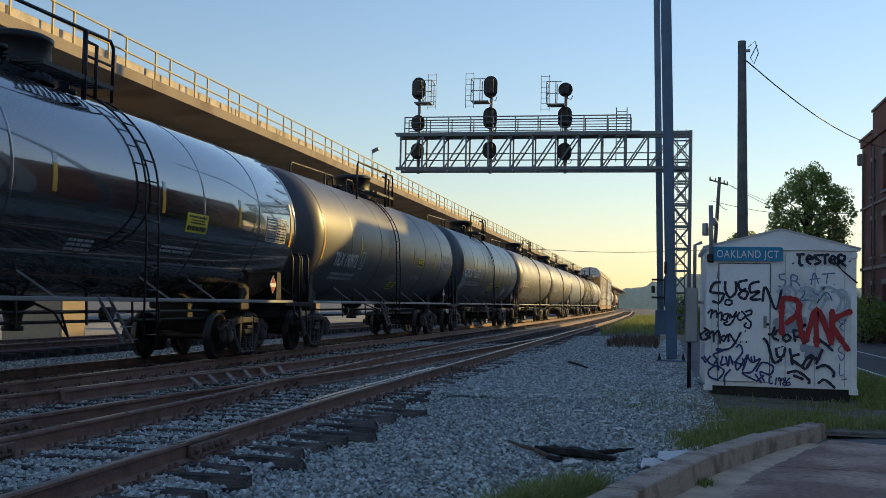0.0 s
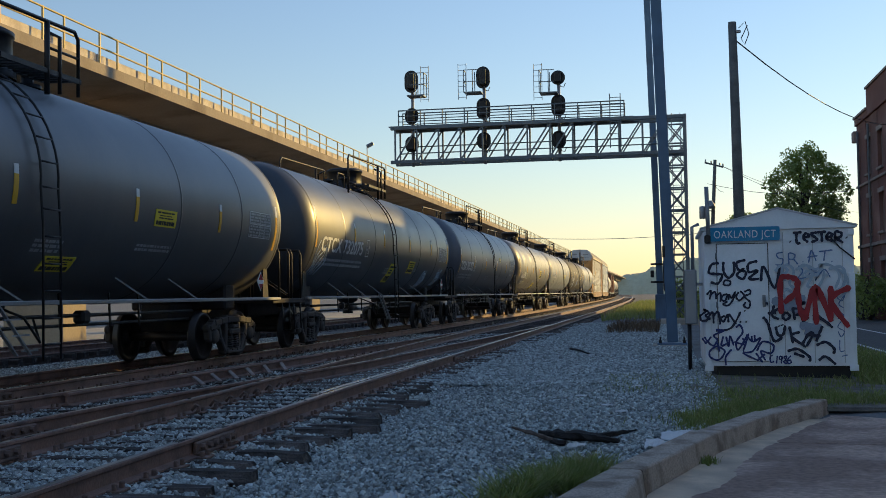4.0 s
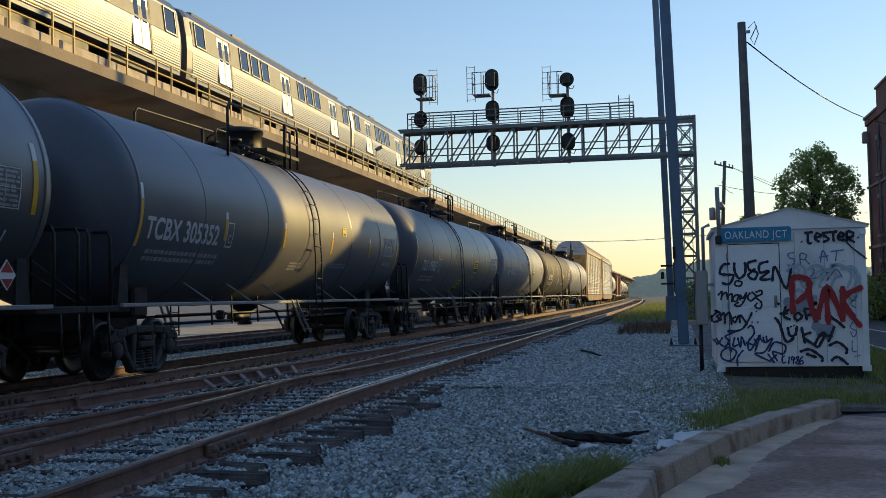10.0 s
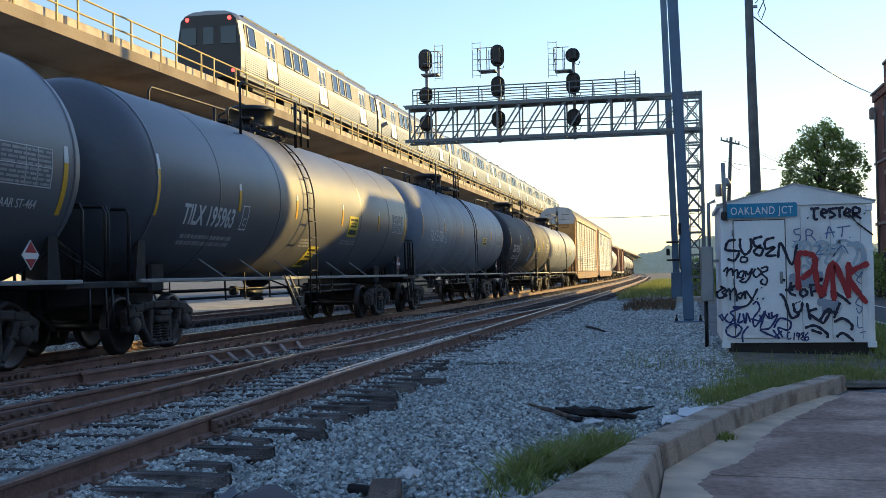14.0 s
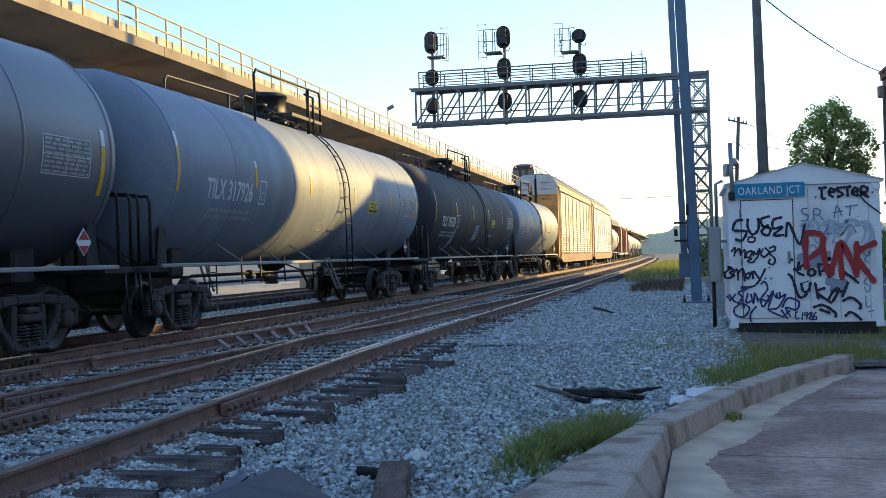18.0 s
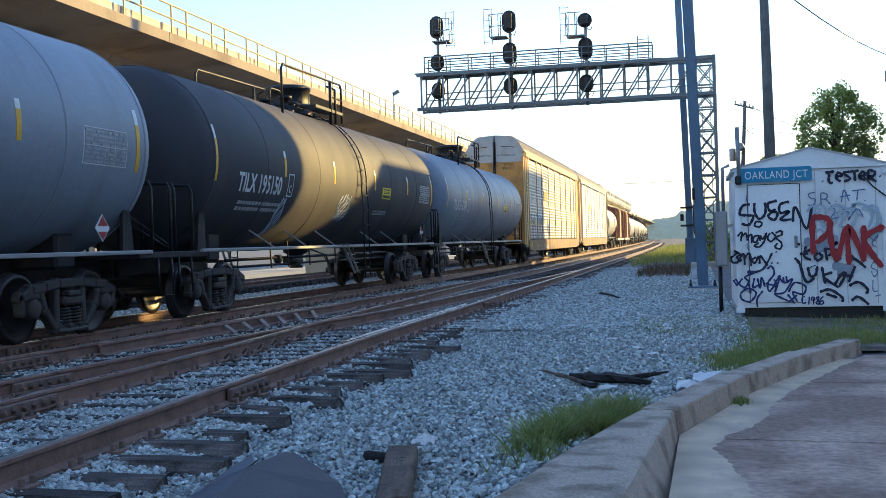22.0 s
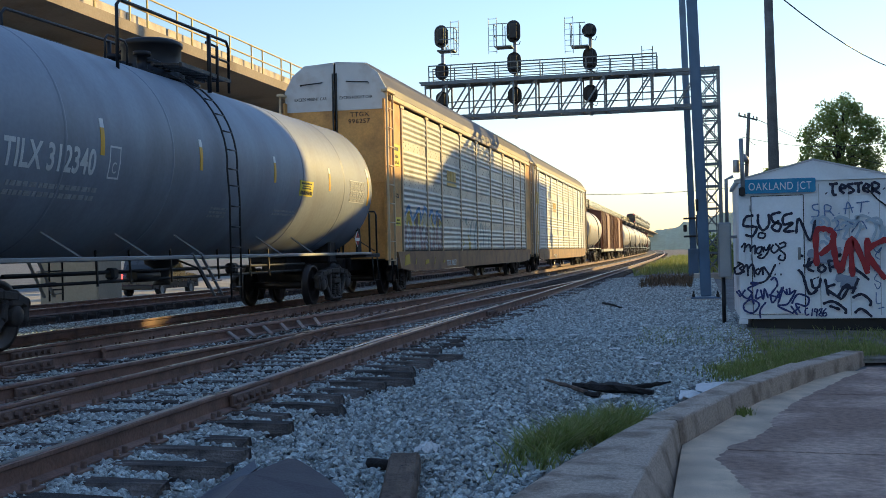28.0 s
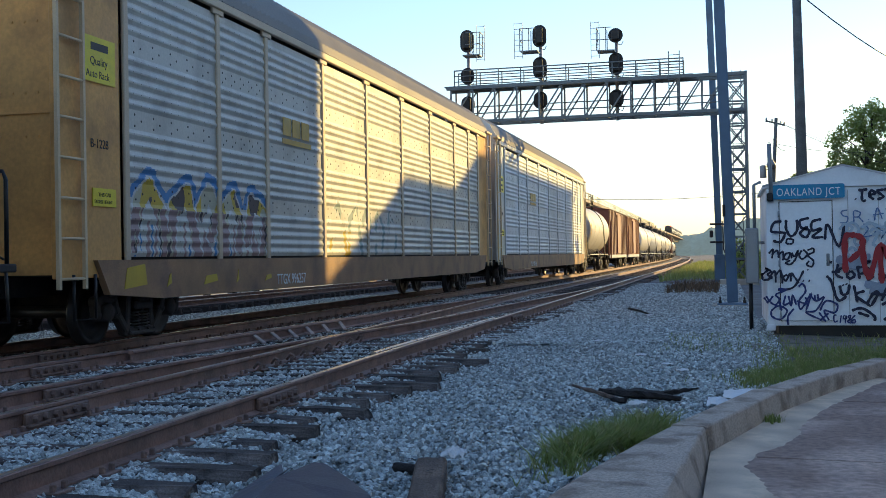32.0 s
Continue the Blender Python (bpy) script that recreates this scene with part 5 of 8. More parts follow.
        # plain side sheet next to each end, with its ladder
        for d in (-1, 1):
            ya = d * (h - 0.84)
            sheet = part("end_sheet", Geo().box((0.06, 1.56, 4.3), (0, 0, 3.1), None, 0.01), end_mat, c, at=m @ pose(W - 0.06, ya * (1 if s > 0 else -1), 0))
        g = Geo()
        for y in (0.0, 0.58):
            g.beam((0, y, 0.82), (0, y, 5.5), 0.05, 0.05)
        for q in range(10):
            g.tube([(0.0, 0, 0.95 + q * 0.505), (0.0, 0.58, 0.95 + q * 0.505)], 0.02, 6)
        g.box((0.18, 0.8, 0.07), (-0.03, 0.29, 5.45), None, 0.01)
        for yl in (-h + 0.02, h - 0.60):
            part("ladder", g, M["rackladder"], c, at=m @ pose(W + 0.04, yl if s > 0 else -yl - 0.58, 0))
        g = Geo()
        g.tube([(0, 0, 1.0), (0, 0, 0.42), (0, 0.5, 0.42), (0, 0.5, 1.0)], 0.022, 6)
        part("stirrup", g, M["black"], c, at=m @ pose(W, -h + 0.4, 0))
    # ends: two door leaves with a white top band
    outline = [(0.03, 1.0), (W - 0.08, 1.0), (W - 0.08, 5.0), (0.03, 5.0)]
    top = [(0.03, 5.005), (W - 0.06, 5.005), (W - 0.02, 5.55), (1.2, 5.98), (0.84, 6.25), (0.03, 6.28)]
    for d in (-1, 1):
        for s in (-1, 1):
            m = Matrix(((s, 0, 0, 0), (0, 0, d, d * (h - 0.28)), (0, 1, 0, 0), (0, 0, 0, 1)))
            leaf = part("end_door", Geo().prism(outline, 0.06, m), end_mat, c)
            part("door_top", Geo().prism(top, 0.065, m), M["rackwhite"], c, "white top of the end door")
            g = Geo()
            for z in (1.35, 2.75, 3.3, 4.2, 4.9):
                for q in range(7):
                    g.lathe([(0, 0.0), (0.018, 0.0), (0.02, -d * 0.012)], (s * (0.2 + q * 0.18), d * (h - 0.20), z), "y", 6, False)
            tagged(part("riveting", g, end_mat, leaf), kind="stuff")
            part("door_seam", Geo().beam((s * 0.1, d * (h - 0.21), 3.05), (s * 1.3, d * (h - 0.21), 3.05), 0.03, 0.03), end_mat, leaf)
            part("lock_rod", Geo().beam((s * 0.05, d * (h - 0.19), 1.2), (s * 0.05, d * (h - 0.19), 6.0), 0.035), M["black"], c)
            part("grab_iron", Geo().tube([(s * 0.35, d * (h - 0.2), 5.78), (s * 0.35, d * (h - 0.14), 5.76), (s * 0.95, d * (h - 0.14), 5.72), (s * 0.95, d * (h - 0.2), 5.70)], 0.016, 6), M["black"], c)
        part("coupler", coupler_geo(d * (h + 0.1), d), M["steel"], c)
    # writing on the end that faces the camera and on the side
    for x in (-1.15, 0.13):
        part("lettering", text_mesh("EXCESS HEIGHT CAR", 0.115, M["black"], 0.85, 1.0, 0.004), M["black"], c, at=Matrix(((1, 0, 0, x), (0, 0, -1, -h + 0.21), (0, 1, 0, 5.30), (0, 0, 0, 1))))
    part("lettering", text_mesh("TTGX", 0.17, M["black"], 1.1, 1.1, 0.006), M["black"], c, at=Matrix(((1, 0, 0, 0.42), (0, 0, -1, -h + 0.21), (0, 1, 0, 4.82), (0, 0, 0, 1))))
    part("lettering", text_mesh(number, 0.17, M["black"], 1.1, 1.1, 0.006), M["black"], c, at=Matrix(((1, 0, 0, 0.36), (0, 0, -1, -h + 0.21), (0, 1, 0, 4.64), (0, 0, 0, 1))))
    side = lambda y, z, x=W + 0.045: Matrix(((0, 0, 1, x), (1, 0, 0, y), (0, 1, 0, z), (0, 0, 0, 1)))
    part("car_number", text_mesh("TTGX " + number, 0.27, M["lettering"], 0.9), M["lettering"], c, at=side(edges[2] + 0.2, 0.70))
    for y, z, w, hh in ((-h + 0.73, 3.52, 0.75, 0.60), (-h + 0.89, 1.89, 0.57, 0.24)):
        p = part("yellow_sign", Geo().box((0.012, w, hh), (W - 0.015, y + w / 2, z + hh / 2)), M["placard"], c, "yellow metal sign")
        rows = (("Quality", 0.15, 0.13, 0.23), ("Auto Rack", 0.14, 0.03, 0.06)) if hh > 0.4 else (("THIS CAR", 0.075, 0.13, 0.13), ("EXCESS HEIGHT", 0.065, 0.03, 0.04))
        for words, size, dy, dz in rows:
            part("sign_lettering", text_mesh(words, size, M["black"], 0.95), M["black"], p, at=side(y + dy, z + dz, W - 0.008))
        if hh > 0.4:
            part("print_bar", Geo().box((0.004, 0.42, 0.10), (W - 0.008, y + 0.36, z + 0.47)), M["black"], p)
    y = edges[2] + 0.75
    g = Geo()
    for q in range(3):
        g.box((0.006, 0.40, 0.34), (W - 0.02, y + 0.2 + 0.48 * q, 3.66), Euler((radians(0), 0, 0)).to_matrix().to_4x4())
    g.box((0.006, 1.5, 0.10), (W - 0.02, y + 0.72, 3.38))
    part("faded_emblem", g, M["emblem"], c, "faded yellow emblem shapes")
    part("number_stencil", text_mesh("B-1228", 0.17, M["black"], 0.9), M["black"], c, at=side(-h + 0.87, 2.66, W - 0.025))
    if mural:
        g = Geo()
        for q, (w2, h2) in enumerate(((0.62, 0.34), (0.14, 0.2), (0.5, 0.16), (0.1, 0.22), (0.3, 0.12))):
            g.prism([(0, 0), (w2, 0.05), (w2 * 0.9, h2), (0.08, h2 * 0.85)], 0.006, Matrix(((0, 0, 1, W + 0.043), (1, 0, 0, -h + 1.55 + 1.2 * q), (0, 1, 0, 0.78), (0, 0, 0, 1))))
        tagged(part("sill_paint", g, M["mural_yellow"], c, "spray paint on the sill"), kind="stuff")
    for y in (-h + 2.75, h - 2.75):
        bogie(c, y, spin)
    CARS.append((c, (y0 + y1) / 2, h - 2.75))


M["rackbrown"] = mat("brown_end_paint", (0.66, 0.345, 0.095), 0.6, var=0.2, scale=1.0, fine=20, bump=0.08, tint=(0.16, 0.08, 0.03), tint_scale=1.2, tint_amt=0.5)
M["rackend_silver"] = mat("silver_end_paint", (0.40, 0.40, 0.40), 0.5, metal=0.3, var=0.12, scale=1.0, bump=0.06)
M["rackside"] = mat("galvanised_panel", (0.50, 0.495, 0.445), 0.5, metal=0.1, var=0.14, scale=0.8, fine=25, bump=0.05, tint=(0.22, 0.2, 0.18), tint_scale=1.5, tint_amt=0.5, rand=0.08)
M["racksidelight"] = mat("pale_galvanised_panel", (0.58, 0.61, 0.62), 0.6, metal=0.15, var=0.12, scale=0.8, fine=25, bump=0.05, tint=(0.36, 0.38, 0.33), tint_scale=1.0, tint_amt=0.5, rand=0.1)
M["rackpost"] = mat("rack_post_tan", (0.54, 0.44, 0.31), 0.6, metal=0.15, var=0.15, scale=1.2, bump=0.06)
M["racksill"] = mat("rack_sill_rust", (0.30, 0.175, 0.09), 0.7, var=0.3, scale=1.5, bump=0.1, tint=(0.16, 0.095, 0.07), tint_scale=1.3, tint_amt=0.8)
M["rackroof"] = mat("rack_roof_metal", (0.30, 0.28, 0.25), 0.6, metal=0.2, var=0.12, scale=0.7, bump=0.03)
M["rackwhite"] = mat("rack_white_top", (0.62, 0.63, 0.62), 0.6, var=0.08, scale=1.5, bump=0.03, tint=(0.42, 0.38, 0.33), tint_scale=2.5, tint_amt=0.5)
M["rackladder"] = mat("rack_ladder_tan", (0.60, 0.46, 0.28), 0.6, var=0.15, scale=2, bump=0.05)
M["mural_cream"] = mat("mural_cream", (0.42, 0.40, 0.28), 0.6, var=0.15, scale=3, bump=0.0)
M["mural_yellow"] = mat("mural_yellow", (0.48, 0.34, 0.03), 0.6, var=0.2, scale=2, bump=0.0)
M["mural_dark"] = mat("mural_dark", (0.06, 0.045, 0.05), 0.6, var=0.2, scale=3, bump=0.0)
M["mural_blue"] = mat("mural_blue", (0.07, 0.20, 0.42), 0.6, var=0.2, scale=3, bump=0.0)
M["mural_mauve"] = mat("mural_mauve", (0.30, 0.20, 0.19), 0.6, var=0.2, scale=3, bump=0.0)
M["mural_pale"] = mat("mural_pale", (0.48, 0.49, 0.47), 0.6, var=0.2, scale=3, bump=0.0)
M["mural_teal"] = mat("mural_teal", (0.20, 0.27, 0.26), 0.6, var=0.2, scale=3, bump=0.0)
M["emblem"] = mat("faded_yellow", (0.50, 0.33, 0.07), 0.6, var=0.2, scale=4, bump=0.0)
autorack(153.0, 179.4, M["rackbrown"], M["rackside"], "autorack car with brown ends, ribbed grey sides and graffiti", "996257", True, True)
autorack(180.6, 207.4, M["rackend_silver"], M["racksidelight"], "autorack car with pale ribbed galvanised sides and end ladders", "942118", False, False)


def box_car(y0, y1, label, colour):
    h = (y1 - y0) / 2
    c = thing("box_car", label, "box car", group="box cars of the freight train")
    part("body", Geo().box((2.85, 2 * h - 0.9, 3.35), (0, 0, 2.75), None, 0.03), colour, c)
    part("roof", Geo().prism([(-1.48, 0), (1.48, 0), (0, 0.22)], 2 * h - 0.8, pose(0, h - 0.4, 4.43, 90, 0, 0)), colour, c)
    for s in (-1, 1):
        for k in range(13):
            y = -h + 0.8 + k * (2 * h - 1.6) / 12
            if abs(y) > 1.6:
                part("rib", shared("box_rib", colour, lambda: Geo().box((0.06, 0.12, 3.25), (0, 0, 2.75), None, 0.01)), colour, c, at=pose(s * 1.45, y, 0))
        part("sliding_door", Geo().box((0.09, 3.0, 3.0), (s * 1.47, 0, 2.7), None, 0.02), M["boxdoor"], c, "lighter sliding door")
        part("side_sill", Geo().box((0.1, 2 * h - 1.0, 0.24), (s * 1.4, 0, 0.98), None, 0.02), M["galv"], c)
        part("ladder", Geo().beam((s * 1.5, -h + 0.55, 0.8), (s * 1.5, -h + 0.55, 3.6), 0.04).beam((s * 1.5, -h + 0.95, 0.8), (s * 1.5, -h + 0.95, 3.6), 0.04), colour, c)
    for d in (-1, 1):
        part("coupler", coupler_geo(d * (h + 0.05), d), M["steel"], c)
        bogie(c, d * (h - 2.3), False)
        g = Geo()
        for z in (1.5, 2.1, 2.7, 3.3, 3.9):
            g.beam((-1.35, d * (h - 0.44), z), (1.35, d * (h - 0.44), z), 0.08)
        part("end_ribs", g, colour, c)
    CARS.append((c, (y0 + y1) / 2, h - 2.3))


M["boxred"] = mat("oxide_red_paint", (0.17, 0.055, 0.035), 0.6, var=0.2, scale=0.8, fine=15, bump=0.06, tint=(0.10, 0.04, 0.03), tint_scale=0.8, tint_amt=0.7)
M["boxorange"] = mat("faded_orange_paint", (0.30, 0.12, 0.05), 0.6, var=0.2, scale=0.8, fine=15, bump=0.06, tint=(0.18, 0.08, 0.05), tint_scale=0.8, tint_amt=0.6)
M["boxdoor"] = mat("box_door_paint", (0.27, 0.12, 0.07), 0.6, var=0.2, scale=0.8, bump=0.06)
tank_car(221.0, P["white"], "short dirty white tank car behind the autoracks", "", [], False, half=6.1, detail=False, seed=20)
box_car(222.2, 238.2, "oxide red ribbed box car in the freight train", M["boxred"])
box_car(239.1, 255.0, "faded orange-brown ribbed box car in the freight train", M["boxorange"])
y = 273.6
for k in range(13):
    paint, words = ((P["white"], "dirty white tank car far down the train"), (P["lightgrey"], "light grey tank car far down the train"))[k % 2]
    if k == 6:
        box_car(y - 16.2, y + 0.2, "rusty brown box car far down the train", M["boxred"])
        y += 17.4
        continue
    tank_car(y, paint, words, "", [], False, detail=False, seed=30 + k)
    y += 18.5

# ---- viaduct ----
def vbend(y):
    return -0.006 * max(y - 50.0, 0.0)


VX = -17.82      # outer edge of the deck
MX = VX - 3.3    # middle of the transit track
viaduct = thing("viaduct", "tan concrete rail viaduct with steel handrails", "viaduct", kind="structure")
SPANS = [-420, -30, 8, 36.3, 64.5, 92.5, 120.5, 148.5, 176, 204, 232, 260, 300, 340, 400, 500, 660]
DECK = [(0.0, 8.50), (0.0, 8.86), (-0.10, 8.90), (-0.28, 8.90), (-0.28, 8.70), (-8.7, 8.70), (-8.7, 8.90), (-9.0, 8.90), (-9.0, 8.50), (-6.7, 8.22), (-6.3, 6.95), (-2.7, 6.95), (-2.3, 8.22)]
for i in range(len(SPANS) - 1):
    a, b = SPANS[i] + 0.02, SPANS[i + 1] - 0.02
    path = [(VX + vbend(a + (b - a) * k / 4), a + (b - a) * k / 4, 0.0) for k in range(5)]
    part("deck_span", Geo().sweep([(x, z) for x, z in DECK], path), M["deckcon"], viaduct)
    # kerb blocks along the edge, with gaps between
    n = max(int((b - a) / 2.6), 1)
    if b < 130:
        for k in range(n):
            y = a + (b - a) * (k + 0.5) / n
            part("edge_block", shared("edge_block", M["deckpale"], lambda: Geo().box((0.22, 2.72, 0.40), (0, 0, 0), None, 0.02)), M["deckpale"], viaduct, at=pose(VX - 0.41 + vbend(y), y, 9.06, 0, 0, 0))
for y in SPANS[2:11]:
    x = VX - 4.5 + vbend(y)
    p = part("pier", Geo().box((2.3, 1.7, 5.9), (x + 0.65, y, 2.25), None, 0.06), M["deckcon"], viaduct)
    part("pier_cap", Geo().prism([(-4.1, 0.85), (4.1, 0.85), (3.7, 0.0), (-3.7, 0.0)], 1.5, pose(x, y + 0.75, 6.05, 90, 0, 0)), M["deckcon"], viaduct)
POST = Geo().box((0.055, 0.055, 1.22), (0, 0, 9.30)).mesh("post", M["raily"])
y, k = 14.0, 0
while y < 132:
    part("post", POST, M["raily"], viaduct, at=pose(VX - 0.06 + vbend(y), y, 0))
    y += (2.2, 1.2)[k % 2]
    k += 1
g = Geo()
while y < 330:
    g.box((0.06, 0.06, 1.22), (VX - 0.06 + vbend(y), y, 9.30))
    y += 1.75
tagged(part("far_posts", g, M["raily"], viaduct), kind="stuff")
for z in (9.88, 9.40):
    g = Geo()
    ys_r = [-10 + 8 * k for k in range(44)]
    g.tube([(VX - 0.06 + vbend(a), a, z) for a in ys_r], 0.032, 6)
    part("handrail", g, M["raily"], viaduct)
g = Geo()
g.tube([(VX - 8.8 + vbend(a), a, 9.88) for a in [-10 + 8 * k for k in range(44)]], 0.03, 6)
part("handrail", g, M["raily"], viaduct)
for x in (-5.3, -3.85):
    part("running_rail", Geo().sweep([(-0.04, 8.70), (0.04, 8.70), (0.04, 8.86), (-0.04, 8.86)], [(MX + (0.72 if x > -5 else -0.72) + vbend(a), a, 1.15) for a in [-420, -30] + [10 * k for k in range(66)]]), M["rail"], viaduct)
part("track_bed", Geo().sweep([(-1.7, 8.705), (1.7, 8.705), (1.45, 9.84), (-1.45, 9.84)], [(VX - 3.3 + vbend(a), a, 0.0) for a in [-420, -30] + [10 * k for k in range(66)]]), M["metrodark"], viaduct, "dark raised track bed")
# small floodlight on the handrail
fl = thing("floodlight", "small floodlight on a post at the viaduct handrail", "floodlight")
yl = 67.0
part("post", Geo().tube([(VX - 0.08 + vbend(yl), yl, 8.85), (VX - 0.08 + vbend(yl), yl, 10.45)], 0.03, 8), M["galv"], fl)
part("lamp_head", Geo().box((0.46, 0.14, 0.22), (VX + 0.12 + vbend(yl), yl - 0.05, 10.55), Euler((0.4, -0.5, 0.4)).to_matrix().to_4x4(), 0.03), M["galv"], fl)

# ---- transit train on the viaduct ----
METRO = []


def metro_car(first, last):
    c = thing("transit_car", "stainless steel transit car on the viaduct", "transit car", group="transit train")
    L, W = 22.4, 1.58
    h = L / 2
    body = [(-W + 0.06, 0.55), (W - 0.06, 0.55), (W, 1.0), (W + 0.02, 1.75), (W - 0.02, 2.3), (W - 0.16, 3.1), (W - 0.38, 3.42), (0.8, 3.58), (0, 3.63), (-0.8, 3.58), (-W + 0.38, 3.42), (-W + 0.16, 3.1), (-W + 0.02, 2.3), (-W - 0.02, 1.75), (-W, 1.0)]
    prof = [(x, z) for x, z in body]
    n, vs, fs = len(prof), [], []
    for y, sc in ((-h, 0.95), (-h + 0.25, 1.0), (h - 0.25, 1.0), (h, 0.95)):
        vs += [(x * sc, y, 2.05 + (z - 2.05) * (0.5 + sc / 2)) for x, z in prof]
    for k in range(3):
        for i in range(n):
            fs.append((k * n + i, k * n + (i + 1) % n, (k + 1) * n + (i + 1) % n, (k + 1) * n + i))
    fs += [tuple(range(n))[::-1], tuple(range(3 * n, 4 * n))]
    sh = part("body_shell", shared("transit_shell", M["metro"], lambda: Geo().add(vs, [f[::-1] for f in fs])), M["metro"], c)
    for s in (-1, 1):
        m = Matrix.Identity(4) if s > 0 else pose(0, 0, 0, 0, 0, 180)
        side = lambda y, z, x: m @ pose(x, y, z)

        def flutes():
            g = Geo()
            for q in range(11):
                z = 0.72 + q * 0.095
                g.beam((W + 0.0 + 0.015 * (z > 0.9), -h + 0.3, z), (W + 0.015 * (z > 0.9), h - 0.3, z), 0.03, 0.05)
            return g
        tagged(part("fluted_side", shared("fluted_side", M["metro"], flutes), M["metro"], c, at=m), kind="stuff")
        part("window_band", shared("window_band", M["metrowhite"], lambda: Geo().prism([(-h + 0.4, 0), (h - 0.4, 0), (h - 0.4, 1.02), (-h + 0.4, 1.02)], 0.02, Matrix(((0, -0.12, 1, W + 0.005), (1, 0, 0, 0), (0, 0.99, 0, 1.98), (0, 0, 0, 1))))), M["metrowhite"], c, at=m)
        for yd in (-7.7, 0.0, 7.7):
            door = part("door", shared("transit_door", M["transitdoor"], lambda: Geo().box((0.05, 1.3, 2.0), (0, 0, 0), Euler((0, -0.09, 0)).to_matrix().to_4x4(), 0.02)), M["metro"], c, at=side(yd, 1.92, W - 0.01))
            part("door_gap", shared("door_gap", M["metrodark"], lambda: Geo().box((0.07, 0.14, 2.1), (0, 0.74, 0), Euler((0, -0.09, 0)).to_matrix().to_4x4()).box((0.06, 0.03, 2.0), (0.005, 0, 0), Euler((0, -0.09, 0)).to_matrix().to_4x4())), M["metrodark"], door)
            for q in (-0.32, 0.32):
                part("door_pane", shared("door_pane", M["glass"], lambda: Geo().box((0.02, 0.34, 0.85), (0, 0, 0), Euler((0, -0.09, 0)).to_matrix().to_4x4(), 0.005)), M["glass"], door, at=pose(-0.01, q, 0.42))
        for yw in (-10.1, -5.4, -4.1, -2.8, 2.3, 3.6, 4.9, 10.1):
            part("window", shared("transit_window", M["glass"], lambda: Geo().prism([(-0.42, -0.38), (-0.36, -0.44), (0.36, -0.44), (0.42, -0.38), (0.42, 0.38), (0.36, 0.44), (-0.36, 0.44), (-0.42, 0.38)], 0.012, Matrix(((0, -0.12, 1, 0), (1, 0, 0, 0), (0, 0.99, 0, 0), (0, 0, 0, 1))))), M["glass"], c, at=side(yw, 2.50, W - 0.03))
            def wf():
                g = Geo()
                for a, b in (((-0.46, -0.48), (0.46, -0.48)), ((0.46, -0.48), (0.46, 0.48)), ((0.46, 0.48), (-0.46, 0.48)), ((-0.46, 0.48), (-0.46, -0.48))):
                    g.beam((0.02 - 0.12 * a[1], a[0], a[1]), (0.02 - 0.12 * b[1], b[0], b[1]), 0.05, 0.05)
                return g
            part("window_frame", shared("window_frame", M["metro"], wf), M["metro"], c, at=side(yw, 2.50, W - 0.04))
    def underfloor():
        g = Geo()
        for y, l, z in ((-3.5, 3.0, 0.35), (0.6, 2.2, 0.32), (3.6, 2.4, 0.36)):
            g.box((2.4, l, 0.5), (0, y, z), None, 0.03)
        for y in (-7.6, 7.6):
            g.box((2.3, 2.9, 0.35), (0, y, 0.42), None, 0.05)
            for dy in (-1.1, 1.1):
                for x in (-0.78, 0.78):
                    g.lathe([(0, -0.06), (0.38, -0.06), (0.38, 0.06), (0, 0.06)], (x, y + dy, 0.40), "x", 18)
        return g
    part("undercarriage", shared("undercarriage", M["metrodark"], underfloor), M["metrodark"], c)
    part("roof_strip", shared("roof_strip", M["metrowhite"], lambda: Geo().box((0.5, 20, 0.12), (0.9, 0, 3.55), Euler((0, 0.15, 0)).to_matrix().to_4x4(), 0.02).box((0.4, 1.2, 0.2), (0.9, -5, 3.6)).box((0.4, 1.2, 0.2), (0.9, 5, 3.6))), M["metrowhite"], c)
    part("gangway", shared("gangway", M["metrodark"], lambda: Geo().box((2.2, 0.5, 2.6), (0, h + 0.15, 1.9), None, 0.05)), M["metrodark"], c) if not last else None
    if first:
        part("cab_front", Geo().prism([(-1.42, 0.6), (1.42, 0.6), (1.5, 1.8), (1.32, 3.15), (1.05, 3.38), (-1.05, 3.38), (-1.32, 3.15), (-1.5, 1.8)], 0.05, Matrix(((1, 0, 0, 0), (0, 0, -1, -h + 0.0), (0, 1, 0, 0), (0, 0, 0, 1)))), M["metrodark"], c, "dark rear cab end")
        for x, w in ((-0.95, 0.75), (0.0, 0.5), (0.95, 0.75)):
            part("cab_window", Geo().box((w, 0.03, 0.8), (x, -h - 0.06, 2.45), None, 0.01), M["glass"], c)
        for x, z in ((-1.15, 0.85), (1.15, 0.85), (-1.0, 3.2), (1.0, 3.2)):
            part("tail_lamp", Geo().lathe([(0, -0.02), (0.09, -0.02), (0.09, 0.04)], (x, -h - 0.06, z), "y", 12), M["taillight"], c, "red tail lamp")
    for o in c.children:
        o.matrix_basis = Matrix.Diagonal((1.04, 1.067, 1.04, 1)) @ o.matrix_basis
    METRO.append(c)
    return c


def lamp_mat(name, colour, power):
    m = mat(name, colour, 0.3, bump=0.0)
    b = m.node_tree.nodes["Principled BSDF"]
    b.inputs["Emission Color"].default_value, b.inputs["Emission Strength"].default_value = (*colour, 1), power
    return m


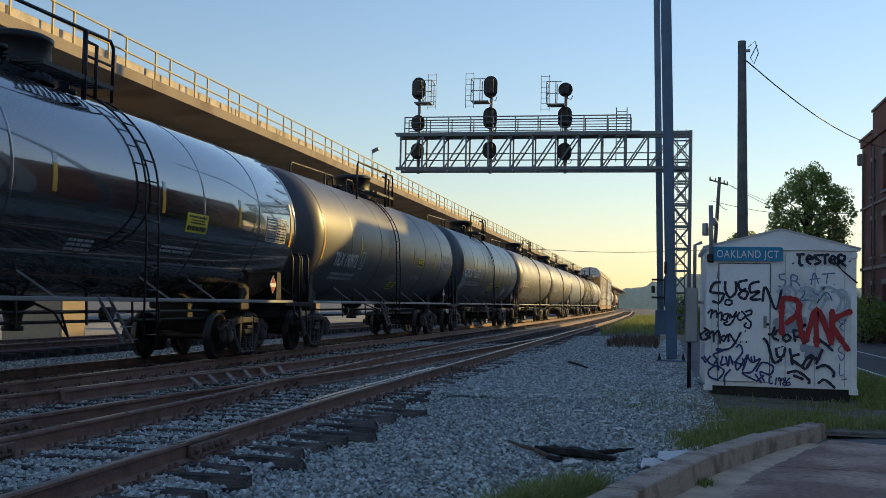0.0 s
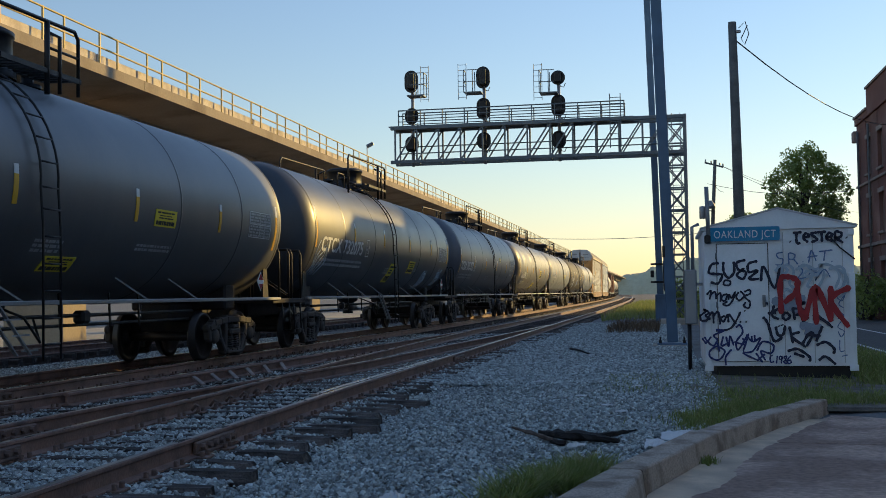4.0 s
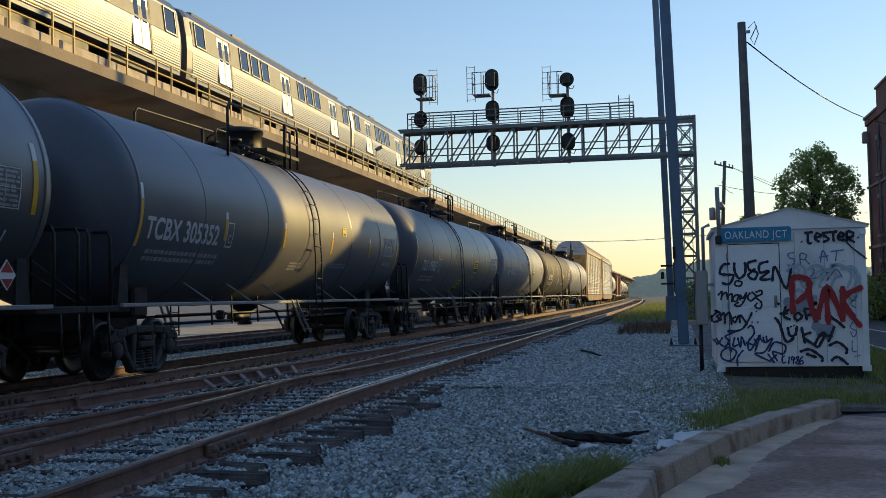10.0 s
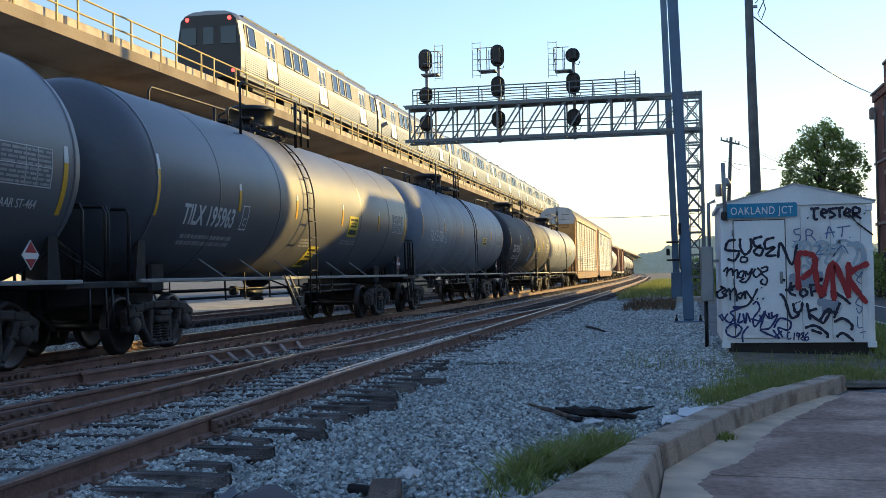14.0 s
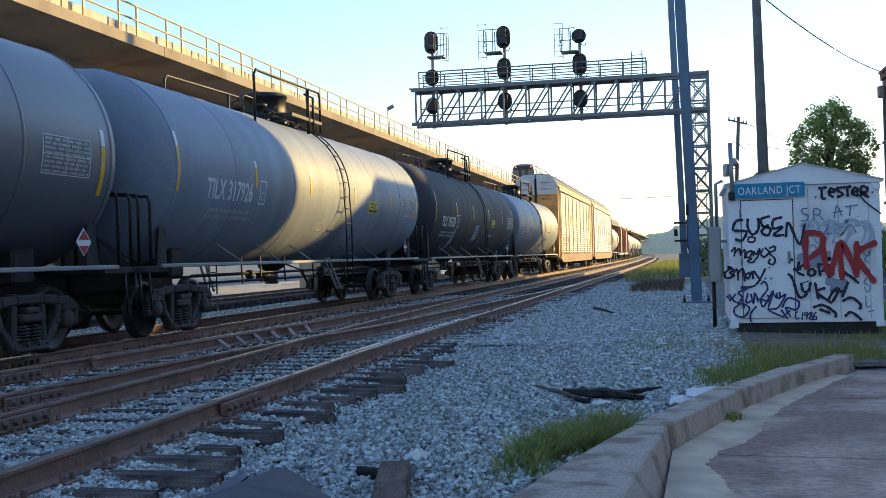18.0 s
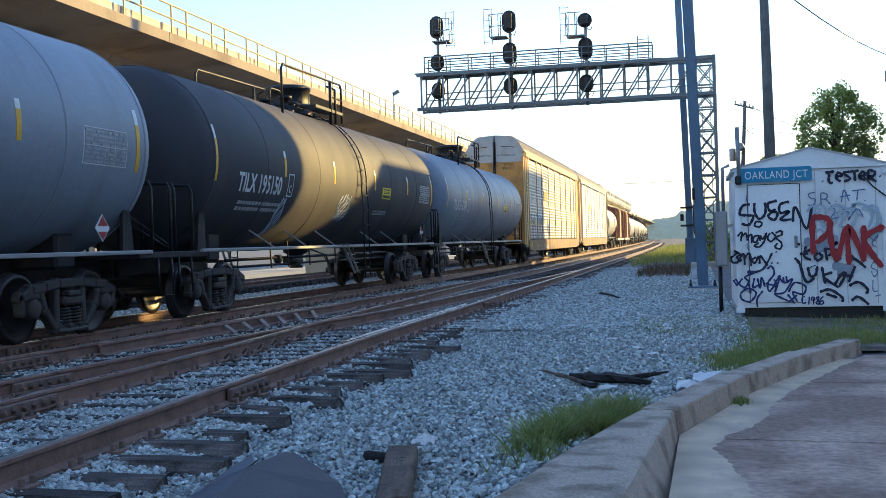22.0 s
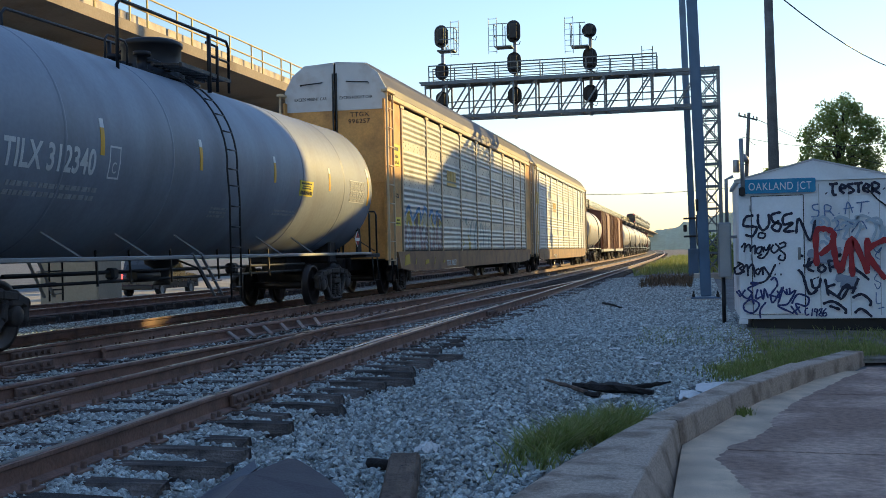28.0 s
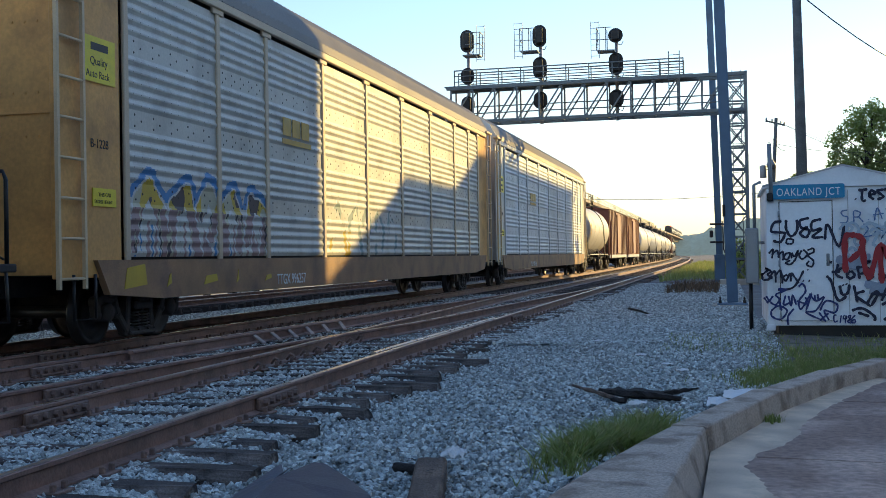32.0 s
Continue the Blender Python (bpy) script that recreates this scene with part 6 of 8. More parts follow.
M["taillight"] = lamp_mat("tail_light_glow", (0.9, 0.05, 0.03), 3.0)
M["signalred"] = lamp_mat("signal_lens_glow", (0.9, 0.35, 0.05), 2.0)
M["greenlamp"] = lamp_mat("green_lens_glow", (0.15, 0.8, 0.1), 3.0)
for k in range(6):
    metro_car(k == 0, k == 5)

# ---- signal gantry ----
GY = 49.0
gantry = thing("signal_gantry", "grey steel cantilever signal bridge over the tracks", "signal gantry")
X0, X1, ZB, ZT = -11.72, 0.95, 7.14, 8.66
for dy in (-0.5, 0.5):
    part("top_chord", Geo().beam((X0 - 0.2, GY + dy, ZT), (X1, GY + dy, ZT), 0.15, 0.15, bevel=0.01), M["truss"], gantry)
    part("bottom_chord", Geo().beam((X0 - 0.2, GY + dy, ZB), (X1, GY + dy, ZB), 0.15, 0.15, bevel=0.01), M["truss"], gantry)
    n = 12
    for k in range(n):
        xa = X0 + (0.2 - X0) * k / n
        xb = X0 + (0.2 - X0) * (k + 1) / n
        part("upright", Geo().beam((xa, GY + dy, ZB), (xa, GY + dy, ZT), 0.07), M["truss"], gantry)
        part("diagonal", Geo().beam((xa, GY + dy, ZB), (xb, GY + dy, ZT), 0.06), M["truss"], gantry)
        if dy > 0:
            part("cross_tie", Geo().beam((xa, GY - 0.5, ZT), (xb, GY + 0.5, ZT), 0.05), M["truss"], gantry)
            part("cross_tie", Geo().beam((xa, GY - 0.5, ZB), (xa, GY + 0.5, ZB), 0.06), M["truss"], gantry)
for z in (7.62, 7.92):
    part("conduit", Geo().tube([(X0, GY + 0.4, z), (0.2, GY + 0.4, z)], 0.028, 6), M["truss"], gantry)
part("walkway", Geo().box((10.9, 0.75, 0.05), (-6.6, GY, ZT + 0.10)), M["truss"], gantry)
for z in (0.30, 0.55, 0.80):
    for dy in (-0.42, 0.42):
        part("guard_rail", Geo().tube([(X0 + 0.15, GY + dy, ZT + z), (-1.55, GY + dy, ZT + z)], 0.022 if z < 0.8 else 0.03, 6), M["truss"], gantry)
for k in range(11):
    x = X0 + 0.15 + k * 1.002
    for dy in (-0.42, 0.42):
        part("guard_post", Geo().beam((x, GY + dy, ZT), (x, GY + dy, ZT + 0.82), 0.045), M["truss"], gantry)
g = Geo()
for x in (-2.15, -1.7):
    g.beam((x, GY - 0.6, 7.4), (x, GY - 0.6, 9.75), 0.04)
for q in range(9):
    g.beam((-2.15, GY - 0.6, 7.5 + q * 0.26), (-1.7, GY - 0.6, 7.5 + q * 0.26), 0.025)
part("ladder", g, M["truss"], gantry)
# mast: four legs with lacing
for x in (0.22, 1.0):
    for dy in (-0.45, 0.45):
        part("mast_leg", Geo().beam((x, GY + dy, -0.3), (x, GY + dy, 8.76), 0.13, bevel=0.01), M["truss"], gantry)
for k in range(9):
    za, zb = -0.1 + k * 0.95, 0.85 + k * 0.95
    for dy in (-0.45, 0.45):
        part("lacing", Geo().beam((0.22, GY + dy, za), (1.0, GY + dy, zb), 0.05), M["truss"], gantry)
        part("lacing", Geo().beam((1.0, GY + dy, za), (0.22, GY + dy, zb), 0.05), M["truss"], gantry)
        part("batten", Geo().beam((0.22, GY + dy, zb), (1.0, GY + dy, zb), 0.07), M["truss"], gantry)
part("footing", Geo().box((1.6, 1.6, 0.5), (0.6, GY, -0.25), None, 0.03), M["concrete"], gantry)
g = Geo()
for q in range(26):
    g.tube([(0.45, GY - 0.5, 0.6 + q * 0.3), (0.80, GY - 0.5, 0.6 + q * 0.3)], 0.012, 5)
for x in (0.45, 0.80):
    g.tube([(x, GY - 0.5, 0.4), (x, GY - 0.5, 8.8)], 0.016, 5)
part("mast_ladder", g, M["truss"], gantry)


def signal_head(parent, x, z, w, hgt):
    """A black backboard with rounded ends, its lamp unit behind and hoods in front."""
    pts = []
    r = w / 2
    for k in range(13):
        a = math.pi * k / 12
        pts.append((r * math.cos(a), hgt / 2 - r + r * math.sin(a)))
    for k in range(13):
        a = math.pi + math.pi * k / 12
        pts.append((r * math.cos(a), -hgt / 2 + r + r * math.sin(a)))
    b = part("backboard", Geo().prism(pts, 0.03, Matrix(((1, 0, 0, x), (0, 0, -1, GY + 0.1), (0, 1, 0, z), (0, 0, 0, 1)))), M["black"], parent, "black signal backboard")
    part("lamp_case", Geo().box((w * 0.5, 0.24, hgt * 0.72), (x, GY - 0.06, z), None, 0.04), M["black"], b)
    n = 2 if hgt > 0.8 else 1
    for k in range(n):
        zz = z + (k - (n - 1) / 2) * 0.38
        part("hood", Geo().lathe([(0.12, 0.0), (0.13, 0.3), (0.115, 0.3), (0.105, 0.0)], (x, GY + 0.13, zz), "y", 14), M["black"], b)


for x, zs in ((-11.08, ((10.86, 0.62, 1.02), (9.28, 0.62, 0.75), (8.00, 0.62, 0.75))), (-7.78, ((10.88, 0.62, 1.0), (9.47, 0.62, 0.98), (8.03, 0.62, 0.78))), (-4.43, ((10.70, 0.64, 0.64), (9.46, 0.62, 0.98), (7.94, 0.62, 0.80)))):
    s = thing("signal_mast", "railway signal with three black heads on the gantry", "railway signal", group="signals on the gantry")
    part("pipe", Geo().tube([(x + 0.02, GY + 0.24, 7.0), (x + 0.02, GY + 0.24, zs[0][0] + 0.1)], 0.075, 10), M["galv"], s)
    for z, w, hgt in zs:
        signal_head(s, x, z, w, hgt)
        g = Geo()
        g.tube([(x + 0.1, GY - 0.2, z - hgt / 2 + 0.05), (x + 0.14, GY - 0.25, z - hgt / 2 - 0.14), (x + 0.28, GY - 0.25, z - hgt / 2 - 0.18), (x + 0.36, GY - 0.3, z - hgt / 2 - 0.02)], 0.018, 5)
        part("cable_loop", g, M["black"], s)
    side = 1 if x < -10 else -1
    zc = zs[0][0]
    part("stand", Geo().box((0.75, 0.7, 0.05), (x + side * 0.35, GY - 0.4, zc - 0.78)), M["truss"], s)
    g = Geo()
    for xx in (0.35, 0.75):
        g.beam((x + side * xx, GY - 0.7, zc - 0.78), (x + side * xx, GY - 0.7, zc + 0.22), 0.035)
        g.beam((x + side * xx, GY - 0.1, zc - 0.78), (x + side * xx, GY - 0.1, zc + 0.22), 0.035)
    for zz in (-0.3, 0.22):
        g.beam((x + side * 0.1, GY - 0.7, zc + zz), (x + side * 0.75, GY - 0.7, zc + zz), 0.03)
        g.beam((x + side * 0.75, GY - 0.7, zc + zz), (x + side * 0.75, GY - 0.1, zc + zz), 0.03)
    tagged(part("cage", g, M["truss"], s), kind="stuff")
    g = Geo()
    for xx in (0.62, 0.98):
        g.beam((x + side * xx, GY - 0.75, zc - 1.1), (x + side * xx, GY - 0.75, zc + 0.5), 0.025)
    for q in range(7):
        g.beam((x + side * 0.62, GY - 0.75, zc - 1.0 + q * 0.24), (x + side * 0.98, GY - 0.75, zc - 1.0 + q * 0.24), 0.018)
    part("ladder", g, M["galv"], s)

# ---- blue steel poles ----
pole = thing("blue_pole", "tall blue steel pole on a bolted base plate", "pole", group="blue poles")
part("shaft", Geo().beam((0.18, 29.2, -0.12), (-0.16, 29.2, 12.5), 0.27, 0.27, up=(0, 1, 0), bevel=0.02), M["bluesteel"], pole)
part("base_plate", Geo().box((0.75, 0.7, 0.05), (0.17, 29.2, -0.16), None, 0.01), M["bluesteel"], pole)
for sx in (-0.3, 0.3):
    for sy in (-0.27, 0.27):
        part("anchor_bolt", Geo().lathe([(0.04, 0), (0.04, 0.06), (0.02, 0.06), (0.02, 0.14), (0, 0.14)], (0.17 + sx, 29.2 + sy, -0.14), "z", 8, False), M["steel"], pole)
part("footing", Geo().box((1.0, 1.0, 0.2), (0.17, 29.2, -0.27), None, 0.02), M["concrete"], pole)
part("junction_box", Geo().box((0.07, 0.08, 0.3), (0.0, 29.05, 2.2), None, 0.01), M["steel"], pole)
pole = thing("blue_pole", "tall slim blue pole with control boxes beside tracks", "pole", group="blue poles")
part("shaft", Geo().beam((-0.17, 53.0, -0.3), (-0.62, 53.0, 19.0), 0.30, 0.30, up=(0, 1, 0), bevel=0.03), M["bluesteel"], pole)
part("shaft_sleeve", Geo().box((0.48, 0.48, 1.5), (-0.20, 53.0, 0.3), None, 0.03), M["bluesteel"], pole)
part("control_box", Geo().box((0.16, 0.2, 0.32), (-0.55, 52.85, 2.0), None, 0.02), M["steel"], pole)
for z in (2.45, 1.62):
    part("bracket", Geo().beam((-0.62, 52.8, z), (0.02, 52.8, z), 0.09), M["steel"], pole)
part("conduit", Geo().tube([(0.14, 52.75, 0.0), (0.10, 52.75, 1.0), (-0.02, 52.75, 1.3), (-0.04, 52.75, 2.6)], 0.035, 6), M["steel"], pole)

# ---- wooden pole with its cable ----
pole = thing("utility_pole", "dark weathered wooden utility pole behind the cabin", "utility pole")
part("shaft", Geo().tube([(1.79, 27.0, -0.3), (1.755, 27.0, 3.5), (1.71, 27.0, 7.52)], 0.15, 14, r2=0.095), M["wood"], pole)
part("bracket", Geo().box((0.12, 0.06, 0.07), (1.84, 26.95, 7.28), None, 0.01), M["galv"], pole)
g = Geo()
g.tube([(1.85, 26.9, 7.35), (2.0, 26.9, 7.5), (2.08, 26.9, 7.2), (1.98, 26.9, 6.95), (1.9, 26.9, 7.1), (2.05, 26.9, 7.4)], 0.012, 5)
part("wire_loop", g, M["black"], pole)
cable = thing("overhead_cable", "thin black cable from the pole to the building", "cable")
part("wire", Geo().tube([(1.82 + 9.0 * k / 10, 27.0 + 29.0 * k / 10, 7.05 + 1.9 * k / 10 - 4 * 0.55 * (k / 10) * (1 - k / 10)) for k in range(11)], 0.016, 5), M["black"], cable)
cable = thing("overhead_cable", "thin grey wire hung across the tracks", "cable")
part("wire", Geo().tube([(-14.0 + 18.0 * k / 12, 120.0, 7.1 - 0.3 * math.sin(math.pi * k / 12) + 0.12 * k / 12) for k in range(13)], 0.03, 5), M["galv"], cable)
part("strand", Geo().tube([(-14.0, 120, 7.1), (-60, 150, 9.0)], 0.03, 5), M["galv"], cable)

# ---- far utility pole with crossarm and transformer ----
pole = thing("utility_pole", "leaning grey utility pole with crossarm and transformer", "utility pole")
part("shaft", Geo().tube([(2.85, 75, -0.3), (3.12, 75, 4.5), (3.42, 75, 9.75)], 0.16, 10, r2=0.11), M["wood"], pole)
part("crossarm", Geo().beam((2.75, 75, 9.6), (3.95, 75, 9.25), 0.1), M["wood"], pole)
for k in (0.05, 0.35, 0.8, 0.97):
    part("insulator", Geo().lathe([(0.03, 0), (0.06, 0.06), (0.04, 0.1), (0.06, 0.14), (0, 0.2)], (2.75 + 1.2 * k, 75, 9.64 - 0.35 * k), "z", 8), M["galv"], pole)
part("transformer", Geo().lathe([(0, 0), (0.2, 0.0), (0.22, 0.05), (0.22, 0.75), (0.2, 0.8), (0, 0.84)], (2.55, 74.9, 5.9), "z", 14), M["galv"], pole)
part("street_light", Geo().lathe([(0.1, 0.5), (0.2, 0.35), (0.3, 0.2), (0.3, 0.0), (0, -0.05)], (3.05, 74.6, 6.55), "z", 12), M["galv"], pole)
part("arm", Geo().beam((2.55, 74.9, 6.5), (3.1, 75, 6.4), 0.06), M["galv"], pole)
for a, b, sag in (((3.9, 75, 9.3), (9.8, 62.5, 5.2), 0.3), ((2.9, 75, 8.2), (9.9, 62.5, 6.4), 0.4), ((3.2, 75, 8.4), (3.9, 74.8, 7.6), 0.2), ((3.9, 75, 9.3), (30, 160, 11), 0.8)):
    part("wire", Geo().tube([Vector(a).lerp(Vector(b), k / 8) - Vector((0, 0, sag * math.sin(math.pi * k / 8))) for k in range(9)], 0.014, 4), M["black"], pole)

# ---- relay cabin ----
CX0, CX1, CY0, CY1, CZ0, CZ1 = 0.66, 3.02, 18.95, 22.0, -0.06, 2.17
cabin = thing("relay_cabin", "white sheet-metal relay cabin covered in graffiti on gravel", "cabin")
CW = CX1 - CX0
part("skid_base", Geo().box((CW - 0.25, 2.9, 0.22), ((CX0 + CX1) / 2 + 0.05, 20.5, -0.17), None, 0.01), M["black"], cabin)
part("front_wall", Geo().box((CW, 0.06, CZ1 - CZ0), ((CX0 + CX1) / 2, CY0 + 0.03, (CZ0 + CZ1) / 2), None, 0.006), M["cabin"], cabin)
part("back_wall", Geo().box((CW, 0.06, CZ1 - CZ0), ((CX0 + CX1) / 2, CY1 - 0.03, (CZ0 + CZ1) / 2), None, 0.006), M["cabin"], cabin)
for x in (CX0 + 0.03, CX1 - 0.03):
    part("side_wall", Geo().box((0.06, CY1 - CY0 - 0.124, CZ1 - CZ0), (x, (CY0 + CY1) / 2, (CZ0 + CZ1) / 2), None, 0.006), M["cabin"], cabin)
part("roof", Geo().prism([(-CW / 2 - 0.05, 0), (-CW / 2 - 0.05, 0.05), (0, 0.33), (CW / 2 + 0.05, 0.05), (CW / 2 + 0.05, 0)], CY1 - CY0 + 0.1, pose((CX0 + CX1) / 2, CY1 + 0.05, CZ1 + 0.004, 90, 0, 0)), M["cabin"], cabin)
part("roof_edge", Geo().beam((CX0 - 0.06, CY0 - 0.055, CZ1 + 0.04), ((CX0 + CX1) / 2, CY0 - 0.055, CZ1 + 0.345), 0.03, 0.03).beam(((CX0 + CX1) / 2, CY0 - 0.055, CZ1 + 0.345), (CX1 + 0.06, CY0 - 0.055, CZ1 + 0.04), 0.03, 0.03), M["cabinroof"], cabin)
fy = CY0 - 0.001
for x in (CX0 + 0.045, CX1 - 0.045):
    part("corner_strip", Geo().box((0.10, 0.02, 1.5), (x, CY0 - 0.012, CZ0 + 0.75), None, 0.004), M["cabin"], cabin)
    part("lift_lug", Geo().box((0.10, 0.05, 0.10), (x, CY0 - 0.03, CZ1 - 0.07), None, 0.01), M["cabin"], cabin)
    part("foot_plate", Geo().box((0.14, 0.03, 0.10), (x, CY0 - 0.02, CZ0 - 0.03), None, 0.008), M["cabin"], cabin)
for x in (1.94, 2.40, 2.86):
    part("panel_joint", Geo().box((0.012, 0.008, CZ1 - CZ0 - 0.1), (x - 0.02, CY0 - 0.004, (CZ0 + CZ1) / 2), None, 0.002), M["cabinroof"], cabin)
door = part("door", Geo().box((0.80, 0.03, 1.92), (1.27, CY0 - 0.014, 0.98), None, 0.006), M["cabin"], cabin)
for a, b in (((0.86, 0.02), (0.86, 1.95)), ((1.68, 0.02), (1.68, 1.95)), ((0.86, 1.95), (1.68, 1.95)), ((0.86, 0.02), (1.68, 0.02)), ((0.86, 2.0), (1.68, 2.0))):
    part("door_gap", Geo().beam((a[0], CY0 - 0.004, a[1]), (b[0], CY0 - 0.004, b[1]), 0.012, 0.012), M["black"], cabin)
for z in (0.25, 0.95, 1.75):
    part("hinge", Geo().tube([(0.85, CY0 - 0.03, z - 0.05), (0.85, CY0 - 0.03, z + 0.05)], 0.014, 8), M["galv"], door)
part("handle", Geo().box((0.03, 0.05, 0.16), (1.60, CY0 - 0.05, 1.0), None, 0.01).box((0.05, 0.02, 0.2), (1.60, CY0 - 0.03, 1.0), None, 0.006), M["galv"], door)
for q in range(16):
    part("louvre", shared("louvre", M["cabin"], lambda: Geo().prism([(0, 0), (0.02, 0.0), (0, 0.028)], 0.26, pose(0, 0, 0, 0, -90, 0))), M["cabin"], door, at=pose(1.52, CY0 - 0.03, 0.14 + q * 0.038, 0, 0, 0) @ pose(0, 0, 0, 0, 0, -90) @ pose(0, 0, 0, 0, 0, 0))
sign = thing("station_sign", "blue metal name sign with white letters on the cabin", "sign")
pts = []
for cx, cz, a0 in ((0.53, 0.085, 0), (-0.53, 0.085, 90), (-0.53, -0.085, 180), (0.53, -0.085, 270)):
    for q in range(5):
        a = radians(a0 + q * 22.5)
        pts.append((cx + 0.03 * math.cos(a), cz + 0.03 * math.sin(a)))
SX, SZ = 1.31, 2.105
face = lambda x, z, y=CY0 - 0.055: Matrix(((1, 0, 0, x), (0, 0, -1, y), (0, 1, 0, z), (0, 0, 0, 1)))
part("plate", Geo().prism(pts, 0.012, face(SX, SZ)), M["signblue"], sign)
me = text_mesh("OAKLAND JCT", 0.175, M["white"], 0.74, 1.12)
wid = max(v.co.x for v in me.vertices) - min(v.co.x for v in me.vertices)
me.transform(Matrix.Diagonal((0.98 / wid, 1, 1, 1)))
part("lettering", me, M["white"], sign, at=face(SX - 0.49, SZ - 0.062, CY0 - 0.068))
for x in (-0.45, 0.45):
    part("standoff", Geo().box((0.05, 0.06, 0.05), (SX + x, CY0 - 0.028, SZ)), M["galv"], sign)
# conduit mast and service boxes at the cabin's side
mast = thing("conduit_mast", "grey service conduit clamped to the cabin corner", "conduit")
part("pipe", Geo().tube([(0.74, CY0 - 0.06, 1.95), (0.72, CY0 - 0.06, 2.9)], 0.035, 8), M["galv"], mast)
part("weather_head", Geo().box((0.1, 0.1, 0.14), (0.72, CY0 - 0.06, 2.03), None, 0.02), M["black"], mast)
meter = thing("meter_box", "grey electric meter box beside the cabin on conduit", "meter box")
part("case", Geo().box((0.22, 0.3, 0.95), (0.45, 20.0, 1.08), None, 0.02), M["galv"], meter)
part("conduit", Geo().tube([(0.42, 20.0, 0.6), (0.42, 20.0, -0.22)], 0.035, 8), M["black"], meter)
part("conduit", Geo().tube([(0.5, 20.0, 1.55), (0.5, 20.0, 2.3), (0.62, 20.0, 2.35)], 0.03, 8), M["galv"], meter)
part("clamp", Geo().beam((0.45, 20.0, 1.3), (0.68, 20.0, 1.3), 0.05), M["galv"], meter)
# corner strap wire at the cabin's top right
part("cable_drop", Geo().tube([(2.66, CY0 - 0.03, 2.02), (2.8, CY0 - 0.04, 1.85), (3.03, CY0 - 0.02, 1.66)], 0.012, 5), M["black"], cabin)

# ---- graffiti on the cabin: ribbons of spray paint, in units of its front (u 0..100 across, v 0..100 down) ----
def uv(u, v):
    return CX0 + CW * u / 100.0, CZ1 - (CZ1 - CZ0) * v / 100.0


LAYER = [0]


def stroke(g, pts, width, y):
    """A flat ribbon through smoothed points."""
    p = [Vector(uv(*q)) for q in pts]
    out = []
    for i in range(len(p) - 1):
        a, b, c, d = p[max(i - 1, 0)], p[i], p[i + 1], p[min(i + 2, len(p) - 1)]
        for k in range(6):
            t = k / 6
            out.append(0.5 * ((2 * b) + (c - a) * t + (2 * a - 5 * b + 4 * c - d) * t * t + (3 * b - a - 3 * c + d) * t ** 3))
    out.append(p[-1])
    vs, fs = [], []
    for i, q in enumerate(out):
        d = (out[min(i + 1, len(out) - 1)] - out[max(i - 1, 0)])
        d = d.normalized() if d.length > 1e-6 else Vector((1, 0))
        n = Vector((-d.y, d.x)) * width * 0.5 * (0.85 + 0.15 * math.sin(i * 1.7)) * (0.6 if i in (0, len(out) - 1) else 1)
        vs += [(q.x + n.x, y, q.y + n.y), (q.x - n.x, y, q.y - n.y)]
    for i in range(len(out) - 1):
        fs.append((2 * i, 2 * i + 1, 2 * i + 3, 2 * i + 2))
    g.add(vs, fs)


def tag(strokes, key, width, label):
    LAYER[0] += 1
    y = CY0 - 0.032 - 0.0012 * LAYER[0]
    for k, s in enumerate(strokes):
        g = Geo()
        stroke(g, s, width, y - 0.0001 * k)
        part("graffiti_stroke", g, M[key], cabin, label)
    return None


# faint and background layers first
tag([[(54, 38), (52, 30), (56, 26), (60, 31), (57, 40), (62, 43), (66, 36), (64, 28), (69, 27), (72, 34), (69, 42), (76, 42), (80, 33), (77, 27), (84, 27), (90, 34), (87, 44)],
     [(88, 30), (94, 34), (95, 44), (90, 50), (84, 46)], [(50, 48), (56, 44), (60, 52), (54, 58)]], "sprayfaint", 0.05, "pale blue sprayed outline")
tag([[(63, 27), (66, 31), (63, 36), (69, 35), (72, 29)], [(70, 31), (76, 33), (74, 38), (80, 30), (84, 36)]], "sprayblue", 0.022, "blue sprayed scrawl")
tag([[(90, 46), (88, 50), (91, 53), (93, 49), (89, 55), (92, 58)], [(89, 60), (92, 64), (88, 66)], [(90, 68), (88, 72), (92, 75), (90, 79), (88, 75)], [(89, 81), (89, 89), (92, 89)], [(90, 93), (94, 92)]], "sprayblue", 0.018, "thin blue vertical writing")
tag([[(53, 17), (49, 18), (50, 21), (53, 22), (52, 26), (48, 26)], [(57, 26), (57, 18), (61, 19), (60, 22), (57, 22)], [(60, 22), (63, 26)], [(70, 25), (72, 16), (75, 24)], [(69, 21), (76, 20)], [(80, 24), (81, 16)], [(77, 17), (86, 16)], [(85, 24), (85.5, 24.6)], [(66, 24), (66.4, 24.4)]], "sprayblue", 0.024, "blue block-letter writing")
tag([[(58, 9), (58.5, 9.6)], [(60, 3), (66, 2.5)], [(62.5, 3), (62.5, 10), (65, 10.5)], [(67, 6.5), (71, 5.5), (68.5, 3.5), (67, 7), (70, 10)], [(76, 3), (72, 4), (76, 8), (72, 10)], [(76, 3), (82, 2.6)], [(79, 3), (79.2, 10)], [(82, 7), (86, 5.5), (84, 3.5), (82, 7.5), (86, 9.5)], [(88, 10), (88, 3), (92, 4), (91, 7), (88, 7), (93, 11)], [(95, 7), (95.5, 7.6)]], "sprayblack", 0.05, "black sprayed tag")
